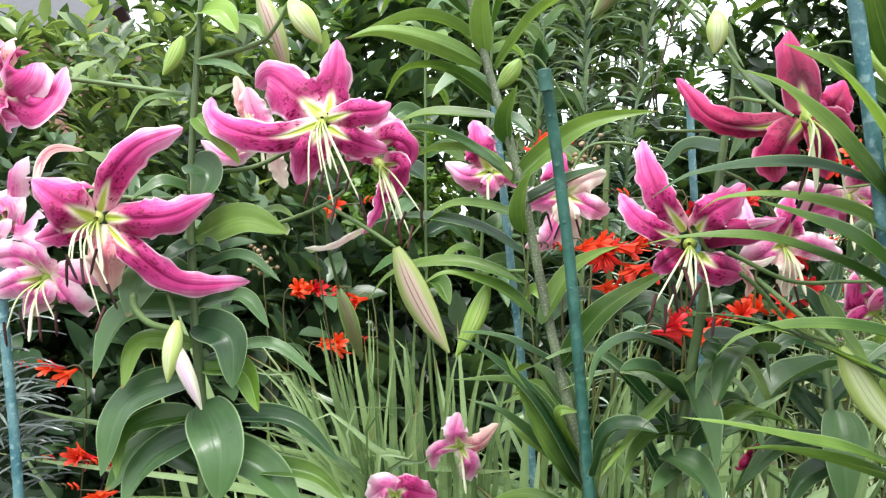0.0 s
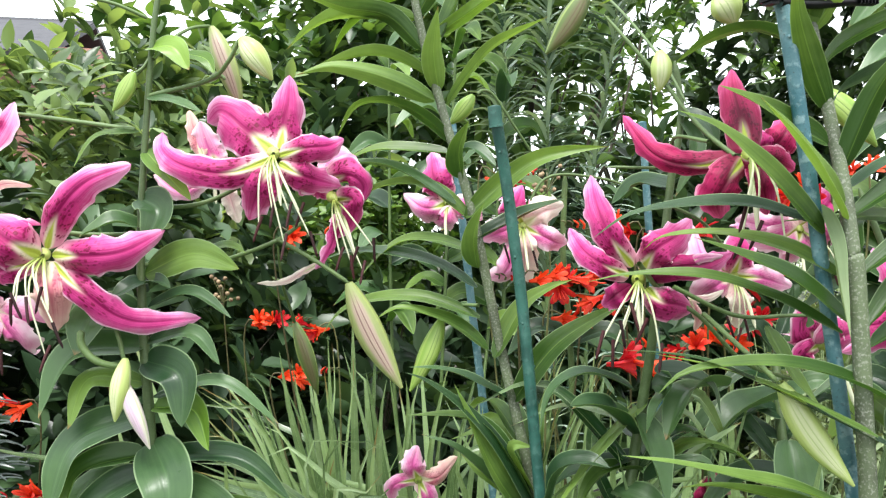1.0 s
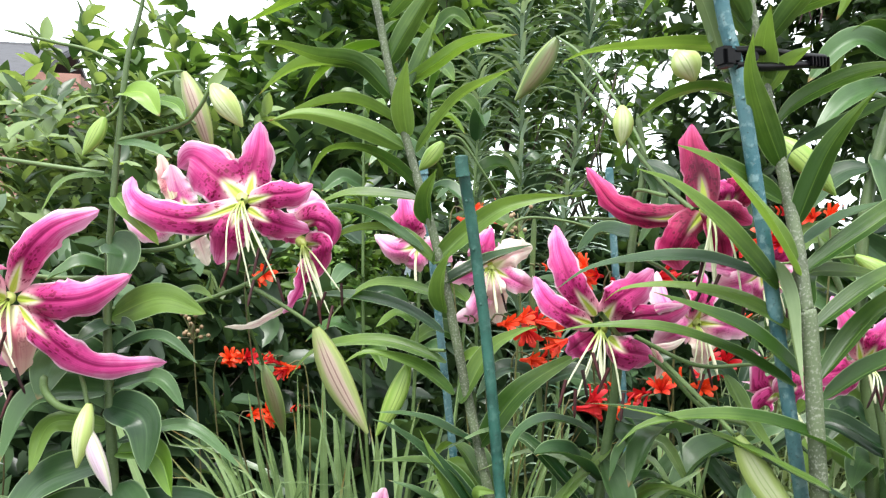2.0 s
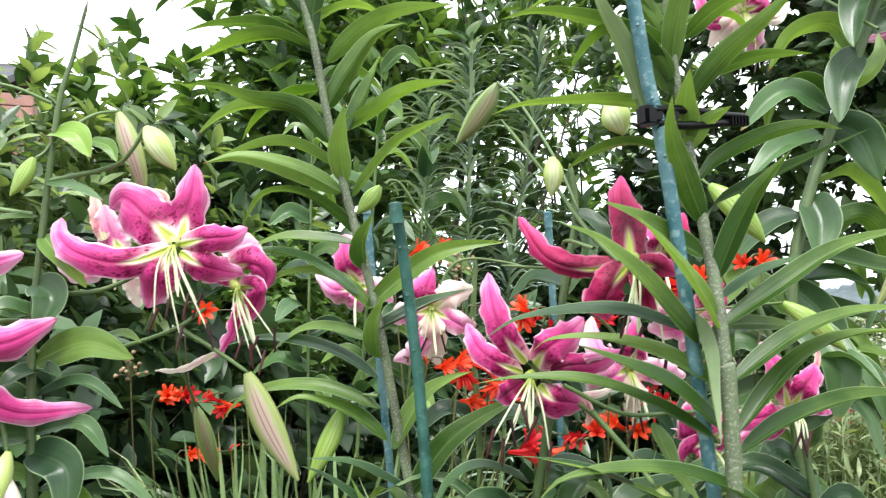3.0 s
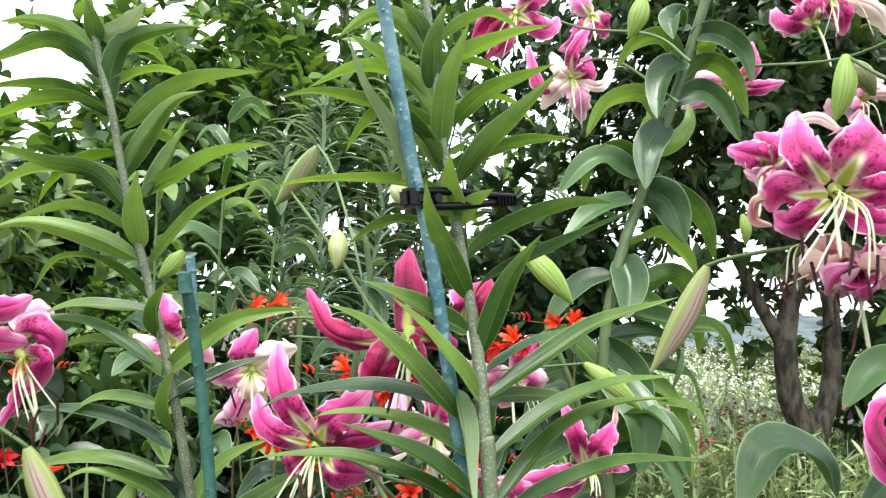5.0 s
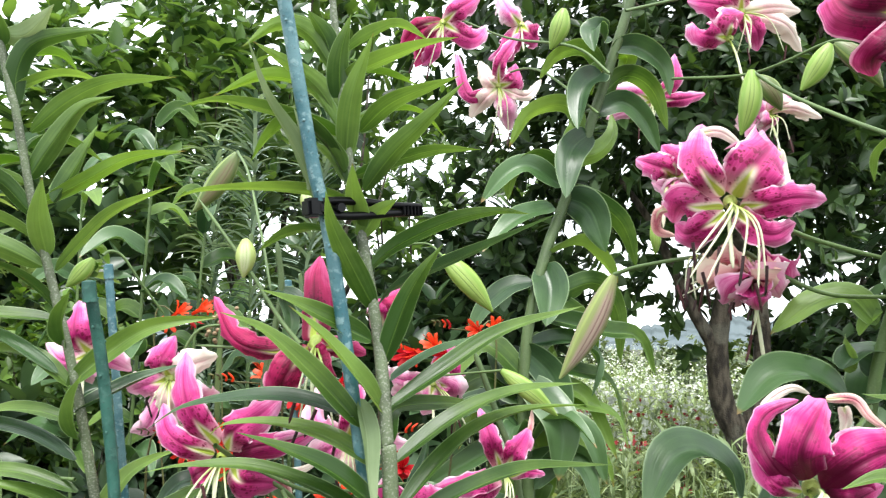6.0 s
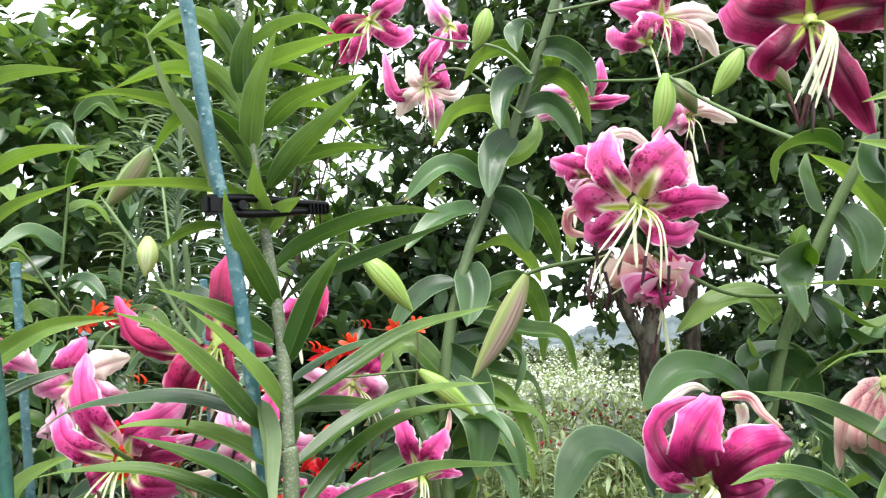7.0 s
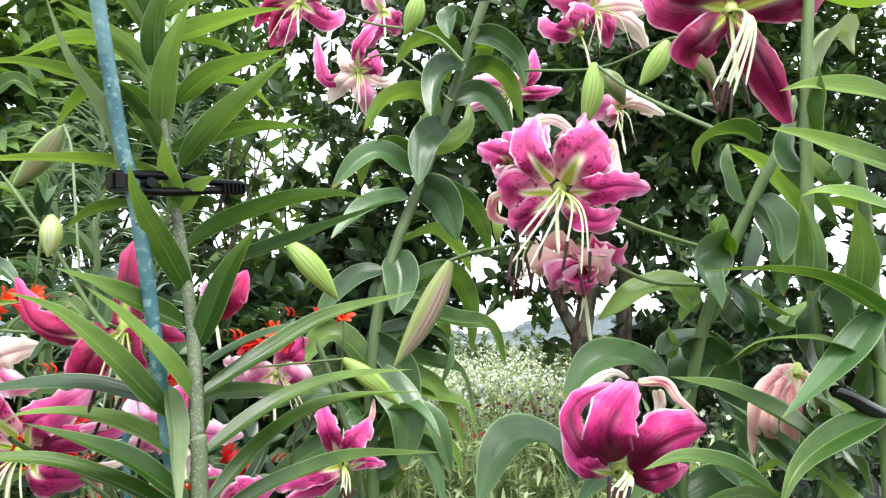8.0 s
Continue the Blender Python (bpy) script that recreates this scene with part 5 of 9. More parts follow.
broad(lily_e, ((0.315, 1.288, 1.010), (0.255, 1.277, 1.021), (0.209, 1.278, 0.975)), 0.043)
broad(lily_e, ((0.315, 1.289, 0.992), (0.373, 1.257, 1.014), (0.425, 1.240, 0.962)), 0.045)
# the short lily in front of the border
lily_k = thing("lily_plant", (0.822, 0.895, 0.000), "short pink lily low beside the narrow leaves", "lily plant")
tube("stem", [(0.822, 0.895, 0.000), (0.764, 0.942, 0.505), (0.706, 0.988, 1.010), (0.677, 1.011, 1.137), (0.645, 1.028, 1.235)], 0.006, 0.0045, M_STEM_OLIVE, lily_k, 12, 8, 0)
bloom = flower(lily_k, (0.662, 0.955, 1.064), (-0.463, -0.855, 0.234), M_PINK)
petal(bloom, M_PINK, ((0.657, 0.955, 1.070), (0.631, 0.930, 1.108), (0.626, 0.940, 1.131), (0.636, 0.985, 1.153)), 0.024, 0.12)
petal(bloom, M_PINK, ((0.665, 0.955, 1.069), (0.662, 0.930, 1.093), (0.677, 0.935, 1.110), (0.705, 0.965, 1.126)), 0.028, 0.12)
petal(bloom, M_PINK, ((0.656, 0.955, 1.062), (0.613, 0.930, 1.059), (0.574, 0.940, 1.051), (0.550, 0.980, 1.037)), 0.027, 0.12)
petal(bloom, M_PINK, ((0.657, 0.955, 1.055), (0.618, 0.940, 1.040), (0.582, 0.970, 1.018)), 0.021, 0.10)
petal(bloom, M_WILT, ((0.699, 0.960, 1.110), (0.706, 0.960, 1.129), (0.713, 0.970, 1.151)), 0.007, 0.03)
petal(bloom, M_PINK, ((0.671, 0.955, 1.059), (0.691, 0.940, 1.068), (0.735, 0.970, 1.058)), 0.014, 0.10)
stamens(bloom, (0.662, 0.955, 1.064), [(0.636, 0.905, 1.031), (0.645, 0.905, 1.027), (0.652, 0.905, 1.031)])
bloom = flower(lily_k, (0.621, 1.130, 1.181), (-0.434, -0.766, -0.474), M_PALE)
petal(bloom, M_PINK, ((0.621, 1.130, 1.181), (0.638, 1.091, 1.213), (0.672, 1.135, 1.235)), 0.048, 0.1)
petal(bloom, M_PALE, ((0.621, 1.130, 1.181), (0.637, 1.097, 1.174), (0.646, 1.160, 1.153)), 0.039, 0.1)
petal(bloom, M_PALE, ((0.621, 1.130, 1.181), (0.585, 1.128, 1.165), (0.576, 1.201, 1.156)), 0.039, 0.1)
petal(bloom, M_PALE, ((0.621, 1.130, 1.181), (0.569, 1.135, 1.186), (0.557, 1.206, 1.196)), 0.029, 0.1)
petal(bloom, M_PALE, ((0.621, 1.130, 1.181), (0.608, 1.116, 1.156), (0.621, 1.179, 1.126)), 0.033, 0.1)
stamens(bloom, (0.621, 1.130, 1.181), [(0.650, 1.088, 1.115), (0.661, 1.082, 1.111), (0.638, 1.094, 1.119)])
# the broad-leaved lily in front of the tree
lily_tall = thing("lily_plant", (0.786, 1.054, 0.000), "tall broad-leaved pink lily leaning over the border", "lily plant")
tube("stem", [(0.786, 1.054, 0.000), (0.782, 1.077, 0.492), (0.778, 1.101, 0.984), (0.775, 1.116, 1.145), (0.789, 1.126, 1.274), (0.826, 1.135, 1.401), (0.871, 1.141, 1.505), (0.924, 1.123, 1.674), (0.976, 1.091, 1.866), (1.010, 1.064, 2.016)], 0.0108, 0.0088, M_STEM_OLIVE, lily_tall, 12, 8, 0)
leaf(lily_tall, ((0.929, 1.112, 1.735), (0.876, 1.087, 1.691), (0.848, 1.062, 1.609)), 0.060, M_LEAF_BLUE, facing=(-0.67, -0.70, -0.25), shape=oval)
leaf(lily_tall, ((0.915, 1.128, 1.627), (0.859, 1.103, 1.579), (0.834, 1.078, 1.492)), 0.063, M_LEAF_BLUE, facing=(-0.54, -0.80, -0.24), shape=oval)
leaf(lily_tall, ((0.866, 1.141, 1.508), (0.908, 1.121, 1.485), (0.928, 1.101, 1.408)), 0.076, M_LEAF_BLUE, facing=(-0.57, -0.80, -0.17), shape=oval)
leaf(lily_tall, ((0.923, 1.121, 1.685), (0.986, 1.121, 1.740), (1.045, 1.121, 1.722), (1.079, 1.121, 1.648)), 0.050, facing=(0.61, 0.30, 0.74), shape=oval)
leaf(lily_tall, ((0.945, 1.105, 1.782), (0.995, 1.095, 1.787), (1.040, 1.085, 1.756), (1.050, 1.075, 1.697)), 0.050, M_LEAF_BLUE, facing=(-0.40, -0.91, -0.02), shape=oval)
leaf(lily_tall, ((0.920, 1.124, 1.660), (0.976, 1.118, 1.688), (1.019, 1.111, 1.660), (1.048, 1.104, 1.598)), 0.050, M_LEAF_BLUE, facing=(-0.39, -0.91, 0.14), shape=oval)
leaf(lily_tall, ((0.914, 1.127, 1.640), (0.976, 1.142, 1.684), (1.042, 1.157, 1.682)), 0.030, M_LEAF_LIME, facing=(0.12, 0.35, 0.93), shape=oval)
leaf(lily_tall, ((0.899, 1.128, 1.631), (0.873, 1.144, 1.676), (0.810, 1.161, 1.657), (0.776, 1.178, 1.596)), 0.045, facing=(0.19, 0.57, 0.80), shape=oval)
leaf(lily_tall, ((0.932, 1.112, 1.742), (0.901, 1.125, 1.779), (0.853, 1.138, 1.765), (0.823, 1.152, 1.721)), 0.045, facing=(0.24, 0.47, 0.85), shape=oval)
leaf(lily_tall, ((0.938, 1.102, 1.802), (0.892, 1.082, 1.798), (0.881, 1.062, 1.751)), 0.050, M_LEAF_BLUE, facing=(-0.84, -0.53, 0.03), shape=oval)
leaf(lily_tall, ((0.944, 1.107, 1.769), (0.987, 1.117, 1.775), (0.975, 1.127, 1.738)), 0.045, M_LEAF_LIME, facing=(0.83, 0.36, 0.42), shape=oval)
leaf(lily_tall, ((0.936, 1.110, 1.752), (0.921, 1.125, 1.726), (0.925, 1.140, 1.701)), 0.040, M_LEAF_LIME, facing=(-0.26, 0.81, 0.53), shape=oval)
leaf(lily_tall, ((0.861, 1.139, 1.525), (0.801, 1.146, 1.557), (0.759, 1.152, 1.541), (0.713, 1.159, 1.487)), 0.050, M_LEAF_BLUE, facing=(-0.53, -0.69, 0.49), shape=oval)
leaf(lily_tall, ((0.863, 1.136, 1.554), (0.822, 1.153, 1.574), (0.782, 1.169, 1.547), (0.778, 1.186, 1.500)), 0.050, facing=(-0.12, 0.55, 0.82), shape=oval)
leaf(lily_tall, ((0.825, 1.134, 1.383), (0.822, 1.109, 1.343), (0.799, 1.084, 1.275)), 0.071, M_LEAF_BLUE, facing=(-0.54, -0.84, -0.08), shape=oval)
leaf(lily_tall, ((0.824, 1.135, 1.397), (0.899, 1.145, 1.423), (0.961, 1.155, 1.396), (0.996, 1.165, 1.360)), 0.050, facing=(0.50, 0.11, 0.86), shape=oval)
leaf(lily_tall, ((0.876, 1.139, 1.524), (0.977, 1.156, 1.489), (1.023, 1.172, 1.454), (1.054, 1.189, 1.394)), 0.050, facing=(0.70, 0.67, 0.24), shape=oval)
leaf(lily_tall, ((0.846, 1.140, 1.487), (0.769, 1.130, 1.458), (0.699, 1.120, 1.396)), 0.050, M_LEAF_BLUE, facing=(-0.70, -0.66, 0.27), shape=oval)
leaf(lily_tall, ((0.775, 1.124, 1.244), (0.827, 1.099, 1.177), (0.811, 1.074, 1.060)), 0.062, M_LEAF_BLUE, facing=(-0.55, -0.84, 0.04), shape=oval)
leaf(lily_tall, ((0.788, 1.128, 1.296), (0.940, 1.134, 1.270), (1.020, 1.141, 1.260), (1.064, 1.148, 1.191)), 0.050, facing=(-0.23, -0.79, 0.57), shape=oval)
leaf(lily_tall, ((0.741, 1.119, 1.185), (0.883, 1.126, 1.148), (0.965, 1.132, 1.124), (0.998, 1.139, 1.066)), 0.050, facing=(-0.04, -0.68, 0.73), shape=oval)
leaf(lily_tall, ((0.790, 1.130, 1.334), (0.879, 1.150, 1.309), (0.938, 1.170, 1.272), (0.963, 1.190, 1.218)), 0.050, facing=(-0.09, -0.92, 0.38), shape=oval)
leaf(lily_tall, ((0.865, 1.134, 1.572), (0.948, 1.154, 1.599), (0.994, 1.174, 1.645), (1.004, 1.194, 1.694)), 0.050, facing=(0.33, 0.83, 0.45), shape=oval)
leaf(lily_tall, ((0.802, 1.132, 1.353), (0.760, 1.142, 1.342), (0.718, 1.152, 1.304), (0.692, 1.162, 1.256)), 0.050, M_LEAF_BLUE, facing=(-0.76, -0.40, 0.52), shape=oval)
leaf(lily_tall, ((0.875, 1.131, 1.597), (0.897, 1.146, 1.638), (0.893, 1.161, 1.662)), 0.040, M_LEAF_LIME, facing=(-0.14, 0.98, 0.17), shape=oval)
leaf(lily_tall, ((0.772, 1.120, 1.190), (0.847, 1.126, 1.177), (0.912, 1.133, 1.146), (0.974, 1.140, 1.046)), 0.045, facing=(0.11, -0.77, 0.62), shape=oval)
leaf(lily_tall, ((0.785, 1.122, 1.218), (0.897, 1.138, 1.199), (0.974, 1.155, 1.175), (1.017, 1.172, 1.060)), 0.045, facing=(0.16, -0.76, 0.63), shape=oval)
leaf(lily_tall, ((0.768, 1.116, 1.145), (0.865, 1.126, 1.084), (0.938, 1.136, 1.051), (0.971, 1.146, 0.997)), 0.045, facing=(0.02, -0.79, 0.61), shape=oval)
leaf(lily_tall, ((0.812, 1.129, 1.313), (0.934, 1.149, 1.357), (0.997, 1.169, 1.307), (1.016, 1.189, 1.213)), 0.050, facing=(0.70, 0.57, 0.43), shape=oval)
leaf(lily_tall, ((0.791, 1.124, 1.246), (0.871, 1.124, 1.252), (0.922, 1.124, 1.224), (0.912, 1.124, 1.157)), 0.045, M_LEAF_BLUE, facing=(0.21, -0.73, 0.66), shape=oval)
leaf(lily_tall, ((0.759, 1.111, 1.092), (0.695, 1.141, 1.056), (0.623, 1.171, 1.012)), 0.050, M_LEAF_BLUE, facing=(-0.53, -0.47, 0.71), shape=oval)
leaf(lily_tall, ((0.765, 1.117, 1.163), (0.756, 1.157, 1.198), (0.751, 1.197, 1.245)), 0.055, M_LEAF_BLUE, facing=(0.08, -0.96, 0.27), shape=oval)
leaf(lily_tall, ((0.770, 1.114, 1.127), (0.832, 1.154, 1.056), (0.865, 1.194, 0.973)), 0.050, facing=(0.09, -0.95, 0.29), shape=oval)
broad(lily_tall, ((0.780, 1.120, 1.190), (0.805, 1.045, 1.123), (0.797, 1.038, 1.034)), 0.074, face=0.9)
broad(lily_tall, ((0.775, 1.115, 1.127), (0.850, 1.051, 1.112), (0.882, 1.032, 1.025)), 0.048)
broad(lily_tall, ((0.778, 1.106, 1.065), (0.839, 1.048, 1.060), (0.871, 1.029, 0.974)), 0.051)
broad(lily_tall, ((0.776, 1.120, 1.163), (0.724, 1.223, 1.139), (0.694, 1.247, 1.080)), 0.071)
bud(lily_tall, (0.699, 0.737, 1.331), (0.650, 0.782, 1.204), 0.031, M_BUD_PINK, 0.04)
tube("flower_stalk", [(0.699, 0.737, 1.331), (0.711, 0.715, 1.338), (0.726, 0.677, 1.343), (0.739, 0.634, 1.346)], 0.0028, 0.00224, M_STEM, lily_tall, 8, 6)
bud(lily_tall, (0.610, 1.076, 1.381), (0.683, 1.045, 1.295), 0.036, M_BUD_GREEN, 0.05)
tube("flower_stalk", [(0.610, 1.076, 1.381), (0.598, 1.115, 1.404), (0.566, 1.191, 1.405)], 0.002, 0.0016, M_STEM, lily_tall, 8, 6)
bud(lily_tall, (0.669, 0.983, 1.207), (0.743, 0.949, 1.143), 0.027, M_BUD_GREEN, 0.05)
tube("flower_stalk", [(0.669, 0.983, 1.207), (0.643, 1.022, 1.202), (0.575, 1.098, 1.191)], 0.002, 0.0016, M_STEM, lily_tall, 8, 6)
bud(lily_tall, (0.815, 1.052, 1.813), (0.799, 1.070, 1.744), 0.034, M_BUD_GREEN, 0.05)
tube("flower_stalk", [(0.910, 1.009, 1.809), (1.023, 0.986, 1.847), (1.055, 0.964, 1.868)], 0.003, 0.0024, M_STEM, lily_tall, 8, 6)
tube("flower_stalk", [(0.893, 1.033, 1.704), (0.858, 1.091, 1.766), (0.822, 1.276, 1.842), (0.751, 1.367, 1.905)], 0.0028, 0.00224, M_STEM, lily_tall, 8, 6)
tube("flower_stalk", [(0.881, 1.049, 1.637), (0.853, 1.211, 1.761), (0.857, 1.378, 1.800), (0.859, 1.437, 1.782)], 0.0025, 0.002, M_STEM, lily_tall, 8, 6)
bloom = flower(lily_tall, (0.837, 1.351, 1.769), (-0.377, -0.793, -0.478), M_PALE)
petal(bloom, M_PINK, ((0.837, 1.351, 1.769), (0.775, 1.359, 1.743), (0.769, 1.412, 1.849)), 0.023, 0.1)
petal(bloom, M_CREAM, ((0.837, 1.351, 1.769), (0.810, 1.338, 1.775), (0.814, 1.393, 1.833)), 0.028, 0.1)
petal(bloom, M_CREAM, ((0.837, 1.351, 1.769), (0.804, 1.346, 1.735), (0.802, 1.414, 1.715)), 0.030, 0.1)
petal(bloom, M_PALE, ((0.837, 1.351, 1.769), (0.847, 1.329, 1.713), (0.877, 1.381, 1.687)), 0.038, 0.1)
petal(bloom, M_PINK, ((0.837, 1.351, 1.769), (0.855, 1.317, 1.773), (0.882, 1.361, 1.827)), 0.035, 0.1)
petal(bloom, M_CREAM, ((0.837, 1.351, 1.769), (0.878, 1.310, 1.742), (0.932, 1.341, 1.793)), 0.018, 0.1)
petal(bloom, M_PINK, ((0.837, 1.351, 1.769), (0.829, 1.324, 1.811), (0.885, 1.351, 1.890)), 0.023, 0.1)
stamens(bloom, (0.837, 1.351, 1.769), [(0.820, 1.340, 1.660), (0.830, 1.334, 1.666), (0.849, 1.326, 1.655)])
bloom = flower(lily_tall, (0.690, 1.292, 1.857), (-0.412, -0.730, -0.545), M_PINK)
petal(bloom, M_PINK, ((0.690, 1.292, 1.857), (0.730, 1.249, 1.818), (0.777, 1.283, 1.859)), 0.035, 0.1)
petal(bloom, M_CRIMSON, ((0.690, 1.292, 1.857), (0.654, 1.293, 1.822), (0.659, 1.360, 1.785)), 0.031, 0.1)
petal(bloom, M_PINK, ((0.690, 1.292, 1.857), (0.665, 1.290, 1.791), (0.670, 1.353, 1.790)), 0.026, 0.1)
petal(bloom, M_CRIMSON, ((0.690, 1.292, 1.857), (0.639, 1.299, 1.842), (0.630, 1.372, 1.822)), 0.026, 0.1)
petal(bloom, M_PINK, ((0.690, 1.292, 1.857), (0.708, 1.254, 1.874), (0.763, 1.282, 1.921)), 0.035, 0.1)
stamens(bloom, (0.690, 1.292, 1.857), [(0.660, 1.288, 1.757), (0.633, 1.303, 1.767)])
bloom = flower(lily_tall, (0.931, 1.432, 1.945), (-0.455, -0.799, -0.394), M_PALE)
petal(bloom, M_PINK, ((0.931, 1.432, 1.945), (0.945, 1.403, 1.913), (0.983, 1.446, 1.923)), 0.041, 0.1)
petal(bloom, M_PINK, ((0.931, 1.432, 1.945), (0.894, 1.436, 1.888), (0.886, 1.507, 1.884)), 0.041, 0.1)
petal(bloom, M_PALE, ((0.931, 1.432, 1.945), (0.899, 1.423, 1.966), (0.897, 1.481, 2.034)), 0.041, 0.1)
bloom = flower(lily_tall, (1.144, 1.253, 1.752), (-0.610, -0.690, -0.390), M_PALE)
petal(bloom, M_PINK, ((1.144, 1.253, 1.752), (1.167, 1.211, 1.786), (1.199, 1.249, 1.859)), 0.029, 0.1)
petal(bloom, M_PINK, ((1.144, 1.253, 1.752), (1.178, 1.210, 1.746), (1.258, 1.226, 1.773)), 0.025, 0.1)
petal(bloom, M_PALE, ((1.144, 1.253, 1.752), (1.096, 1.255, 1.762), (1.079, 1.328, 1.785)), 0.035, 0.1)
petal(bloom, M_PALE, ((1.144, 1.253, 1.752), (1.093, 1.261, 1.727), (1.083, 1.333, 1.725)), 0.029, 0.1)
petal(bloom, M_PALE, ((1.144, 1.253, 1.752), (1.125, 1.236, 1.774), (1.133, 1.291, 1.828)), 0.035, 0.1)
stamens(bloom, (1.144, 1.253, 1.752), [(1.117, 1.243, 1.685), (1.107, 1.250, 1.679), (1.127, 1.238, 1.679)])
# the lilies of the right end with the large open flowers
lily_right = thing("lily_plant", (0.883, 0.634, 0.000), "pink lily with large open flowers and fading blooms", "lily plant")
tube("stem", [(0.883, 0.634, 0.000), (0.903, 0.611, 0.531), (0.923, 0.589, 1.061), (0.932, 0.578, 1.191), (0.941, 0.563, 1.269), (0.950, 0.536, 1.340), (0.973, 0.514, 1.411), (0.992, 0.496, 1.463), (1.002, 0.483, 1.521)], 0.0076, 0.0060, M_STEM, lily_right, 12, 8, 0)
bloom = flower(lily_right, (0.744, 0.585, 1.400), (-0.674, -0.606, -0.422), M_PINK)
petal(bloom, M_PINK, ((0.752, 0.585, 1.407), (0.744, 0.555, 1.425), (0.775, 0.565, 1.452), (0.832, 0.610, 1.479)), 0.051, 0.14)
petal(bloom, M_PINK, ((0.735, 0.585, 1.407), (0.696, 0.565, 1.421), (0.703, 0.590, 1.449), (0.760, 0.650, 1.498)), 0.031, 0.12)
petal(bloom, M_PINK, ((0.758, 0.585, 1.396), (0.757, 0.540, 1.393), (0.778, 0.525, 1.398), (0.834, 0.540, 1.403)), 0.028, 0.15)
petal(bloom, M_PINK, ((0.754, 0.585, 1.390), (0.746, 0.550, 1.366), (0.762, 0.540, 1.361), (0.800, 0.550, 1.377)), 0.025, 0.15)
petal(bloom, M_PINK, ((0.735, 0.585, 1.394), (0.710, 0.595, 1.393), (0.713, 0.630, 1.400), (0.751, 0.690, 1.392)), 0.034, 0.13)
petal(bloom, M_PINK, ((0.738, 0.585, 1.388), (0.709, 0.580, 1.372), (0.706, 0.610, 1.366), (0.730, 0.660, 1.386)), 0.028, 0.15)
petal(bloom, M_WILT, ((0.727, 0.660, 1.404), (0.715, 0.670, 1.399), (0.726, 0.685, 1.380), (0.764, 0.700, 1.378)), 0.010, 0.05)
petal(bloom, M_CREAM, ((0.764, 0.655, 1.495), (0.791, 0.650, 1.498), (0.823, 0.650, 1.484)), 0.011, 0.03)
petal(bloom, M_CREAM, ((0.850, 0.620, 1.478), (0.853, 0.620, 1.451), (0.854, 0.610, 1.427)), 0.013, 0.03)
stamens(bloom, (0.744, 0.585, 1.400), [(0.646, 0.535, 1.308), (0.667, 0.535, 1.305), (0.683, 0.535, 1.331), (0.712, 0.535, 1.323), (0.743, 0.535, 1.315), (0.732, 0.535, 1.297), (0.654, 0.535, 1.333)], 0.0014)
tube("flower_stalk", [(0.758, 0.593, 1.403), (0.828, 0.580, 1.373), (0.887, 0.570, 1.358), (0.948, 0.538, 1.340)], 0.003, 0.0024, M_STEM, lily_right, 8, 6)
bloom = flower(lily_right, (0.773, 0.717, 1.456), (-0.846, -0.436, -0.309), M_PINK)
petal(bloom, M_PINK, ((0.773, 0.717, 1.456), (0.748, 0.705, 1.461), (0.753, 0.765, 1.486)), 0.031, 0.1)
petal(bloom, M_PINK, ((0.773, 0.717, 1.456), (0.759, 0.697, 1.468), (0.780, 0.747, 1.503)), 0.031, 0.1)
petal(bloom, M_PINK, ((0.773, 0.717, 1.456), (0.774, 0.689, 1.461), (0.822, 0.719, 1.529)), 0.034, 0.1)
petal(bloom, M_PALE, ((0.773, 0.717, 1.456), (0.758, 0.702, 1.437), (0.771, 0.758, 1.456)), 0.023, 0.1)
bloom = flower(lily_right, (0.803, 0.623, 1.330), (0.002, -0.239, -0.971), M_WILT)
petal(bloom, M_WILT, ((0.803, 0.623, 1.330), (0.748, 0.609, 1.319), (0.762, 0.643, 1.310)), 0.031, 0.2)
petal(bloom, M_PALE, ((0.803, 0.623, 1.330), (0.764, 0.591, 1.301), (0.782, 0.623, 1.290)), 0.033, 0.2)
petal(bloom, M_PINK, ((0.803, 0.623, 1.330), (0.749, 0.586, 1.312), (0.756, 0.614, 1.292)), 0.024, 0.2)
petal(bloom, M_PALE, ((0.803, 0.623, 1.330), (0.796, 0.582, 1.314), (0.829, 0.605, 1.301)), 0.031, 0.2)
petal(bloom, M_WILT, ((0.803, 0.623, 1.330), (0.778, 0.569, 1.318), (0.800, 0.586, 1.308)), 0.024, 0.2)
petal(bloom, M_PINK, ((0.803, 0.623, 1.330), (0.826, 0.597, 1.336), (0.851, 0.614, 1.319)), 0.031, 0.2)
petal(bloom, M_PINK, ((0.803, 0.623, 1.330), (0.771, 0.575, 1.300), (0.791, 0.595, 1.287)), 0.031, 0.2)
petal(bloom, M_WILT, ((0.803, 0.623, 1.330), (0.766, 0.617, 1.340), (0.781, 0.675, 1.336)), 0.021, 0.2)
stamens(bloom, (0.803, 0.623, 1.330), [(0.727, 0.634, 1.314), (0.720, 0.639, 1.301), (0.739, 0.628, 1.301), (0.788, 0.605, 1.265), (0.786, 0.608, 1.246)])
spent_stamens(bloom, (0.745, 0.640, 1.349), 12, 0.032, 91)
spent_stamens(bloom, (0.777, 0.600, 1.328), 9, 0.026, 92)
tube("flower_stalk", [(0.798, 0.622, 1.353), (0.839, 0.602, 1.324), (0.880, 0.581, 1.306), (0.939, 0.548, 1.304)], 0.0028, 0.00224, M_STEM, lily_right, 8, 6)
bloom = flower(lily_right, (0.829, 0.425, 1.563), (-0.579, -0.479, -0.660), M_WINE)
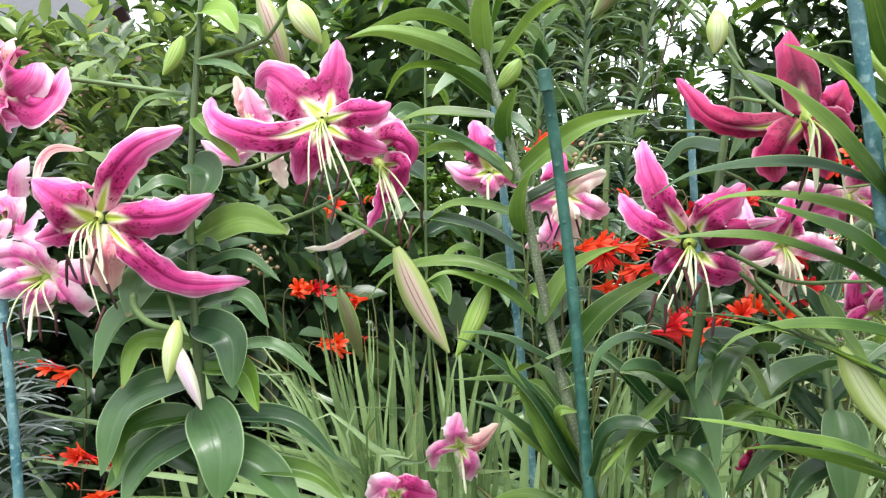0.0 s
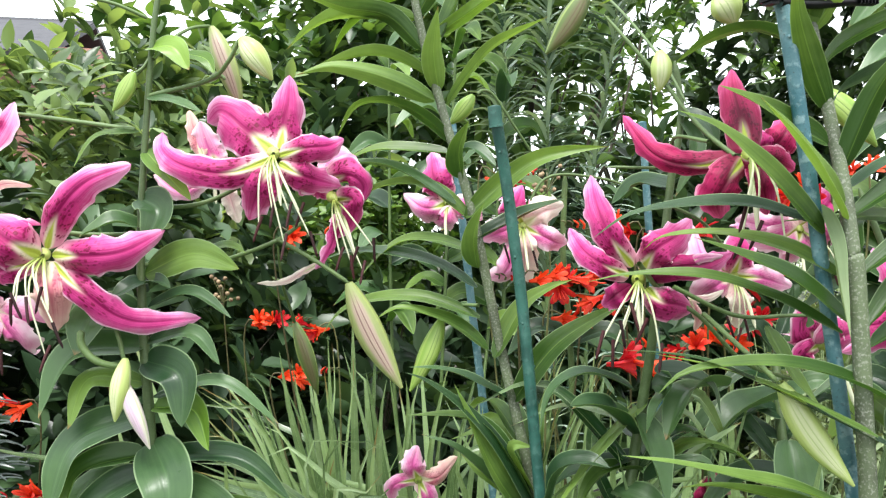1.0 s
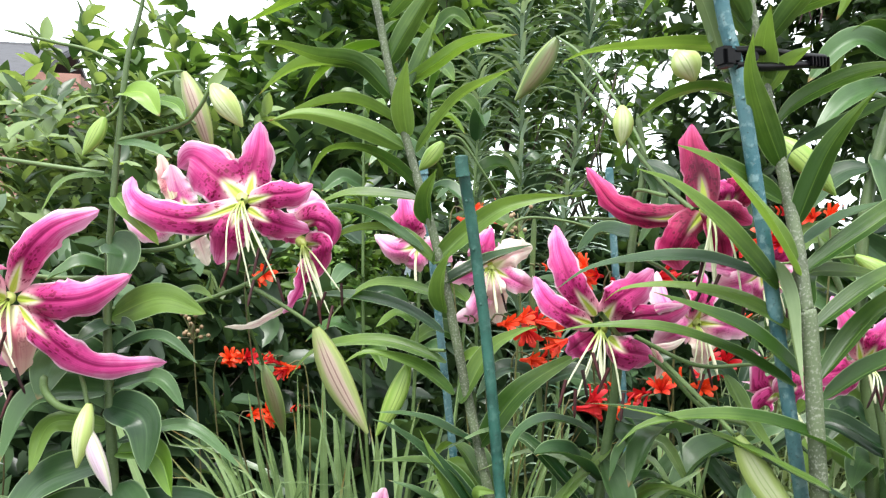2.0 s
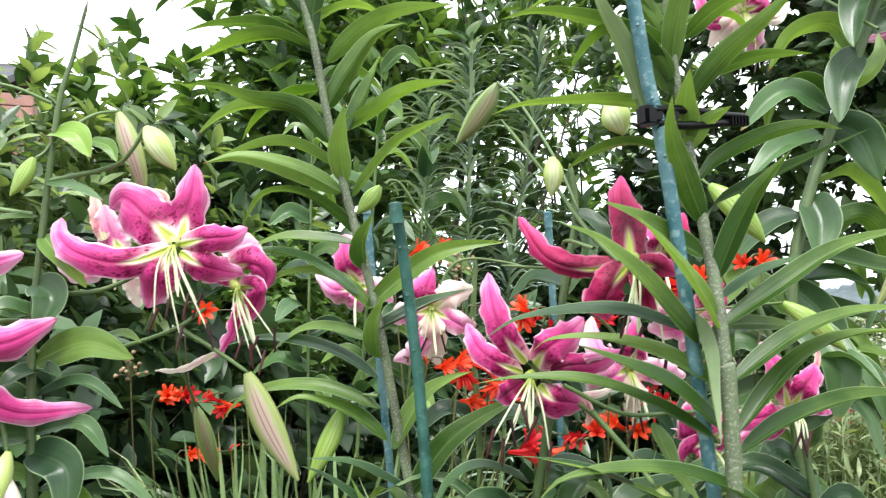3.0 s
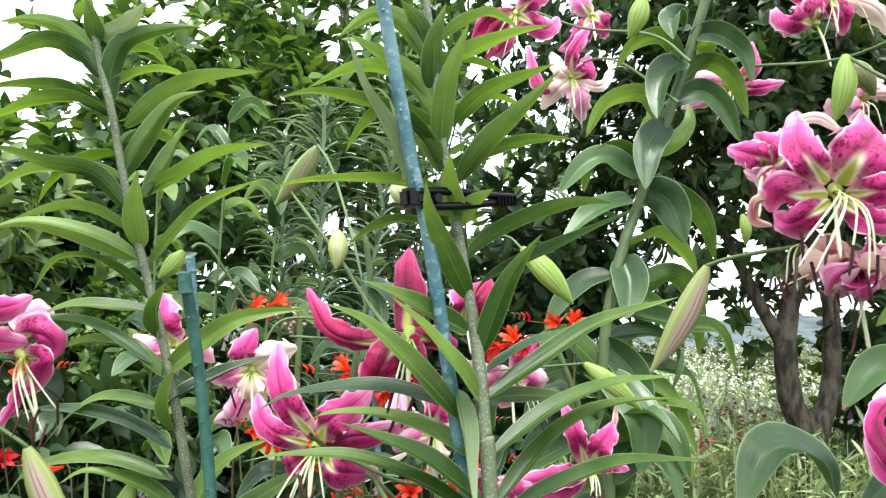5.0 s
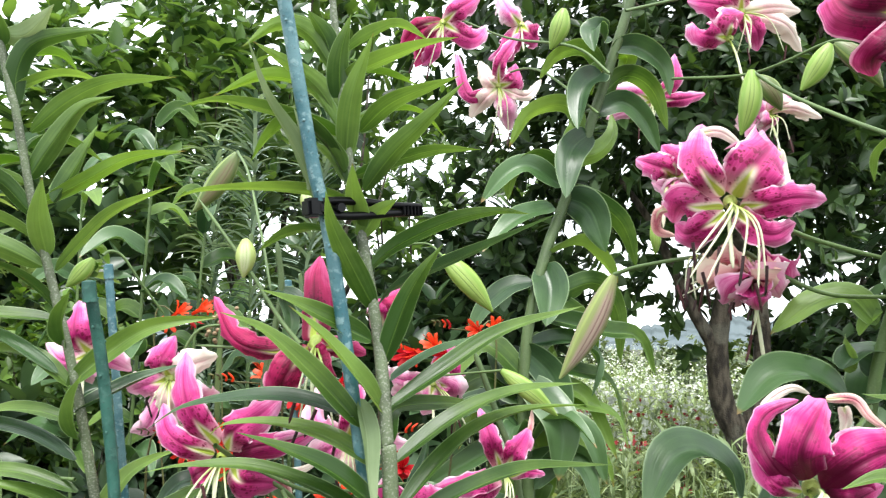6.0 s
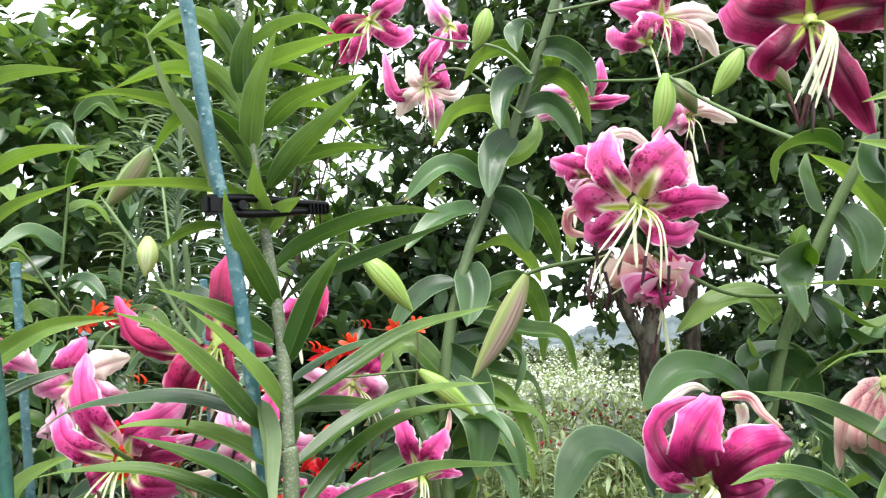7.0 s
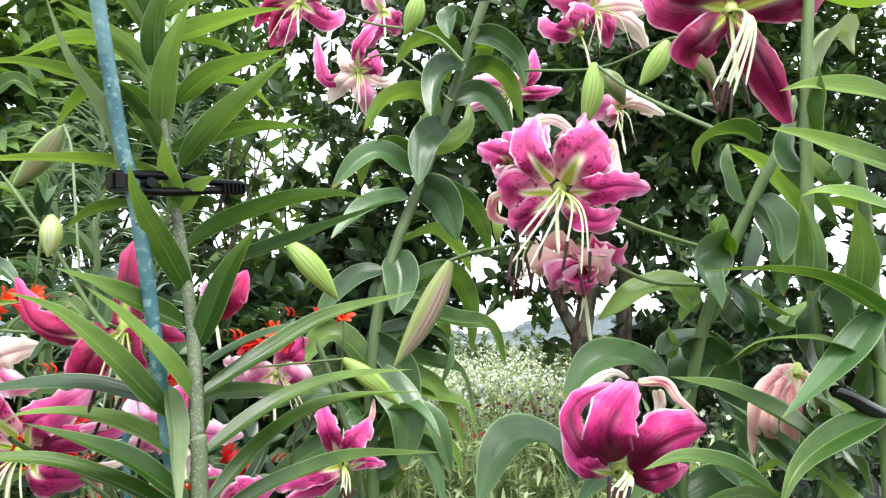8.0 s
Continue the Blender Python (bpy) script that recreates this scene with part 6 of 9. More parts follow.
petal(bloom, M_WINE, ((0.820, 0.425, 1.563), (0.788, 0.430, 1.560), (0.772, 0.450, 1.569), (0.785, 0.480, 1.600)), 0.048, 0.05)
petal(bloom, M_WINE, ((0.821, 0.425, 1.555), (0.788, 0.420, 1.524), (0.783, 0.435, 1.515), (0.825, 0.470, 1.515)), 0.031, 0.05)
petal(bloom, M_WINE, ((0.837, 0.425, 1.560), (0.833, 0.400, 1.514), (0.855, 0.395, 1.480), (0.911, 0.420, 1.457)), 0.030, 0.05)
petal(bloom, M_WINE, ((0.841, 0.425, 1.568), (0.853, 0.395, 1.568), (0.906, 0.390, 1.583), (0.971, 0.410, 1.620)), 0.041, 0.05)
petal(bloom, M_WINE, ((0.829, 0.425, 1.568), (0.820, 0.420, 1.593), (0.865, 0.460, 1.651)), 0.033, 0.05)
petal(bloom, M_WINE, ((0.834, 0.425, 1.560), (0.838, 0.420, 1.534), (0.881, 0.450, 1.534)), 0.022, 0.05)
stamens(bloom, (0.829, 0.425, 1.563), [(0.754, 0.385, 1.455), (0.762, 0.385, 1.462), (0.772, 0.385, 1.455), (0.779, 0.385, 1.451), (0.798, 0.385, 1.466), (0.768, 0.385, 1.456)], 0.0017)
tube("flower_stalk", [(0.835, 0.433, 1.569), (0.913, 0.451, 1.622), (1.004, 0.466, 1.643)], 0.003, 0.0024, M_STEM, lily_right, 8, 6)
bloom = flower(lily_right, (0.708, 0.455, 1.126), (-0.778, -0.615, -0.125), M_MAGENTA)
petal(bloom, M_MAGENTA, ((0.705, 0.455, 1.133), (0.669, 0.425, 1.158), (0.682, 0.425, 1.182), (0.735, 0.460, 1.201)), 0.036, 0.09)
petal(bloom, M_MAGENTA, ((0.693, 0.455, 1.125), (0.657, 0.445, 1.149), (0.662, 0.465, 1.171), (0.707, 0.500, 1.186), (0.775, 0.530, 1.195)), 0.016, 0.09)
petal(bloom, M_PINK, ((0.698, 0.455, 1.123), (0.663, 0.445, 1.132), (0.661, 0.460, 1.144), (0.676, 0.490, 1.166)), 0.017, 0.09)
petal(bloom, M_MAGENTA, ((0.723, 0.455, 1.124), (0.718, 0.420, 1.146), (0.744, 0.415, 1.158), (0.802, 0.440, 1.159)), 0.040, 0.09)
petal(bloom, M_MAGENTA, ((0.723, 0.455, 1.118), (0.723, 0.425, 1.120), (0.778, 0.440, 1.127)), 0.017, 0.09)
petal(bloom, M_CREAM, ((0.728, 0.530, 1.189), (0.760, 0.540, 1.201), (0.780, 0.540, 1.206), (0.800, 0.540, 1.200)), 0.008, 0.04)
petal(bloom, M_WILT, ((0.741, 0.465, 1.201), (0.770, 0.460, 1.200), (0.777, 0.450, 1.185), (0.791, 0.440, 1.172)), 0.008, 0.04)
petal(bloom, M_CREAM, ((0.790, 0.490, 1.191), (0.798, 0.495, 1.178), (0.797, 0.500, 1.164)), 0.010, 0.04)
stamens(bloom, (0.708, 0.455, 1.126), [(0.654, 0.405, 1.111), (0.662, 0.405, 1.107), (0.670, 0.405, 1.110), (0.651, 0.405, 1.118)], 0.0019)
tube("flower_stalk", [(0.710, 0.460, 1.123), (0.765, 0.483, 1.145), (0.859, 0.530, 1.171), (0.923, 0.572, 1.185)], 0.0032, 0.00256, M_STEM, lily_right, 8, 6)
bloom = flower(lily_right, (0.944, 0.450, 1.210), (-0.824, -0.443, -0.352), M_WILT)
petal(bloom, M_WILT, ((0.945, 0.450, 1.214), (0.878, 0.430, 1.197), (0.859, 0.430, 1.173), (0.875, 0.450, 1.129)), 0.016, 0.08)
petal(bloom, M_WILT, ((0.944, 0.450, 1.209), (0.886, 0.425, 1.189), (0.862, 0.420, 1.164), (0.897, 0.440, 1.137)), 0.017, 0.10)
petal(bloom, M_WILT, ((0.948, 0.450, 1.206), (0.902, 0.420, 1.182), (0.893, 0.420, 1.158), (0.930, 0.440, 1.130)), 0.017, 0.08)
petal(bloom, M_WILT, ((0.951, 0.450, 1.212), (0.950, 0.440, 1.200), (0.967, 0.450, 1.183)), 0.010, 0.06)
petal(bloom, M_PALE, ((0.949, 0.455, 1.212), (0.919, 0.450, 1.205), (0.907, 0.460, 1.186)), 0.014, 0.10)
stamens(bloom, (0.944, 0.450, 1.210), [(0.914, 0.400, 1.168), (0.902, 0.400, 1.154), (0.886, 0.400, 1.172)])
leaf(lily_right, ((0.958, 0.496, 1.462), (0.941, 0.509, 1.475), (0.899, 0.522, 1.461), (0.900, 0.536, 1.427)), 0.035, facing=(-0.05, 0.44, 0.90), shape=oval)
leaf(lily_right, ((0.959, 0.519, 1.395), (0.973, 0.544, 1.439), (0.993, 0.569, 1.482)), 0.045, facing=(0.00, 1.00, -0.05), shape=oval)
leaf(lily_right, ((1.062, 0.521, 1.389), (1.021, 0.536, 1.446), (0.973, 0.551, 1.475)), 0.040, facing=(0.73, -0.25, 0.63))
leaf(lily_right, ((0.946, 0.536, 1.341), (0.917, 0.526, 1.359), (0.919, 0.516, 1.381)), 0.045, M_LEAF_LIME, facing=(0.98, -0.16, 0.12), shape=oval)
leaf(lily_right, ((0.940, 0.534, 1.348), (0.865, 0.504, 1.323), (0.865, 0.474, 1.272)), 0.060, M_LEAF_BLUE, facing=(-0.24, -0.96, -0.12), shape=oval)
leaf(lily_right, ((0.925, 0.562, 1.274), (0.903, 0.578, 1.305), (0.871, 0.595, 1.298), (0.820, 0.612, 1.261)), 0.050, facing=(-0.49, -0.39, 0.78), shape=oval)
leaf(lily_right, ((0.928, 0.556, 1.288), (0.919, 0.566, 1.275), (0.913, 0.576, 1.261)), 0.030, M_LEAF_LIME, facing=(-0.80, 0.14, 0.58), shape=oval)
leaf(lily_right, ((0.980, 0.546, 1.313), (1.014, 0.566, 1.353), (1.055, 0.586, 1.390)), 0.045, M_LEAF_BLUE, facing=(0.94, -0.31, -0.14), shape=oval)
leaf(lily_right, ((0.972, 0.520, 1.393), (1.036, 0.540, 1.366), (1.075, 0.560, 1.297)), 0.050, M_LEAF_BLUE, facing=(-0.20, -0.98, 0.10), shape=oval)
leaf(lily_right, ((1.041, 0.546, 1.312), (1.083, 0.576, 1.365), (1.101, 0.606, 1.414)), 0.040, facing=(0.92, -0.35, 0.16), shape=oval)
leaf(lily_right, ((0.955, 0.564, 1.263), (1.004, 0.589, 1.292), (1.063, 0.614, 1.309)), 0.045, facing=(-0.85, 0.15, 0.51), shape=oval)
leaf(lily_right, ((0.994, 0.566, 1.251), (1.001, 0.591, 1.282), (1.016, 0.616, 1.322)), 0.045, facing=(0.02, -0.97, 0.23), shape=oval)
leaf(lily_right, ((1.040, 0.567, 1.245), (1.046, 0.587, 1.279), (1.087, 0.607, 1.325)), 0.050, M_LEAF_BLUE, facing=(0.01, -1.00, -0.01), shape=oval)
leaf(lily_right, ((0.903, 0.572, 1.224), (0.906, 0.587, 1.243), (0.922, 0.602, 1.263)), 0.040, facing=(-0.96, 0.20, -0.17), shape=oval)
leaf(lily_right, ((0.881, 0.572, 1.224), (0.915, 0.579, 1.242), (0.969, 0.586, 1.245), (1.007, 0.592, 1.234)), 0.045, M_LEAF_BLUE, facing=(-0.38, -0.17, 0.91), shape=oval)
leaf(lily_right, ((0.895, 0.578, 1.192), (0.846, 0.588, 1.217), (0.805, 0.598, 1.214), (0.767, 0.608, 1.174)), 0.060, M_LEAF_BLUE, facing=(-0.49, -0.37, 0.79), shape=oval)
leaf(lily_right, ((0.913, 0.579, 1.186), (0.974, 0.609, 1.216), (1.036, 0.639, 1.180)), 0.060, M_LEAF_BLUE, facing=(-0.55, -0.56, 0.62), shape=oval)
leaf(lily_right, ((1.056, 0.568, 1.238), (1.131, 0.583, 1.274), (1.211, 0.598, 1.290)), 0.035, facing=(-0.74, 0.07, 0.67))
leaf(lily_right, ((1.018, 0.571, 1.224), (1.084, 0.581, 1.253), (1.164, 0.591, 1.268)), 0.035, facing=(-0.61, 0.11, 0.79))
leaf(lily_right, ((0.982, 0.574, 1.211), (1.091, 0.604, 1.239), (1.195, 0.634, 1.284)), 0.040, facing=(-0.77, 0.10, 0.63))
leaf(lily_right, ((0.981, 0.520, 1.407), (0.991, 0.500, 1.375), (0.983, 0.490, 1.328)), 0.050, M_LEAF_BLUE, facing=(-0.03, -0.98, 0.17), shape=oval)
leaf(lily_right, ((0.939, 0.600, 1.241), (1.021, 0.620, 1.215), (1.066, 0.630, 1.147)), 0.061, M_LEAF_BLUE, facing=(-0.75, -0.66, 0.02), shape=oval)
leaf(lily_right, ((0.947, 0.560, 1.185), (0.993, 0.570, 1.151), (1.008, 0.580, 1.090)), 0.060, M_LEAF_BLUE, facing=(-0.03, -0.97, 0.25), shape=oval)
leaf(lily_right, ((0.977, 0.560, 1.304), (1.016, 0.570, 1.285), (1.039, 0.580, 1.244)), 0.050, M_LEAF_BLUE, facing=(-0.04, -0.97, 0.25), shape=oval)
leaf(lily_right, ((1.030, 0.560, 1.271), (1.066, 0.560, 1.252), (1.132, 0.560, 1.275)), 0.050, M_LEAF_BLUE, facing=(-0.36, -0.24, 0.90), shape=oval)
leaf(lily_right, ((1.036, 0.580, 1.176), (1.076, 0.580, 1.127), (1.149, 0.580, 1.067)), 0.060, M_LEAF_BLUE, facing=(-0.54, -0.79, 0.30), shape=oval)
leaf(lily_right, ((0.934, 0.560, 1.116), (1.000, 0.570, 1.079), (1.030, 0.580, 1.029)), 0.060, M_LEAF_BLUE, facing=(-0.21, -0.87, 0.45), shape=oval)
leaf(lily_right, ((0.948, 0.520, 1.303), (1.024, 0.520, 1.271), (1.091, 0.530, 1.293)), 0.030, facing=(-0.35, -0.45, 0.82), shape=oval)
leaf(lily_right, ((0.943, 0.800, 1.040), (0.875, 0.780, 1.103), (0.809, 0.770, 1.106), (0.757, 0.760, 1.037)), 0.088, M_LEAF_BLUE, facing=(-0.47, -0.48, 0.75), shape=oval)
bud(lily_right, (0.949, 0.766, 1.634), (0.942, 0.782, 1.543), 0.032, M_BUD_GREEN, 0.05)
bud(lily_right, (1.038, 0.710, 1.667), (1.008, 0.736, 1.603), 0.031, M_BUD_GREEN, 0.05)
bud(lily_right, (1.081, 0.741, 1.686), (1.142, 0.715, 1.620), 0.034, M_BUD_BROWN, 0.05)
bud(lily_right, (1.024, 0.835, 1.657), (1.059, 0.823, 1.605), 0.032, M_BUD_BROWN, 0.05)
bud(lily_right, (0.814, 0.815, 1.412), (0.820, 0.817, 1.370), 0.015, M_BUD_GREEN, 0.05)
tube("flower_stalk", [(0.958, 0.547, 1.485), (0.984, 0.642, 1.536), (0.972, 0.723, 1.590), (0.948, 0.766, 1.633)], 0.003, 0.0024, M_STEM, lily_right, 8, 6)
tube("flower_stalk", [(1.007, 1.013, 1.705), (1.053, 0.874, 1.678), (1.058, 0.732, 1.680), (1.034, 0.656, 1.655), (1.016, 0.549, 1.663)], 0.0025, 0.002, M_STEM, lily_right, 8, 6)
bloom = flower(lily_right, (1.133, 0.982, 1.835), (-0.412, -0.730, -0.545), M_PINK)
petal(bloom, M_PINK, ((1.133, 0.982, 1.835), (1.079, 0.994, 1.786), (1.078, 1.056, 1.820)), 0.036, 0.1)
petal(bloom, M_PINK, ((1.133, 0.982, 1.835), (1.144, 0.956, 1.792), (1.186, 0.999, 1.778)), 0.032, 0.1)
petal(bloom, M_PINK, ((1.133, 0.982, 1.835), (1.084, 0.984, 1.841), (1.073, 1.052, 1.874)), 0.036, 0.1)
petal(bloom, M_CREAM, ((1.133, 0.982, 1.835), (1.171, 0.935, 1.832), (1.246, 0.956, 1.847)), 0.034, 0.1)
petal(bloom, M_CREAM, ((1.133, 0.982, 1.835), (1.182, 0.932, 1.803), (1.252, 0.962, 1.774)), 0.029, 0.1)
petal(bloom, M_PINK, ((1.133, 0.982, 1.835), (1.116, 0.961, 1.871), (1.141, 1.006, 1.927)), 0.036, 0.1)
stamens(bloom, (1.133, 0.982, 1.835), [(1.111, 0.971, 1.749), (1.128, 0.961, 1.749), (1.180, 0.931, 1.750)])
bloom = flower(lily_right, (1.113, 0.907, 1.629), (-0.242, -0.689, -0.684), M_PALE)
petal(bloom, M_PALE, ((1.113, 0.907, 1.629), (1.082, 0.900, 1.619), (1.103, 0.955, 1.609)), 0.038, 0.1)
petal(bloom, M_PALE, ((1.113, 0.907, 1.629), (1.103, 0.890, 1.611), (1.133, 0.939, 1.606)), 0.027, 0.1)
petal(bloom, M_CREAM, ((1.113, 0.907, 1.629), (1.131, 0.872, 1.630), (1.217, 0.892, 1.629)), 0.019, 0.1)
petal(bloom, M_CREAM, ((1.113, 0.907, 1.629), (1.124, 0.875, 1.636), (1.198, 0.902, 1.626)), 0.017, 0.1)
petal(bloom, M_PALE, ((1.113, 0.907, 1.629), (1.114, 0.881, 1.636), (1.174, 0.910, 1.667)), 0.021, 0.1)
stamens(bloom, (1.113, 0.907, 1.629), [(1.108, 0.883, 1.572), (1.126, 0.873, 1.573), (1.096, 0.889, 1.574)])
bloom = flower(lily_right, (1.080, 0.955, 1.770), (-0.197, -0.707, -0.679), M_PINK)
petal(bloom, M_PINK, ((1.080, 0.955, 1.770), (1.028, 0.948, 1.764), (1.043, 1.000, 1.797)), 0.040, 0.1)
petal(bloom, M_PINK, ((1.080, 0.955, 1.770), (1.070, 0.934, 1.783), (1.131, 0.971, 1.827)), 0.040, 0.1)
lily_edge = thing("lily_plant", (0.922, 0.335, 0.000), "lily with long glossy leaves, tied to a stake", "lily plant")
tube("stem", [(0.922, 0.335, 0.000), (0.924, 0.340, 0.600), (0.926, 0.345, 1.094), (0.929, 0.350, 1.193), (0.931, 0.355, 1.297), (0.931, 0.360, 1.372), (0.935, 0.370, 1.428)], 0.0070, 0.0050, M_STEM, lily_edge, 12, 8, 0)
leaf(lily_edge, ((0.960, 0.340, 1.472), (0.907, 0.357, 1.477), (0.872, 0.373, 1.480), (0.851, 0.390, 1.475)), 0.030, facing=(-0.64, -0.61, 0.46))
leaf(lily_edge, ((0.955, 0.340, 1.404), (0.884, 0.350, 1.414), (0.842, 0.360, 1.424), (0.806, 0.370, 1.429)), 0.030, facing=(-0.64, -0.72, 0.27))
leaf(lily_edge, ((0.935, 0.330, 1.360), (0.880, 0.343, 1.371), (0.859, 0.357, 1.375), (0.850, 0.370, 1.371)), 0.030, M_LEAF_LIME, facing=(-0.35, -0.50, 0.79))
leaf(lily_edge, ((0.847, 0.360, 1.285), (0.846, 0.355, 1.326), (0.830, 0.355, 1.368)), 0.030, facing=(0.64, 0.77, 0.09))
leaf(lily_edge, ((0.911, 0.355, 1.285), (0.903, 0.345, 1.328), (0.892, 0.345, 1.365)), 0.030, facing=(0.77, 0.63, 0.11))
leaf(lily_edge, ((0.927, 0.330, 1.259), (0.869, 0.345, 1.289), (0.821, 0.360, 1.299), (0.781, 0.375, 1.301), (0.748, 0.390, 1.299)), 0.030, facing=(0.49, 0.04, 0.87))
leaf(lily_edge, ((0.922, 0.330, 1.204), (0.870, 0.348, 1.237), (0.825, 0.365, 1.243), (0.802, 0.383, 1.238), (0.788, 0.400, 1.222)), 0.030, facing=(-0.25, -0.34, 0.91))
leaf(lily_edge, ((0.914, 0.340, 1.267), (0.857, 0.340, 1.224), (0.810, 0.340, 1.196), (0.776, 0.340, 1.178)), 0.032, M_LEAF_BLUE, facing=(-0.75, -0.45, 0.48))
leaf(lily_edge, ((0.895, 0.330, 1.176), (0.831, 0.330, 1.162), (0.781, 0.330, 1.140), (0.756, 0.330, 1.107)), 0.030, facing=(-0.87, -0.30, 0.39))
leaf(lily_edge, ((0.837, 0.350, 1.155), (0.826, 0.380, 1.172), (0.797, 0.410, 1.194), (0.755, 0.440, 1.207)), 0.030, facing=(-0.04, -0.51, 0.86))
leaf(lily_edge, ((0.794, 0.360, 1.112), (0.752, 0.373, 1.135), (0.715, 0.387, 1.144), (0.683, 0.400, 1.135)), 0.030, facing=(-0.12, -0.30, 0.95))
leaf(lily_edge, ((0.963, 0.360, 1.342), (0.956, 0.365, 1.323), (0.965, 0.370, 1.294)), 0.030, M_LEAF_BLUE, facing=(0.25, 0.95, 0.18))
leaf(lily_edge, ((0.973, 0.360, 1.367), (0.950, 0.390, 1.377), (0.928, 0.420, 1.381)), 0.030, facing=(0.38, 0.05, 0.92))
leaf(lily_edge, ((0.886, 0.400, 1.115), (0.872, 0.430, 1.143), (0.855, 0.460, 1.171)), 0.030, M_LEAF_BLUE, facing=(-0.02, -0.72, 0.70))
leaf(lily_edge, ((0.894, 0.380, 1.118), (0.874, 0.425, 1.154), (0.860, 0.470, 1.182)), 0.026, M_LEAF_BLUE, facing=(0.10, -0.61, 0.79))
leaf(lily_edge, ((0.973, 0.400, 1.142), (0.956, 0.440, 1.182), (0.978, 0.480, 1.227)), 0.030, facing=(-0.05, -0.86, 0.51))
leaf(lily_edge, ((0.989, 0.420, 1.409), (0.981, 0.440, 1.412), (0.975, 0.460, 1.458)), 0.034, facing=(0.77, -0.17, 0.62))
lily_slim = thing("lily_plant", (0.970, 0.420, 0.000), "lily with a smooth pale green stem and narrow leaves", "lily plant")
tube("stem", [(0.970, 0.420, 0.000), (0.962, 0.418, 0.500), (0.934, 0.408, 1.080), (0.908, 0.398, 1.200), (0.890, 0.388, 1.275), (0.882, 0.385, 1.338), (0.882, 0.385, 1.403), (0.884, 0.385, 1.458), (0.888, 0.385, 1.515), (0.897, 0.385, 1.609)], 0.0066, 0.0056, M_STEM, lily_slim, 12, 8, 0)
leaf(lily_slim, ((0.891, 0.385, 1.217), (0.867, 0.375, 1.253), (0.878, 0.370, 1.295)), 0.050, M_LEAF_BLUE, facing=(-0.86, 0.50, 0.05))
leaf(lily_slim, ((0.909, 0.370, 1.192), (0.920, 0.365, 1.223), (0.898, 0.360, 1.264)), 0.050, facing=(0.14, -0.99, -0.03))
leaf(lily_slim, ((0.889, 0.420, 1.409), (0.918, 0.410, 1.383), (0.957, 0.400, 1.350)), 0.050, M_LEAF_BLUE, facing=(0.58, -0.48, 0.66))
leaf(lily_slim, ((0.910, 0.390, 1.498), (0.919, 0.385, 1.526), (0.944, 0.380, 1.554), (0.957, 0.380, 1.528)), 0.050, M_LEAF_PALE, facing=(-0.24, 0.35, 0.90))
leaf(lily_slim, ((1.039, 0.380, 1.606), (0.984, 0.390, 1.588), (0.944, 0.400, 1.590)), 0.050, M_LEAF_LIME, facing=(0.03, -0.15, 0.99))
leaf(lily_slim, ((0.889, 0.390, 1.438), (0.879, 0.380, 1.467), (0.885, 0.370, 1.504)), 0.050, facing=(0.82, -0.56, -0.11))
leaf(lily_slim, ((0.891, 0.390, 1.405), (0.885, 0.400, 1.427), (0.904, 0.410, 1.459)), 0.050, M_LEAF_BLUE, facing=(-0.22, 0.97, -0.07))
leaf(lily_slim, ((0.892, 0.390, 1.264), (0.958, 0.410, 1.301), (1.028, 0.430, 1.324)), 0.050, facing=(-0.19, 0.74, 0.64))
leaf(lily_slim, ((0.886, 0.385, 1.285), (0.922, 0.390, 1.265), (0.938, 0.400, 1.222)), 0.050, M_LEAF_BLUE, facing=(0.17, -0.96, 0.22))
leaf(lily_slim, ((1.020, 0.420, 1.437), (1.004, 0.430, 1.407), (0.977, 0.440, 1.388)), 0.050, M_LEAF_BLUE, facing=(-0.17, 0.71, 0.68))
leaf(lily_slim, ((0.879, 0.385, 1.192), (0.936, 0.400, 1.179), (1.009, 0.420, 1.135)), 0.050, facing=(0.04, -0.77, 0.64))
leaf(lily_slim, ((0.878, 0.385, 1.161), (0.936, 0.390, 1.137), (0.989, 0.400, 1.090)), 0.050, M_LEAF_BLUE, facing=(0.09, -0.78, 0.62))
bud(lily_narrow, (0.067, 1.000, 1.061), (0.028, 1.001, 0.970), 0.025, M_BUD_GREEN, 0.04)
tube("flower_stalk", [(0.108, 0.971, 1.079), (0.085, 0.999, 1.076), (0.067, 1.000, 1.061)], 0.0022, 0.00176, M_STEM, lily_narrow, 8, 6)
bud(lily_l, (-0.122, 1.169, 1.040), (-0.089, 1.163, 0.938), 0.025, M_BUD_BROWN, 0.05)
tube("flower_stalk", [(-0.122, 1.169, 1.040), (-0.127, 1.120, 1.068), (-0.132, 1.051, 1.101), (-0.135, 1.003, 1.151)], 0.0022, 0.00176, M_STEM, lily_l, 8, 6)
lily_low = thing("lily_plant", (0.116, 1.225, 0.000), "low faded pale pink lily among sword leaves", "lily plant")
tube("stem", [(0.116, 1.225, 0.000), (0.102, 1.232, 0.351), (0.088, 1.238, 0.702), (0.083, 1.241, 0.764), (0.071, 1.243, 0.816)], 0.005, 0.004, M_STEM, lily_low, 12, 8, 0)
bloom = flower(lily_low, (0.059, 1.194, 0.805), (-0.097, -0.993, -0.069), M_PALE)
petal(bloom, M_PALE, ((0.059, 1.194, 0.805), (0.049, 1.174, 0.831), (0.061, 1.230, 0.846)), 0.030, 0.1)
petal(bloom, M_WILT, ((0.059, 1.194, 0.805), (0.084, 1.170, 0.813), (0.122, 1.224, 0.829)), 0.022, 0.1)
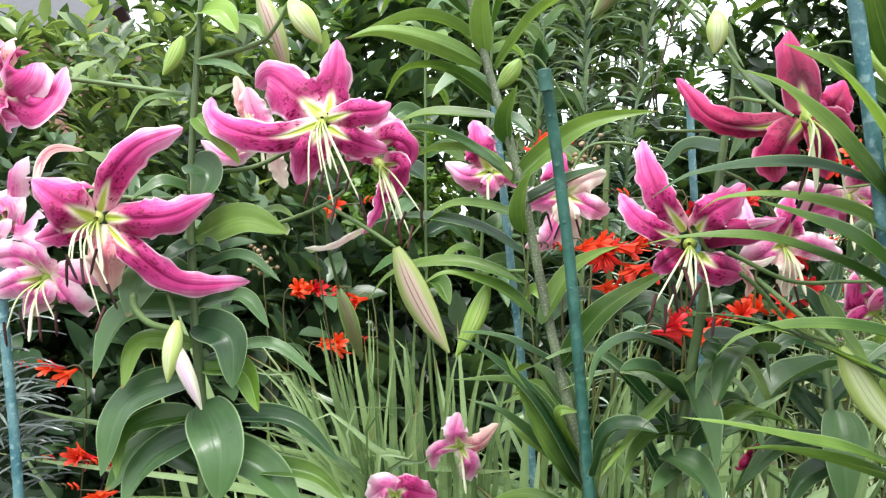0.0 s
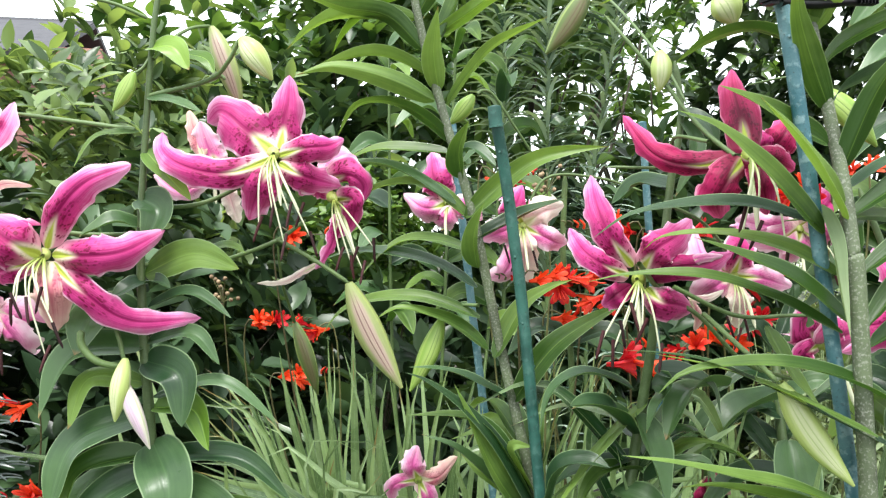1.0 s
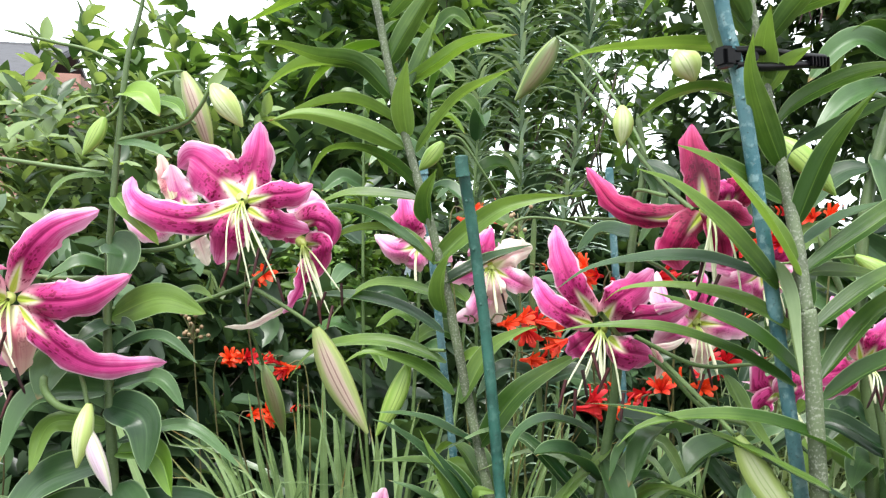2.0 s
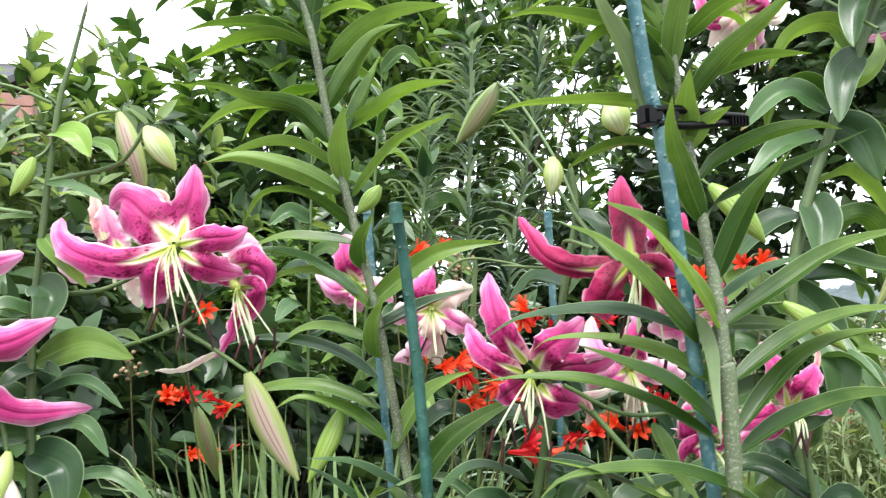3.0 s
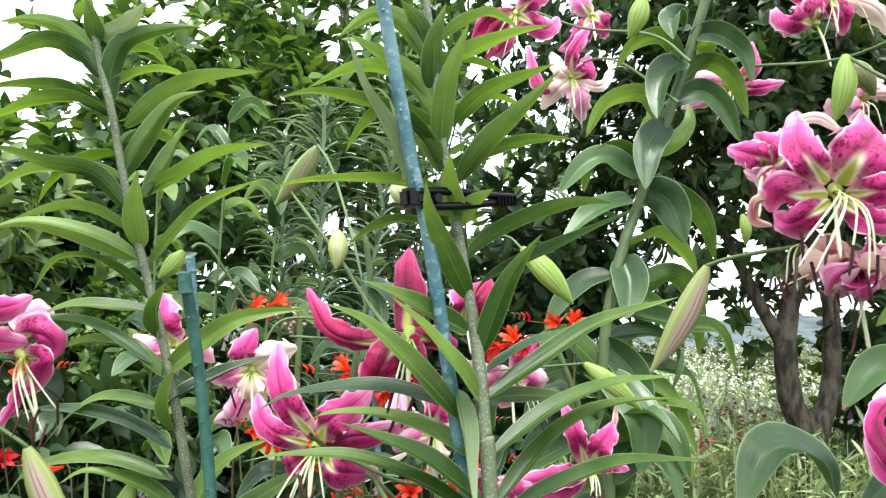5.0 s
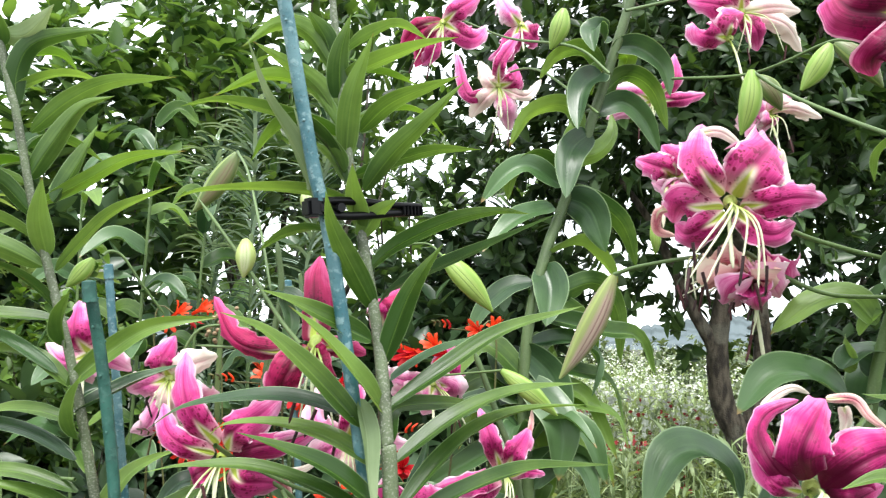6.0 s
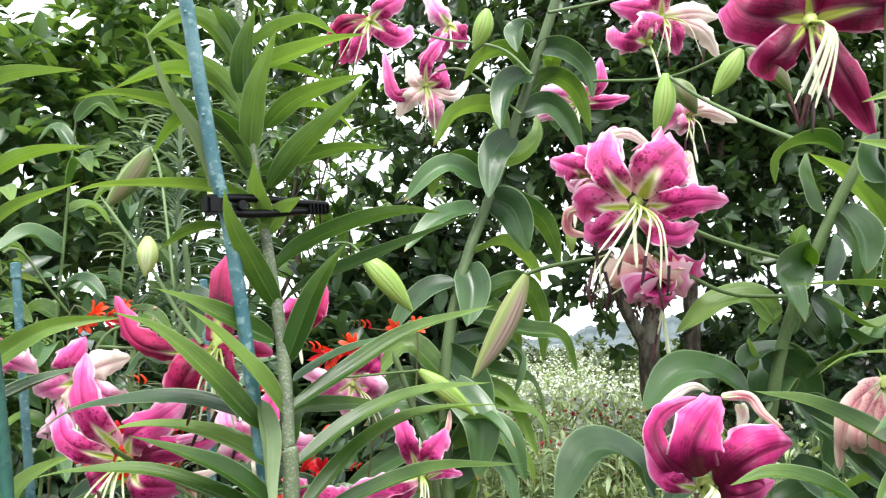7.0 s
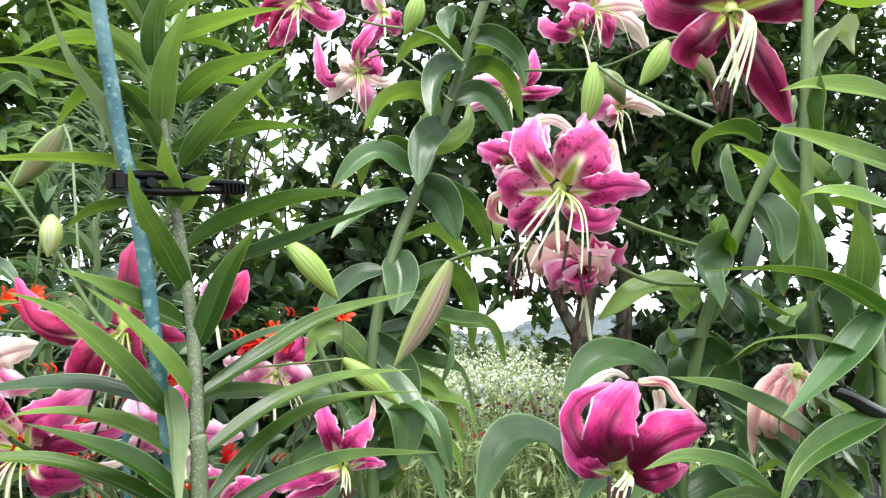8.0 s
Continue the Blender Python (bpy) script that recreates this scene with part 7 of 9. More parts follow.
petal(bloom, M_PALE, ((0.059, 1.194, 0.805), (0.071, 1.170, 0.783), (0.068, 1.226, 0.742)), 0.026, 0.1)
petal(bloom, M_PALE, ((0.059, 1.194, 0.805), (0.021, 1.176, 0.801), (0.022, 1.232, 0.757)), 0.020, 0.1)
bloom = flower(lily_low, (-0.039, 1.152, 0.744), (-0.098, -0.969, 0.226), M_PINK)
petal(bloom, M_PALE, ((-0.039, 1.152, 0.744), (-0.055, 1.132, 0.763), (-0.078, 1.190, 0.727)), 0.036, 0.1)
petal(bloom, M_PINK, ((-0.039, 1.152, 0.744), (-0.024, 1.129, 0.761), (0.025, 1.180, 0.734)), 0.036, 0.1)
# heads of the orange flowers
SEEDS = ((0.327, 1.483, 1.270), (-0.283, 1.615, 1.053))
HEADS = [(-0.197, 1.627, 0.991), (-0.113, 1.619, 0.985), (-0.143, 1.619, 0.890), (-0.655, 1.568, 0.854), (-0.584, 1.506, 0.701), (-0.498, 1.497, 0.695), (0.321, 1.176, 1.077), (0.515, 1.155, 1.003), (0.241, 1.113, 1.102), (-0.527, 1.449, 0.660), (-0.134, 1.526, 1.166), (0.266, 1.233, 1.091), (0.316, 1.228, 1.096), (0.317, 1.276, 1.035), (0.338, 1.072, 0.991), (0.421, 1.114, 1.004), (0.592, 1.199, 1.032), (0.604, 1.103, 1.228), (0.680, 1.109, 1.263), (0.366, 1.221, 1.174), (0.438, 1.180, 1.163), (0.510, 1.088, 1.104), (0.259, 1.568, 1.287)]
SLENDER = [((0.434, 1.901, 1.840), (0.439, 1.920, 1.554), (0.448, 1.943, 1.062)), ((0.632, 1.964, 1.900), (0.627, 1.982, 1.679), (0.580, 2.009, 1.309), (0.575, 2.024, 1.029)), ((0.360, 2.075, 1.775), (0.366, 2.088, 1.503), (0.374, 2.109, 1.051)), ((-0.714, 1.381, 1.122), (-0.702, 1.373, 0.903), (-0.687, 1.365, 0.684)), ((-0.741, 1.575, 0.816), (-0.732, 1.571, 0.721), (-0.726, 1.568, 0.616))]
fill(lily_narrow, [(0.268, 0.907, 0.000), (0.227, 0.928, 0.400), (0.186, 0.950, 0.801), (0.168, 0.960, 0.888), (0.135, 0.978, 1.037), (0.101, 0.981, 1.191), (0.067, 0.993, 1.310), (0.039, 0.991, 1.407), (0.017, 0.987, 1.504), (-0.002, 0.985, 1.574), (-0.019, 0.982, 1.650), (-0.033, 0.976, 1.741)], 0.4, 1.0, 14, 0.15, 0.022, 101, None, lance, 1.0)
fill(lily_near, [(0.439, 0.631, 0.000), (0.419, 0.649, 0.540), (0.398, 0.667, 1.080), (0.393, 0.672, 1.149), (0.391, 0.682, 1.207), (0.386, 0.693, 1.263), (0.372, 0.699, 1.342), (0.354, 0.700, 1.433), (0.344, 0.700, 1.503), (0.331, 0.703, 1.610), (0.319, 0.704, 1.732)], 0.4, 1.0, 6, 0.15, 0.027, 112, None, lance, 0.8)
fill(lily_tall, [(0.786, 1.054, 0.000), (0.782, 1.077, 0.492), (0.778, 1.101, 0.984), (0.775, 1.116, 1.145), (0.789, 1.126, 1.274), (0.826, 1.135, 1.401), (0.871, 1.141, 1.505), (0.924, 1.123, 1.674), (0.976, 1.091, 1.866), (1.010, 1.064, 2.016)], 0.5, 1.1, 16, 0.14, 0.045, 103, M_LEAF_BLUE, oval, 0.3, 0.3)
fill(lily_tall, [(0.786, 1.054, 0.000), (0.782, 1.077, 0.492), (0.778, 1.101, 0.984), (0.775, 1.116, 1.145), (0.789, 1.126, 1.274), (0.826, 1.135, 1.401), (0.871, 1.141, 1.505), (0.924, 1.123, 1.674), (0.976, 1.091, 1.866), (1.010, 1.064, 2.016)], 0.7, 1.25, 14, 0.16, 0.05, 113, M_LEAF, oval, 0.9, 0.35)
fill(lily_right, [(0.883, 0.634, 0.000), (0.903, 0.611, 0.531), (0.923, 0.589, 1.061), (0.932, 0.578, 1.191), (0.941, 0.563, 1.269), (0.950, 0.536, 1.340), (0.973, 0.514, 1.411), (0.992, 0.496, 1.463), (1.002, 0.483, 1.521)], 0.4, 1.08, 18, 0.14, 0.045, 104, M_LEAF_BLUE, oval, 0.4, 0.3)
fill(lily_edge, [(0.922, 0.335, 0.000), (0.924, 0.340, 0.600), (0.926, 0.345, 1.094), (0.929, 0.350, 1.193)], 0.4, 1.05, 12, 0.2, 0.036, 105, None, lance, 0.7)
fill(lily_slim, [(0.970, 0.420, 0.000), (0.962, 0.418, 0.500), (0.934, 0.408, 1.080), (0.908, 0.398, 1.200)], 0.4, 1.0, 8, 0.18, 0.034, 115, M_LEAF_BLUE, lance, 0.7)
fill(lily_l, [(-0.254, 0.972, 0.000), (-0.264, 0.979, 0.402), (-0.274, 0.986, 0.804), (-0.279, 0.990, 0.926), (-0.287, 0.994, 1.021), (-0.293, 0.997, 1.129), (-0.292, 1.000, 1.230), (-0.280, 0.997, 1.411), (-0.268, 1.001, 1.475), (-0.254, 0.996, 1.543)], 0.3, 0.85, 8, 0.15, 0.045, 106, M_LEAF_BLUE, oval, 0.5, 0.3)
fill(lily_c, [(0.209, 0.896, 0.000), (0.238, 0.899, 0.408), (0.268, 0.902, 0.816), (0.280, 0.904, 0.901), (0.292, 0.905, 0.979), (0.297, 0.896, 1.033), (0.302, 0.879, 1.136), (0.312, 0.880, 1.225), (0.324, 0.881, 1.301), (0.317, 0.884, 1.364)], 0.3, 0.95, 12, 0.18, 0.022, 107, M_SWORD, lance, 0.9, 0.25)
fill(lily_k, [(0.822, 0.895, 0.000), (0.764, 0.942, 0.505), (0.706, 0.988, 1.010), (0.677, 1.011, 1.137), (0.645, 1.028, 1.235)], 0.3, 0.95, 12, 0.15, 0.034, 108, M_LEAF_BLUE, oval, 0.5, 0.3)
# the dark-leaved lily low in the bed
lily_dark = thing("lily_plant", (0.525, 0.925, 0.000), "dark broad-leaved lily with a faded flower, low in the bed", "lily plant")
tube("stem", [(0.525, 0.925, 0.000), (0.536, 0.974, 0.384), (0.546, 1.024, 0.767), (0.551, 1.046, 0.853), (0.555, 1.069, 0.934), (0.566, 1.100, 1.010)], 0.009, 0.006, M_STEM_OLIVE, lily_dark, 12, 8, 0)
broad(lily_dark, ((0.556, 1.064, 0.919), (0.494, 1.051, 0.938), (0.444, 1.045, 0.893)), 0.038)
broad(lily_dark, ((0.550, 1.044, 0.846), (0.470, 1.032, 0.843), (0.413, 1.026, 0.792)), 0.035)
broad(lily_dark, ((0.559, 1.071, 0.942), (0.597, 1.048, 0.969), (0.645, 1.033, 0.956)), 0.035)
broad(lily_dark, ((0.561, 1.080, 0.964), (0.501, 1.066, 0.982), (0.458, 1.060, 0.952)), 0.030)
broad(lily_dark, ((0.550, 1.036, 0.817), (0.497, 1.021, 0.800), (0.470, 1.012, 0.765)), 0.036)
broad(lily_dark, ((0.564, 1.088, 0.979), (0.584, 1.068, 1.029), (0.624, 1.053, 1.015)), 0.030)
broad(lily_dark, ((0.569, 1.097, 1.002), (0.525, 1.082, 1.043), (0.489, 1.075, 1.028)), 0.036)
broad(lily_dark, ((0.568, 1.100, 1.010), (0.603, 1.128, 1.056), (0.617, 1.138, 1.098)), 0.023)
leaf(lily_dark, ((0.305, 0.920, 0.894), (0.360, 0.930, 0.918), (0.419, 0.940, 0.905), (0.461, 0.950, 0.868)), 0.030, facing=(-0.12, -0.28, 0.95))
leaf(lily_dark, ((0.538, 1.060, 0.930), (0.485, 1.047, 0.918), (0.448, 1.033, 0.891), (0.427, 1.020, 0.834)), 0.045, M_LEAF_BLUE, facing=(-0.80, -0.19, 0.57))
leaf(lily_dark, ((0.540, 1.020, 0.953), (0.460, 0.990, 0.939), (0.419, 0.980, 0.902), (0.404, 0.970, 0.868)), 0.060, M_LEAF_BLUE, facing=(-0.72, -0.34, 0.61), shape=oval)
leaf(lily_dark, ((0.534, 1.010, 0.896), (0.528, 0.980, 0.845), (0.531, 0.970, 0.775)), 0.070, M_LEAF_BLUE, facing=(-0.07, -0.95, 0.29), shape=oval)
leaf(lily_dark, ((0.347, 0.970, 0.907), (0.408, 0.960, 0.902), (0.440, 0.950, 0.891), (0.454, 0.940, 0.871)), 0.030, facing=(0.05, -0.38, 0.92))
bloom = flower(lily_dark, (0.443, 1.056, 0.821), (-0.095, -0.982, -0.166), M_CRIMSON)
petal(bloom, M_WILT, ((0.443, 1.056, 0.821), (0.448, 1.034, 0.829), (0.494, 1.086, 0.802)), 0.020, 0.1)
petal(bloom, M_CRIMSON, ((0.443, 1.056, 0.821), (0.429, 1.035, 0.816), (0.446, 1.090, 0.793)), 0.020, 0.1)
petal(bloom, M_CRIMSON, ((0.443, 1.056, 0.821), (0.440, 1.035, 0.835), (0.486, 1.087, 0.819)), 0.017, 0.1)
fill(lily_dark, [(0.525, 0.925, 0.000), (0.536, 0.974, 0.384), (0.546, 1.024, 0.767), (0.551, 1.046, 0.853), (0.555, 1.069, 0.934), (0.566, 1.100, 1.010)], 0.3, 0.9, 6, 0.15, 0.03, 110, M_LEAF_BLUE, oval, 0.3, 0.3)
TRUNK = [(2.599, 2.625, 0.574), (2.567, 2.604, 0.853), (2.485, 2.611, 1.019), (2.452, 2.596, 1.242), (2.471, 2.567, 1.466), (2.509, 2.536, 1.646), (2.592, 2.528, 1.972), (2.645, 2.523, 2.353)]
TRUNK_TWO = [(2.576, 2.608, 0.797), (2.622, 2.601, 0.930), (2.678, 2.601, 1.065), (2.697, 2.602, 1.293), (2.692, 2.599, 1.523), (2.768, 2.595, 1.833), (2.881, 2.574, 2.201)]
LIMB = [(2.461, 2.603, 1.153), (2.430, 2.601, 1.260), (2.345, 2.612, 1.396), (2.269, 2.637, 1.564), (2.187, 2.672, 1.758), (2.077, 2.737, 1.948)]
LIMB_TWO = [(2.475, 2.564, 1.478), (2.362, 2.530, 1.615), (2.231, 2.494, 1.824), (2.177, 2.485, 2.061)]


# ---- clips ----
def box(bm, m, size, bevel=0.0):
    made = bmesh.ops.create_cube(bm, size=1.0, matrix=m @ Matrix.Diagonal((*size, 1)))
    if bevel:
        edges = list({e for vert in made["verts"] for e in vert.link_edges})
        bmesh.ops.bevel(bm, geom=edges, offset=bevel, segments=2, affect="EDGES")


def plant_clip(a, b, height, label):
    """A black spring clip: two toothed handles that meet at a hinge round the stake."""
    a, b = Vector(a), Vector(b)
    ob = thing("plant_clip", a, label, "plant clip")
    x = (b - a).normalized()
    y = UP.cross(x).normalized()
    z = x.cross(y)
    turn = Matrix((x, y, z)).transposed().to_4x4()
    length = (b - a).length

    def at(dx, dy, dz, spin=0):
        return turn @ Matrix.Translation((dx, dy, dz)) @ Matrix.Rotation(radians(spin), 4, "Y")

    bm = bmesh.new()
    box(bm, at(0.0, 0, 0), (0.015, 0.017, height * 1.0), 0.003)
    box(bm, at(length * 0.08, 0, 0), (length * 0.10, 0.012, height * 0.7), 0.003)
    part("jaw", bm, M_CLIP, ob, a)
    for k in (1, -1):
        bow = [at(length * f, 0, k * height * h) @ Vector() for f, h in ((0.08, 0.34), (0.30, 0.40), (0.52, 0.33), (0.72, 0.22), (0.86, 0.20), (1.0, 0.19))]
        line = spline([a + q for q in bow], 8)
        v = np.linspace(0, 1, len(line))
        radii = height * (0.24 - 0.06 * v) * np.clip((1.0 - v) * 14 + 0.5, 0, 1)
        part("handle", grid_mesh("handle", tube_points(line - line[0], radii, 14), closed=True), M_CLIP, ob, line[0])
    bm = bmesh.new()
    for i in range(6):
        box(bm, at(length * (0.80 + 0.034 * i), -0.003, -height * 0.08), (length * 0.016, 0.007, height * 0.52), 0.0006)
    part("teeth", bm, M_CLIP, ob, a)
    bm = bmesh.new()
    bmesh.ops.create_cone(bm, cap_ends=True, segments=16, radius1=height * 0.24, radius2=height * 0.24, depth=0.016, matrix=at(length * 0.22, 0, 0) @ Matrix.Rotation(radians(90), 4, "X"))
    part("hinge", bm, M_CLIP, ob, a)
    return ob


plant_clip(CLIP_A, CLIP_B, 0.019, "black plastic spring clip holding a stem to a stake")

def plant_tie(points, label):
    """A glossy black cord clip round a stem: a smooth tapered finger with a small ridged catch near its end."""
    a = Vector(points[0])
    ob = thing("plant_tie", a, label, "plant tie")
    line = spline(points, 12)
    v = np.linspace(0, 1, len(line))
    radii = 0.0070 * np.clip(v * 9 + 0.25, 0, 1) ** 0.5 * (0.80 + 0.25 * v)
    part("strap", grid_mesh("strap", tube_points(line - line[0], radii, 18), closed=True), M_BLACK, ob, line[0])
    for k in (11, 13, 15):
        p = Vector(line[k]) + UP * 0.0058
        d = Vector(line[k + 1] - line[k]).normalized()
        tube("catch", (p - d * 0.0022, p + UP * 0.0009, p + d * 0.0022), 0.0021, 0.0019, M_BLACK, ob, 10, 4)


plant_tie([(0.848, 0.345, 1.200), (0.862, 0.338, 1.194), (0.884, 0.335, 1.184), (0.928, 0.335, 1.169)], "shiny black plastic tie round a lily stem")

# ---- orange montbretia ----
def floret_mesh(seed):
    """A small funnel of six narrow petals that opens along +x."""
    rng = random.Random(seed)
    bm_pts, faces = [np.zeros(3)], []
    for k in range(6):
        a = k * math.pi / 3 + rng.uniform(-0.15, 0.15)
        out = np.array([0, math.cos(a), math.sin(a)])
        across = np.array([0, -math.sin(a), math.cos(a)])
        flare = rng.uniform(0.75, 1.15)
        start = len(bm_pts)
        for s, w in ((0.0, 0.35), (0.35, 0.5), (0.6, 1.0), (0.85, 0.8), (1.0, 0.12)):
            along = np.array([1, 0, 0]) * (0.030 * min(1, s * 1.35) + 0.004 * s) + out * (0.002 + 0.023 * flare * max(0, s - 0.25) ** 1.2)
            for side in (-1, 0, 1):
                bm_pts.append(along + across * side * 0.0042 * w + out * (-0.0008 if side == 0 else 0))
        faces += [(0, start + 1, start), (0, start + 2, start + 1)]
        for r in range(4):
            for c in range(2):
                i = start + r * 3 + c
                faces.append((i, i + 1, i + 4, i + 3))
    for k in range(3):
        start = len(bm_pts)
        y = (k - 1) * 0.003
        for s in range(4):
            for q in range(3):
                bm_pts.append(np.array([0.012 + 0.012 * s, y * s * 0.6 + 0.0006 * math.cos(q * 2.1), 0.0006 * math.sin(q * 2.1) + 0.001 * s]))
        faces += [(0, start + 1, start), (0, start + 2, start + 1)]
        for s in range(3):
            for q in range(3):
                i, j = start + s * 3 + q, start + s * 3 + (q + 1) % 3
                faces.append((i, j, j + 3, i + 3))
    me = bpy.data.meshes.new("floret")
    me.from_pydata([tuple(p) for p in bm_pts], [], faces)
    me.polygons.foreach_set("use_smooth", [True] * len(me.polygons))
    me.materials.append(M_ORANGE)
    return me


FLORETS = [floret_mesh(s) for s in range(4)]
M_CALYX = plain_material("montbretia_stalk", (0.05, 0.04, 0.015), (0.12, 0.13, 0.04), 90.0, 0.5)


def montbretia(head, rng):
    h = Vector(head)
    foot = Vector((h.x + rng.uniform(-0.12, 0.12), h.y + rng.uniform(0.0, 0.15), 0))
    ob = thing("montbretia", foot, "orange-red montbretia flower head on a thin dark stalk", "montbretia", "montbretia flowers")
    run = Vector((rng.choice((-1, 1)), rng.uniform(-0.4, 0.1), 0.12)).normalized()
    knee = h - run * 0.05 + Vector((0, 0, -0.02))
    tube("stalk", (foot, foot.lerp(knee, 0.55) + Vector((0.02, 0, 0.03)), knee, h, h + run * 0.05), 0.0022, 0.0010, M_CALYX, ob, 7, 6)
    for i in range(rng.randint(2, 4)):
        p = h + run * (0.018 * i - 0.035) + Vector((0, 0, 0.004))
        d = (run * rng.uniform(0.2, 0.9) + Vector((rng.uniform(-0.5, 0.5), rng.uniform(-0.9, -0.2), rng.uniform(-0.5, 0.5)))).normalized()
        fl = part("floret", FLORETS[rng.randrange(4)], M_ORANGE, ob, p)
        fl.rotation_mode = "QUATERNION"
        fl.rotation_quaternion = d.to_track_quat("X", "Z")
        s = rng.uniform(0.9, 1.25)
        fl.scale = (s, s, s)
    for i in range(4):
        p = h + run * (0.05 + 0.010 * i)
        tube("flower_bud", (p, p + Vector((0, -0.003, 0.006)), p + run * 0.008 + Vector((0, -0.004, 0.013 - 0.002 * i))), 0.0022 - 0.0003 * i, 0.0016, M_ORANGE if i < 2 else M_CALYX, ob, 6, 3)


rng = random.Random(11)
for head in HEADS:
    montbretia(head, rng)


def sword_clump(centre, spread, count, tall, lean, seed, label):
    """A fan of long upright sword leaves."""
    rng = random.Random(seed)
    c = Vector(centre)
    ob = thing("sword_leaf_clump", c, label, "montbretia leaves", "sword leaves")
    for i in range(count):
        base = c + Vector((rng.uniform(-1, 1) * spread[0], rng.uniform(-1, 1) * spread[1], 0))
        h = tall * rng.uniform(0.72, 1.08)
        way = Vector((rng.gauss(lean, 0.28), rng.gauss(-0.05, 0.2), 0)) * h
        arch = rng.random() < 0.7
        tip = base + way * (1.5 if arch else 0.8) + UP * h * (0.78 if arch else 1.0)
        mid = base + way * 0.42 + UP * h * (0.60 if arch else 0.52)
        me = blade("leaf", (base, mid, tip), rng.uniform(0.012, 0.025), (rng.uniform(-0.9, 0.9), -1, 0.25), sword, 4, 12, rng.uniform(-0.1, 0.1), 0.0, 1.0, rng=rng)
        part("leaf", me, M_SWORD, ob, base)


def long_leaf(clump, points, width):
    """One long sword leaf, rooted in the soil below its lowest given point."""
    p = [Vector(q) for q in points]
    foot = p[0].lerp(clump.location, 0.5)
    foot.z = 0.0
    facing = (dice.uniform(-0.7, 0.7), -1, dice.uniform(0.1, 0.5))
    for shift in (0.0, 1.0):
        d = Vector((dice.uniform(-0.05, 0.05), dice.uniform(0.0, 0.10), 0)) * shift
        q = [foot + d * 0.3, *[v + d * (1 + 0.25 * k) + UP * dice.uniform(-0.04, 0.02) * shift for k, v in enumerate(p)]]
        me = blade("leaf", q, width * 1.05, facing, sword, 6, 22, dice.uniform(-0.1, 0.1), 0.0, 1.0, keel=dice.uniform(0.1, 0.3), turn=0.3)
        part("leaf", me, M_SWORD, clump, q[0])


def seed_head(head, seed):
    """A branching stalk with a loose bunch of small tan capsules."""
    rng = random.Random(seed)
    h = Vector(head)
    foot = Vector((h.x + 0.04, h.y + 0.05, 0))
    ob = thing("seed_head", foot, "dry tan seed capsules on a thin branching stalk", "seed head")
    tube("stalk", (foot, foot.lerp(h, 0.6) + Vector((0.01, 0, 0)), h + Vector((0, 0, -0.02)), h), 0.002, 0.001, M_CALYX, ob, 7, 6)
    me = bpy.data.meshes.new("capsule")
    bm = bmesh.new()
    bmesh.ops.create_icosphere(bm, subdivisions=2, radius=0.0042)
    for vert in bm.verts:
        vert.co *= 1 + 0.12 * math.sin(3 * math.atan2(vert.co.y, vert.co.x))
    bm.to_mesh(me)
    bm.free()
    me.polygons.foreach_set("use_smooth", [True] * len(me.polygons))
    for i in range(14):
        p = h + Vector((rng.uniform(-0.028, 0.028), rng.uniform(-0.015, 0.015), rng.uniform(-0.03, 0.035)))
        tube("twig", (h + Vector((0, 0, -0.015)), h.lerp(p, 0.6) + Vector((0, 0, -0.003)), p), 0.0008, 0.0006, M_CALYX, ob, 5, 3)
        part("capsule", me, M_SEED, ob, p)


M_SEED = plain_material("tan_capsule", (0.16, 0.10, 0.05), (0.36, 0.26, 0.15), 220.0, 0.6, 0.4)
seed_head(SEEDS[0], 71)
seed_head(SEEDS[1], 72)

sword_clump((0.02, 1.62, 0), (0.16, 0.12), 45, 0.98, -0.05, 3, "upright pale green sword leaves of montbretia")
sword_clump((0.28, 1.45, 0), (0.14, 0.12), 55, 0.90, 0.05, 4, "crowded green sword leaves in the bed")
sword_clump((-0.20, 1.50, 0), (0.10, 0.10), 26, 0.84, 0.12, 5, "arching sword leaves beside the broad lily")
sword_clump((0.55, 1.35, 0), (0.18, 0.12), 62, 0.92, 0.0, 6, "sword leaves behind the pink lilies")
sword_clump((0.30, 1.08, 0), (0.12, 0.05), 52, 0.96, 0.10, 9, "pale sword leaves round the lily stem")
sword_clump((0.08, 1.06, 0), (0.07, 0.05), 27, 0.88, 0.02, 10, "fresh yellow-green sword leaves beside the stake")
sword_clump((0.42, 1.02, 0), (0.13, 0.06), 44, 0.92, 0.02, 12, "narrow arching leaves between the lily stems")
sword_clump((0.85, 1.55, 0), (0.18, 0.15), 34, 0.80, 0.0, 8, "sword leaves at the edge of the bed")
clump = thing("sword_leaf_clump", (-0.09, 1.33, 0.0), "long sword leaves arching over beside the broad lily", "montbretia leaves", "sword leaves")
long_leaf(clump, ((-0.085, 1.340, 0.631), (-0.122, 1.335, 0.718), (-0.187, 1.330, 0.860), (-0.249, 1.325, 0.907), (-0.284, 1.320, 0.928)), 0.013)
long_leaf(clump, ((-0.094, 1.360, 0.624), (-0.142, 1.355, 0.740), (-0.179, 1.350, 0.874), (-0.225, 1.345, 0.922), (-0.269, 1.340, 0.926)), 0.009)
long_leaf(clump, ((-0.107, 1.300, 0.647), (-0.156, 1.295, 0.741), (-0.218, 1.290, 0.833), (-0.252, 1.285, 0.870), (-0.273, 1.280, 0.898)), 0.014)
long_leaf(clump, ((-0.104, 1.380, 0.616), (-0.152, 1.375, 0.725), (-0.199, 1.370, 0.823), (-0.245, 1.365, 0.881), (-0.288, 1.360, 0.912)), 0.011)
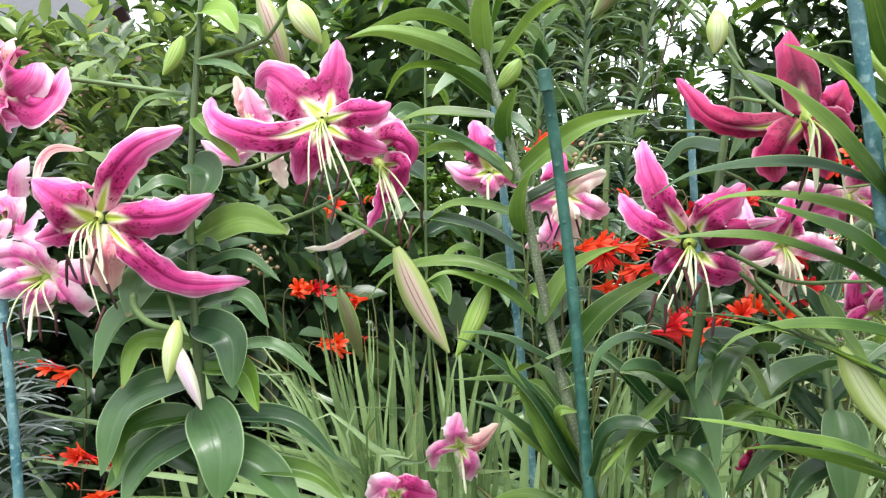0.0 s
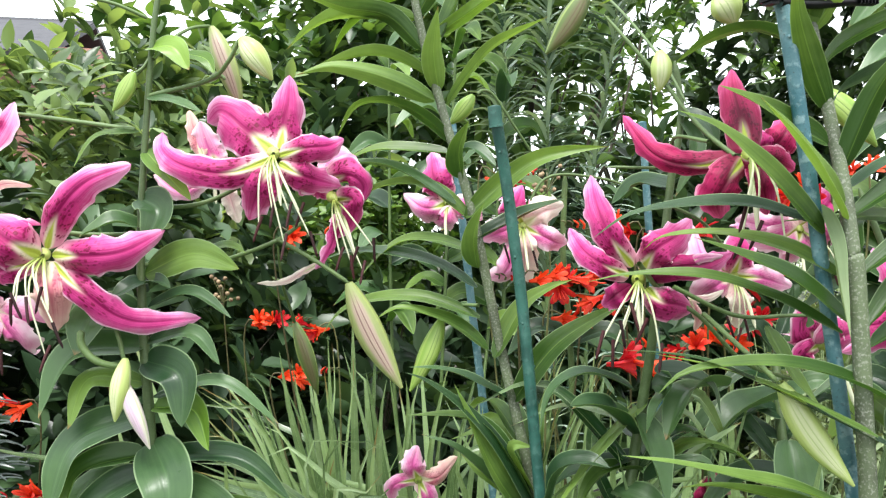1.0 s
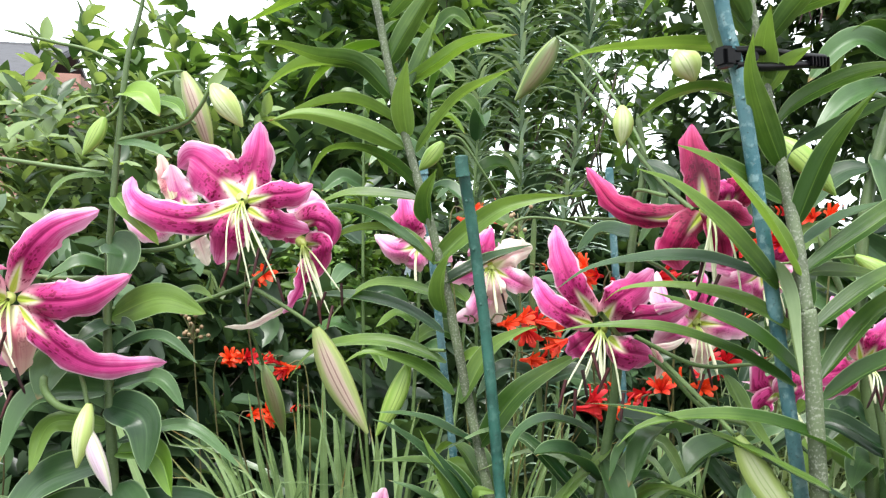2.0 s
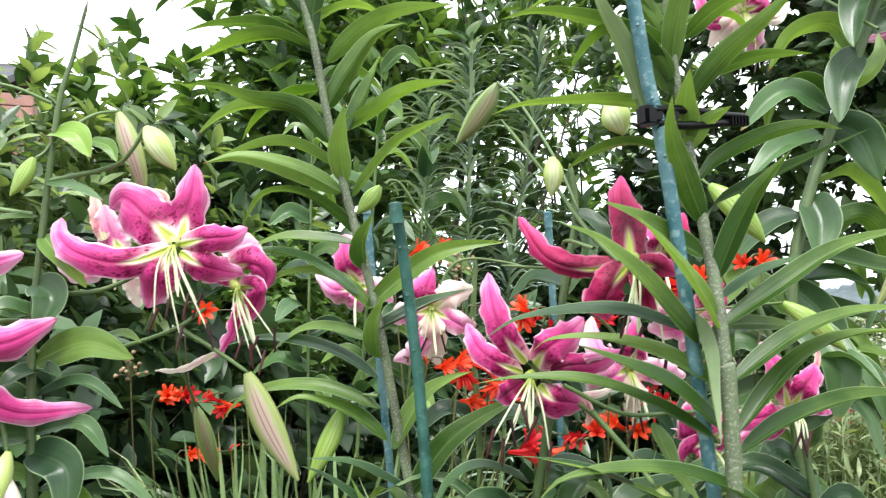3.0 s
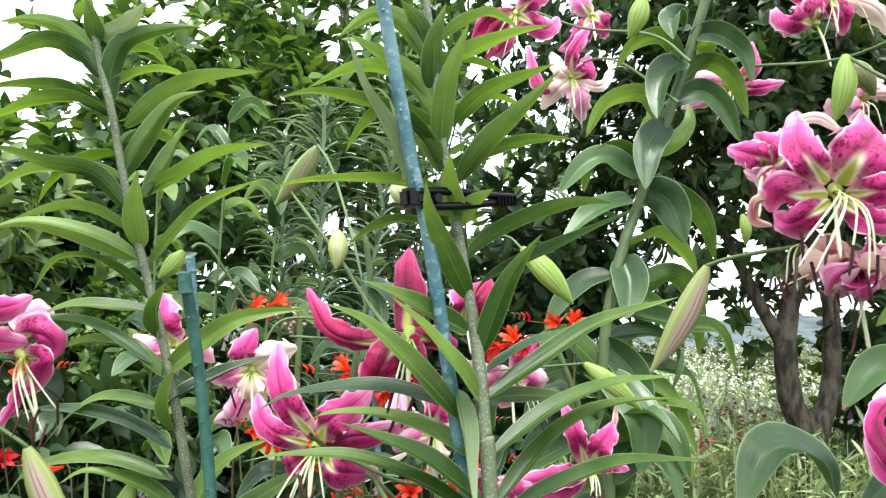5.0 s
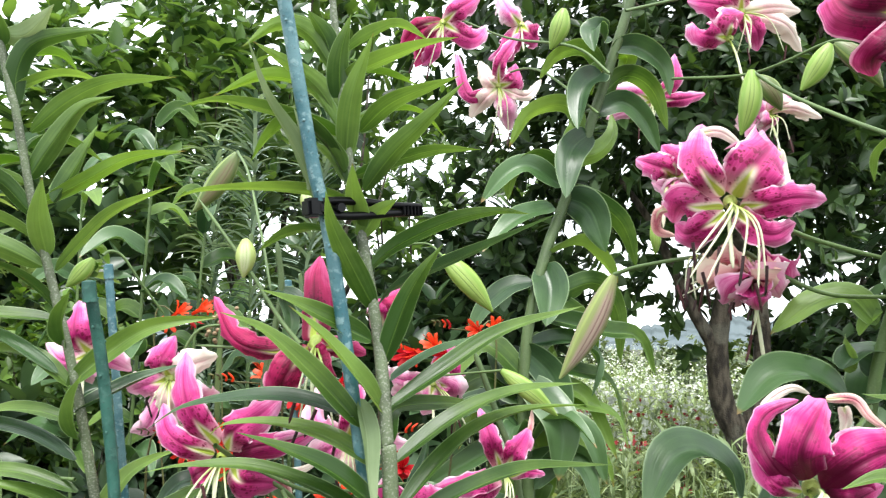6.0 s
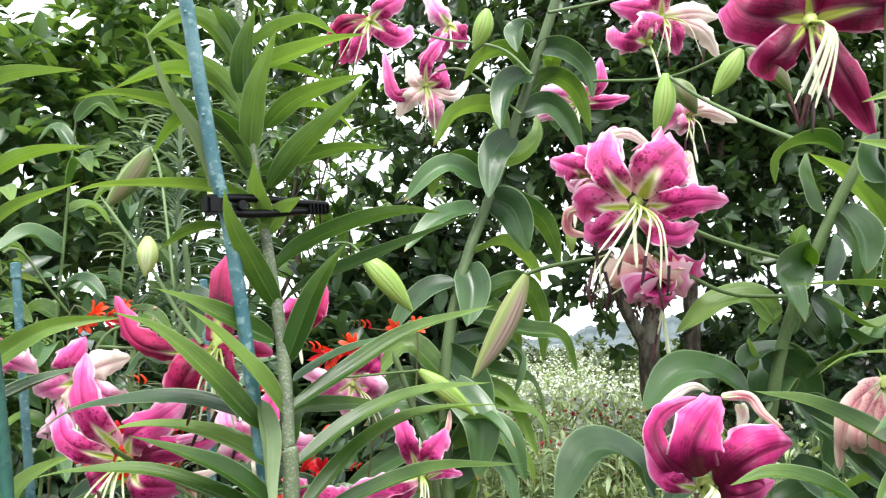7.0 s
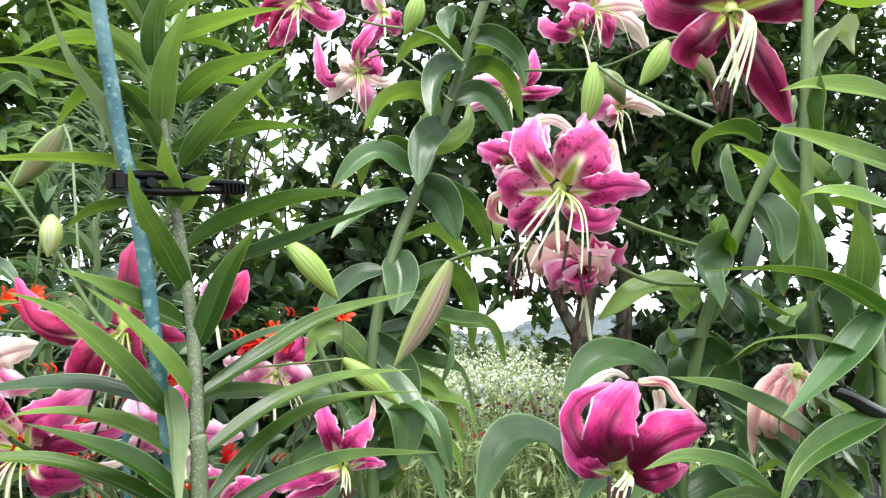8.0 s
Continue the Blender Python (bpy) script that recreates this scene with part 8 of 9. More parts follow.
long_leaf(clump, ((-0.111, 1.280, 0.655), (-0.173, 1.275, 0.801), (-0.198, 1.270, 0.829), (-0.240, 1.265, 0.861), (-0.257, 1.260, 0.869)), 0.009)
long_leaf(clump, ((-0.075, 1.400, 0.608), (-0.096, 1.395, 0.708), (-0.135, 1.390, 0.846), (-0.149, 1.385, 0.914), (-0.159, 1.380, 0.973)), 0.021)
long_leaf(clump, ((-0.071, 1.340, 0.630), (-0.086, 1.333, 0.736), (-0.109, 1.327, 0.859), (-0.128, 1.320, 0.925)), 0.017)
long_leaf(clump, ((-0.046, 1.420, 0.599), (-0.067, 1.413, 0.711), (-0.073, 1.407, 0.861), (-0.079, 1.400, 0.999)), 0.015)
long_leaf(clump, ((-0.121, 1.320, 0.640), (-0.166, 1.315, 0.744), (-0.202, 1.310, 0.819), (-0.237, 1.305, 0.848), (-0.280, 1.300, 0.851)), 0.012)
long_leaf(clump, ((-0.075, 1.220, 0.677), (-0.109, 1.215, 0.769), (-0.167, 1.210, 0.806), (-0.208, 1.205, 0.829), (-0.259, 1.200, 0.835)), 0.022)
long_leaf(clump, ((0.012, 1.320, 0.635), (0.006, 1.313, 0.759), (0.009, 1.307, 0.880), (0.017, 1.300, 0.936)), 0.020)
long_leaf(clump, ((0.051, 1.200, 0.680), (0.036, 1.193, 0.819), (0.022, 1.187, 0.904), (0.013, 1.180, 0.972)), 0.013)
long_leaf(clump, ((0.048, 1.360, 0.619), (0.055, 1.353, 0.794), (0.055, 1.347, 0.910), (0.051, 1.340, 0.930)), 0.027)
long_leaf(clump, ((-0.004, 1.280, 0.651), (-0.006, 1.270, 0.799), (0.002, 1.260, 0.872)), 0.020)
long_leaf(clump, ((-0.023, 1.240, 0.667), (-0.029, 1.233, 0.809), (-0.009, 1.227, 0.845), (0.017, 1.220, 0.863)), 0.008)
long_leaf(clump, ((-0.046, 1.400, 0.607), (-0.048, 1.393, 0.766), (-0.035, 1.387, 0.913), (-0.036, 1.380, 0.972)), 0.008)
long_leaf(clump, ((-0.080, 1.200, 0.735), (-0.080, 1.195, 0.829), (-0.052, 1.190, 0.867), (-0.002, 1.185, 0.859), (0.022, 1.180, 0.843)), 0.007)
long_leaf(clump, ((-0.050, 1.200, 0.726), (-0.010, 1.190, 0.770), (0.031, 1.180, 0.810)), 0.015)
long_leaf(clump, ((0.099, 1.300, 0.640), (0.096, 1.293, 0.772), (0.103, 1.287, 0.847), (0.120, 1.280, 0.884)), 0.015)
long_leaf(clump, ((0.089, 1.380, 0.610), (0.096, 1.373, 0.788), (0.118, 1.367, 0.915), (0.131, 1.360, 0.965)), 0.015)
long_leaf(clump, ((0.145, 1.300, 0.639), (0.132, 1.290, 0.790), (0.139, 1.280, 0.866)), 0.018)
long_leaf(clump, ((-0.132, 1.360, 0.625), (-0.179, 1.353, 0.751), (-0.224, 1.347, 0.838), (-0.255, 1.340, 0.877)), 0.013)
long_leaf(clump, ((-0.147, 1.300, 0.648), (-0.191, 1.293, 0.742), (-0.234, 1.287, 0.807), (-0.259, 1.280, 0.827)), 0.012)
long_leaf(clump, ((-0.120, 1.420, 0.601), (-0.159, 1.413, 0.763), (-0.203, 1.407, 0.863), (-0.240, 1.400, 0.903)), 0.010)
long_leaf(clump, ((-0.066, 1.440, 0.592), (-0.102, 1.433, 0.756), (-0.127, 1.427, 0.878), (-0.142, 1.420, 0.958)), 0.012)
long_leaf(clump, ((-0.095, 1.380, 0.616), (-0.128, 1.373, 0.725), (-0.162, 1.367, 0.813), (-0.208, 1.360, 0.881)), 0.011)
clump = thing("sword_leaf_clump", (0.17, 0.99, 0.0), "narrow grey-green sword leaves leaning between two stakes", "montbretia leaves", "sword leaves")
long_leaf(clump, ((0.201, 0.990, 0.756), (0.205, 0.983, 0.872), (0.231, 0.977, 0.944), (0.260, 0.970, 1.015)), 0.010)
long_leaf(clump, ((0.195, 1.010, 0.749), (0.203, 1.003, 0.896), (0.229, 0.997, 0.969), (0.263, 0.990, 1.034)), 0.009)
long_leaf(clump, ((0.219, 1.000, 0.752), (0.222, 0.993, 0.876), (0.248, 0.987, 0.949), (0.274, 0.980, 1.007)), 0.007)
long_leaf(clump, ((0.203, 0.970, 0.764), (0.206, 0.963, 0.864), (0.232, 0.957, 0.921), (0.246, 0.950, 0.991)), 0.007)
long_leaf(clump, ((0.232, 1.020, 0.744), (0.236, 1.013, 0.834), (0.259, 1.007, 0.909), (0.289, 1.000, 0.982)), 0.006)
long_leaf(clump, ((0.190, 0.950, 0.772), (0.228, 0.943, 0.876), (0.274, 0.937, 0.938), (0.323, 0.930, 0.986)), 0.009)
long_leaf(clump, ((0.239, 0.970, 0.763), (0.272, 0.965, 0.813), (0.320, 0.960, 0.862), (0.368, 0.955, 0.915), (0.409, 0.950, 0.941)), 0.007)
long_leaf(clump, ((0.196, 1.000, 0.753), (0.193, 0.993, 0.848), (0.205, 0.987, 0.914), (0.210, 0.980, 0.958)), 0.008)
long_leaf(clump, ((0.324, 1.040, 0.733), (0.351, 1.033, 0.818), (0.362, 1.027, 0.888), (0.370, 1.020, 0.934)), 0.007)
long_leaf(clump, ((0.486, 1.060, 0.720), (0.456, 1.053, 0.809), (0.443, 1.047, 0.881), (0.455, 1.040, 0.929)), 0.008)
long_leaf(clump, ((0.386, 1.020, 0.739), (0.403, 1.010, 0.824), (0.436, 1.000, 0.878)), 0.007)
long_leaf(clump, ((0.308, 1.040, 0.733), (0.326, 1.030, 0.812), (0.321, 1.020, 0.890)), 0.009)


# ---- a shrub with large soft leaves behind the narrow-leaved lily ----
def large_leaved_shrub(foot, tops, seed):
    rng = random.Random(seed)
    ob = thing("large_leaved_shrub", foot, "shrub with large soft light green leaves on upright shoots", "shrub")
    for top in tops:
        line = [foot, Vector(foot).lerp(Vector(top), 0.5) + Vector((rng.uniform(-0.04, 0.04), 0.02, 0)), top]
        tube("shoot", line, 0.006, 0.003, M_STEM, ob, 8, 8)
        path = spline(line, 30)
        path = path[path[:, 2] > 0.9]
        for k in range(11):
            b = Vector(path[-1 - int(k * len(path) / 11)])
            a = k * 2.4 + rng.uniform(-0.3, 0.3)
            d = Vector((math.cos(a), 0.7 * math.sin(a) - 0.15, 0)).normalized()
            ln = 0.13 * rng.uniform(0.75, 1.1) * (0.75 if k < 2 else 1.0)
            rise = 0.5 if k < 3 else 0.2
            pts = (b, b + d * ln * 0.5 + UP * ln * rise, b + d * ln + UP * ln * (rise - 0.35))
            leaf(ob, pts, ln * 0.46, M_LEAF if rng.random() < 0.6 else M_LEAF_BLUE, rng.uniform(0.3, 0.8), oval)


large_leaved_shrub((0.16, 1.92, 0), [(0.20, 1.80, 1.72), (0.05, 1.90, 1.62), (0.33, 1.88, 1.60)], 81)


# ---- joined foliage ----
def leaves_mesh(name, pos, way, up, length, width, fold=0.18, droop=0.15):
    """Many small folded leaves in one mesh, one island each."""
    pos, way, up = (np.asarray(a, dtype=float) for a in (pos, way, up))
    n = len(pos)
    way = unit(way)
    side = unit(np.cross(way, up))
    nor = np.cross(side, way)
    ln, wd = np.asarray(length)[:, None], np.asarray(width)[:, None]
    sag = nor * ln * droop
    edge = [pos]
    for f, w, k in ((0.14, 0.27, 0.03), (0.36, 0.46, 0.14), (0.62, 0.42, 0.40), (0.84, 0.22, 0.72)):
        c = pos + way * ln * f - sag * k
        lift = nor * wd * fold * w * 2.2
        edge += [c + side * wd * w + lift, c, c - side * wd * w + lift]
    edge.append(pos + way * ln - sag)
    verts = np.stack(edge, 1).reshape(-1, 3)
    k = np.arange(n)[:, None, None] * 14
    tri = [[0, 2, 1], [0, 3, 2], [10, 11, 13], [11, 12, 13]]
    for r in (1, 4, 7):
        tri += [[r, r + 1, r + 4], [r, r + 4, r + 3], [r + 1, r + 2, r + 5], [r + 1, r + 5, r + 4]]
    tri = np.array(tri)[None]
    me = bpy.data.meshes.new(name)
    me.from_pydata(verts.tolist(), [], (k + tri).reshape(-1, 3).tolist())
    me.polygons.foreach_set("use_smooth", np.ones(len(me.polygons), dtype=bool))
    return me


def rosettes(centres, axes, rng, per, length, width, open_angle=1.0):
    """Leaves that radiate from twig ends."""
    n = len(centres)
    ax = unit(axes)
    ref = unit(np.cross(ax, np.array([0.3, 0.2, 0.9])))
    oth = np.cross(ax, ref)
    k = np.tile(np.arange(per), n)
    c, a, r, o = (np.repeat(q, per, 0) for q in (centres, ax, ref, oth))
    ang = (k * 2.4 + rng.uniform(-0.4, 0.4, n * per))[:, None]
    tilt = (rng.uniform(0.55, 1.35, n * per) * open_angle)[:, None]
    out = r * np.cos(ang) + o * np.sin(ang)
    way = a * np.cos(tilt) + out * np.sin(tilt)
    pos = c - a * (rng.uniform(0, 1.0, n * per)[:, None] * length * 0.7)
    up = a * np.sin(tilt) - out * np.cos(tilt) + np.array([0, 0, 0.5])
    size = rng.uniform(0.65, 1.15, n * per)
    return pos, way, up, size * length, size * width


def woody(name, foot, crown, radii, clusters, per, length, width, leaf_mat, bark, label, category, seed, trunk_r=0.03, limbs=9, hollow=0.35, fork=0.35, stems=None, droop=0.15, taper=0.7):
    """A shrub or tree: tapered trunk, limbs to the crown, and a ragged crown of leaves in rosettes."""
    rng = np.random.default_rng(seed)
    foot, crown, radii = (np.array(q, dtype=float) for q in (foot, crown, radii))
    ob = thing(name, tuple(foot), label, category)
    knot = np.array(stems[-2]) if stems else foot + (crown - foot) * fork
    for k in range(limbs):
        d = unit(rng.normal(size=3) * np.array([1, 1, 0.6]) + np.array([0, 0, 0.25]))
        end = crown + d * radii * rng.uniform(0.6, 0.95)
        bend = knot + (end - knot) * 0.5 + rng.normal(size=3) * radii * 0.12
        tube("branch", (knot - (knot - foot) * (0.02 if stems else 0.1), bend, end), trunk_r * 0.30, trunk_r * 0.06, bark, ob, 7, 6, 0.06)
    tube("trunk", stems or (foot, foot + (knot - foot) * 0.5 + rng.normal(size=3) * np.array([0.03, 0.03, 0]), knot), trunk_r, trunk_r * taper, bark, ob, 14, 8, 0.05)
    d = unit(rng.normal(size=(clusters, 3)))
    lump = 1 + 0.22 * np.sin(d @ np.array([3.1, 1.7, 2.3]) * 2.2 + seed) + 0.16 * np.sin(d @ np.array([-2.0, 4.1, 3.3]) * 2.7 + 2 * seed)
    rad = (hollow + (1 - hollow) * rng.uniform(0, 1, clusters) ** 0.6) * lump
    c = crown + d * rad[:, None] * radii
    c = c[c[:, 2] > 0.03]
    axes = unit(c - crown) * 0.7 + rng.normal(size=c.shape) * 0.35 + np.array([0, 0, 0.55])
    pos, way, up, ln, wd = rosettes(c, axes, rng, per, length, width)
    part("crown", leaves_mesh("crown", pos - foot, way, up, ln, wd, droop=droop), leaf_mat, ob, foot)
    return ob


def bark_material():
    m = Nodes("mottled_bark")
    stretch = m.n.new("ShaderNodeMapping")
    stretch.inputs["Scale"].default_value = (1.0, 1.0, 0.35)
    m.l.new(m.coords(), stretch.inputs["Vector"])
    rough, fine, patch = m.noise(38.0, 5.0, stretch.outputs[0]), m.noise(160.0, 3.0), m.noise(9.0, 4.0)
    colour = m.mix(m.ramp(rough, 0.35, 0.65), (0.030, 0.023, 0.017), (0.135, 0.110, 0.080))
    colour = m.mix(m.math("MULTIPLY", m.ramp(patch, 0.52, 0.66), 0.5), colour, (0.20, 0.19, 0.145))
    colour = m.mix(m.math("MULTIPLY", m.ramp(fine, 0.55, 0.75), 0.5), colour, (0.03, 0.024, 0.02))
    nrm = m.bump(m.math("ADD", rough, m.math("MULTIPLY", fine, 0.4)), 0.9, 0.012)
    return m.done(colour, 0.88, normal=nrm)


M_BARK = bark_material()
M_TWIG = plain_material("twig", (0.03, 0.02, 0.015), (0.09, 0.07, 0.05), 40.0, 0.8, 0.5)
M_BRIGHT = clump_material("bright_shrub_leaf", (0.028, 0.066, 0.026), (0.30, 0.41, 0.18), 0.30, 0.42)
M_SMALL = clump_material("small_shrub_leaf", (0.035, 0.09, 0.014), (0.15, 0.26, 0.05), 0.42, 0.3)
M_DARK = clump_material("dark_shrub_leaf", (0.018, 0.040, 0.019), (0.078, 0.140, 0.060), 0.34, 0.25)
M_TREE = clump_material("tree_leaf", (0.026, 0.070, 0.020), (0.165, 0.285, 0.08), 0.34, 0.40)
M_FIELD = clump_material("meadow_green", (0.13, 0.19, 0.08), (0.42, 0.51, 0.28), 0.6, 0.3)

woody("flowering_shrub", (-1.05, 2.75, 0), (-1.05, 2.7, 1.26), (0.98, 0.5, 0.60), 950, 8, 0.095, 0.040, M_BRIGHT, M_TWIG, "broad-leaved green shrub behind the lilies", "shrub", 1, 0.02, 12)
woody("small_leaved_bush", (0.02, 2.35, 0), (0.02, 2.3, 1.15), (0.20, 0.16, 0.28), 300, 7, 0.036, 0.022, M_SMALL, M_TWIG, "small-leaved light green bush", "shrub", 2, 0.008, 9)
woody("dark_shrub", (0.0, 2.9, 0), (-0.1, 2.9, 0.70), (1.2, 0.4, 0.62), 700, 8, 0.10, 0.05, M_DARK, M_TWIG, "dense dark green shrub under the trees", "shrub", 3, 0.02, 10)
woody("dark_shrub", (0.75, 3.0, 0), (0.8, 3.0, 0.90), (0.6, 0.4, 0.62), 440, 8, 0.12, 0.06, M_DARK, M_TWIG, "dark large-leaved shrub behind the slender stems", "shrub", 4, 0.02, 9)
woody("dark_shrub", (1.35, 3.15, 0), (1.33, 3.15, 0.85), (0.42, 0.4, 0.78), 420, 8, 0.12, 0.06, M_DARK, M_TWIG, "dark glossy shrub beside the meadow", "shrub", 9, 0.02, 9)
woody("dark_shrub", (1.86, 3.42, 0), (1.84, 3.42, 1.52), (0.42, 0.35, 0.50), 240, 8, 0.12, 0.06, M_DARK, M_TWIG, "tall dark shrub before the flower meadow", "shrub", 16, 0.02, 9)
woody("garden_tree", (0.2, 3.6, 0), (0.16, 3.6, 2.05), (0.72, 0.55, 0.85), 400, 8, 0.11, 0.058, M_TREE, M_BARK, "small tree with layered green leaves", "tree", 5, 0.03, 12)
woody("garden_tree", (0.85, 4.2, 0), (0.83, 4.2, 2.75), (0.95, 0.8, 1.35), 560, 8, 0.12, 0.055, M_TREE, M_BARK, "leafy tree closing the back of the garden", "tree", 6, 0.05, 14)
woody("garden_tree", (2.0, 4.9, 0), (1.95, 4.9, 2.22), (0.95, 0.8, 0.95), 150, 8, 0.12, 0.055, M_TREE, M_BARK, "airy tree between the shrubs and the meadow", "tree", 10, 0.045, 12)
woody("garden_tree", (-2.6, 4.6, 0), (-2.6, 4.6, 1.15), (1.2, 0.7, 0.95), 700, 8, 0.12, 0.05, M_BRIGHT, M_BARK, "bushy tree at the back of the border", "tree", 7, 0.04, 12)
# dark leaves, their crown raised as a backing that imitates deep shade
woody("dark_shrub", (-0.75, 2.05, 0), (-0.75, 2.05, 0.70), (0.80, 0.28, 0.62), 640, 7, 0.10, 0.055, M_DARK, M_TWIG, "dark broad-leaved shrub, also standing in for the bed's shade", "shrub", 12, 0.015, 8)
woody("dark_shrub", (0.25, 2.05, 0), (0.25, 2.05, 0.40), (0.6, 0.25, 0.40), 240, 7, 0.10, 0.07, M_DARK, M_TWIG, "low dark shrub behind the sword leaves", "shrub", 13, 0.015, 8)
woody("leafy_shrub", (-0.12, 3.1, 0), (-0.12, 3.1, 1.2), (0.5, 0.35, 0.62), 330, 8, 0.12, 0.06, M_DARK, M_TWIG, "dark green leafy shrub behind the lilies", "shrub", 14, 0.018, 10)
woody("leafy_shrub", (-0.6, 3.35, 0), (-0.58, 3.35, 1.42), (0.56, 0.35, 0.62), 330, 8, 0.12, 0.066, M_TREE, M_TWIG, "tall mid-green shrub against the sky", "shrub", 15, 0.018, 10)

# ---- the forked tree beyond the right end ----
M_ORCHARD = clump_material("orchard_leaf", (0.019, 0.046, 0.015), (0.075, 0.138, 0.040), 0.38, 0.3)
TRUNK = [(TRUNK[0][0], TRUNK[0][1], 0.0)] + TRUNK
orchard = woody("orchard_tree", TRUNK[0], (2.5, 2.75, 2.58), (1.5, 0.95, 1.13), 2700, 8, 0.078, 0.041, M_ORCHARD, M_BARK, "spreading tree with a forked grey-brown trunk", "tree", 21, 0.066, 5, 0.25, 0.5, TRUNK, taper=0.3)
tube("branch", TRUNK_TWO, 0.048, 0.022, M_BARK, orchard, 12, 8, 0.05)
tube("branch", LIMB, 0.036, 0.012, M_BARK, orchard, 10, 8, 0.06)
tube("branch", LIMB_TWO, 0.030, 0.012, M_BARK, orchard, 10, 8, 0.06)
woody("orchard_tree", (3.9, 3.3, 0), (3.6, 2.95, 2.72), (1.15, 1.0, 0.95), 1400, 8, 0.08, 0.042, M_ORCHARD, M_BARK, "second dark tree behind the forked one", "tree", 22, 0.042, 8, 0.25, 0.5)
woody("orchard_tree", (4.35, 1.75, 0), (4.2, 1.75, 2.45), (0.95, 0.9, 1.0), 640, 8, 0.085, 0.045, M_ORCHARD, M_BARK, "dark tree closing the end of the border", "tree", 25, 0.04, 8, 0.25, 0.5)
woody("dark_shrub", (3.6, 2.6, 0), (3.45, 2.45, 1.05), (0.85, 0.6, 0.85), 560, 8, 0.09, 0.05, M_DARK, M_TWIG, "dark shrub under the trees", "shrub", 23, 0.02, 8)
woody("vine_shrub", (3.15, 2.9, 0), (3.15, 2.85, 1.12), (0.3, 0.2, 0.3), 130, 7, 0.07, 0.05, M_SMALL, M_TWIG, "yellow-green leafy shrub against the fence", "shrub", 24, 0.01, 7)


# ---- slender background stems with narrow leaves ----
# the palest leaf tone is raised to paint whitish glints on the green
M_SLENDER = clump_material("narrow_leaf", (0.024, 0.062, 0.038), (0.42, 0.54, 0.42), 0.24, 0.15)


def arcs(name, base, ang, length, rise, w, rng):
    """Narrow leaves that leave a stem upwards and arch over, one ribbon each."""
    n = len(ang)
    out = np.stack([np.cos(ang), np.sin(ang), 0 * ang], -1)
    side = np.stack([-np.sin(ang), np.cos(ang), 0 * ang], -1)
    rows = []
    for s, ww in ((0.0, 0.6), (0.2, 0.95), (0.45, 1.0), (0.7, 0.8), (0.88, 0.45), (1.0, 0.05)):
        z = length * (rise * s * 1.15 - (0.16 + 0.62 * rise) * s * s)
        mid = base + out * (length * s * 0.85)[:, None] + np.array([0, 0, 1.0]) * z[:, None]
        rows += [mid - side * w * ww, mid + side * w * ww + np.array([0, 0, 0.002])]
    verts = np.stack(rows, 1).reshape(-1, 3)
    q = np.array([[2 * i, 2 * i + 1, 2 * i + 3, 2 * i + 2] for i in range(5)])[None]
    me = bpy.data.meshes.new(name)
    me.from_pydata(verts.tolist(), [], (np.arange(n)[:, None, None] * 12 + q).reshape(-1, 4).tolist())
    me.polygons.foreach_set("use_smooth", np.ones(len(me.polygons), dtype=bool))
    return me


M_WIRY = clump_material("wiry_leaf", (0.02, 0.032, 0.027), (0.17, 0.21, 0.195), 0.25, 0.15)


def slender(points, seed, reach=1.0, width=0.0050, foliage=M_SLENDER):
    rng = np.random.default_rng(seed)
    pts = [np.array(q) for q in points][::-1]
    foot = pts[0].copy()
    foot[2] = 0
    ob = thing("slender_lily", tuple(foot), "slender unopened lily stem with narrow drooping leaves", "lily plant", "slender stems")
    tube("stem", [tuple(foot), *[tuple(q) for q in pts]], 0.006, 0.003, M_STEM, ob, 8, 8)
    line = spline([foot, *pts], 40)
    line = line[line[:, 2] > 0.4]
    n = int(150 * (line[-1, 2] - 0.4)) + 30
    k = np.linspace(0, len(line) - 1, n).astype(int)
    ang = np.arange(n) * 2.4 + rng.uniform(-0.3, 0.3, n)
    part("foliage", arcs("foliage", line[k] - foot, ang, rng.uniform(0.10, 0.165, n) * reach * np.where(k > 0.93 * len(line), 0.6, 1.0), rng.uniform(0.25, 1.05, n), width, rng), foliage, ob, foot)


for i, points in enumerate(SLENDER[:3]):
    slender(points, 40 + i)
for i, points in enumerate(SLENDER[3:]):
    slender(points, 50 + i, 0.95, 0.0026, M_WIRY)


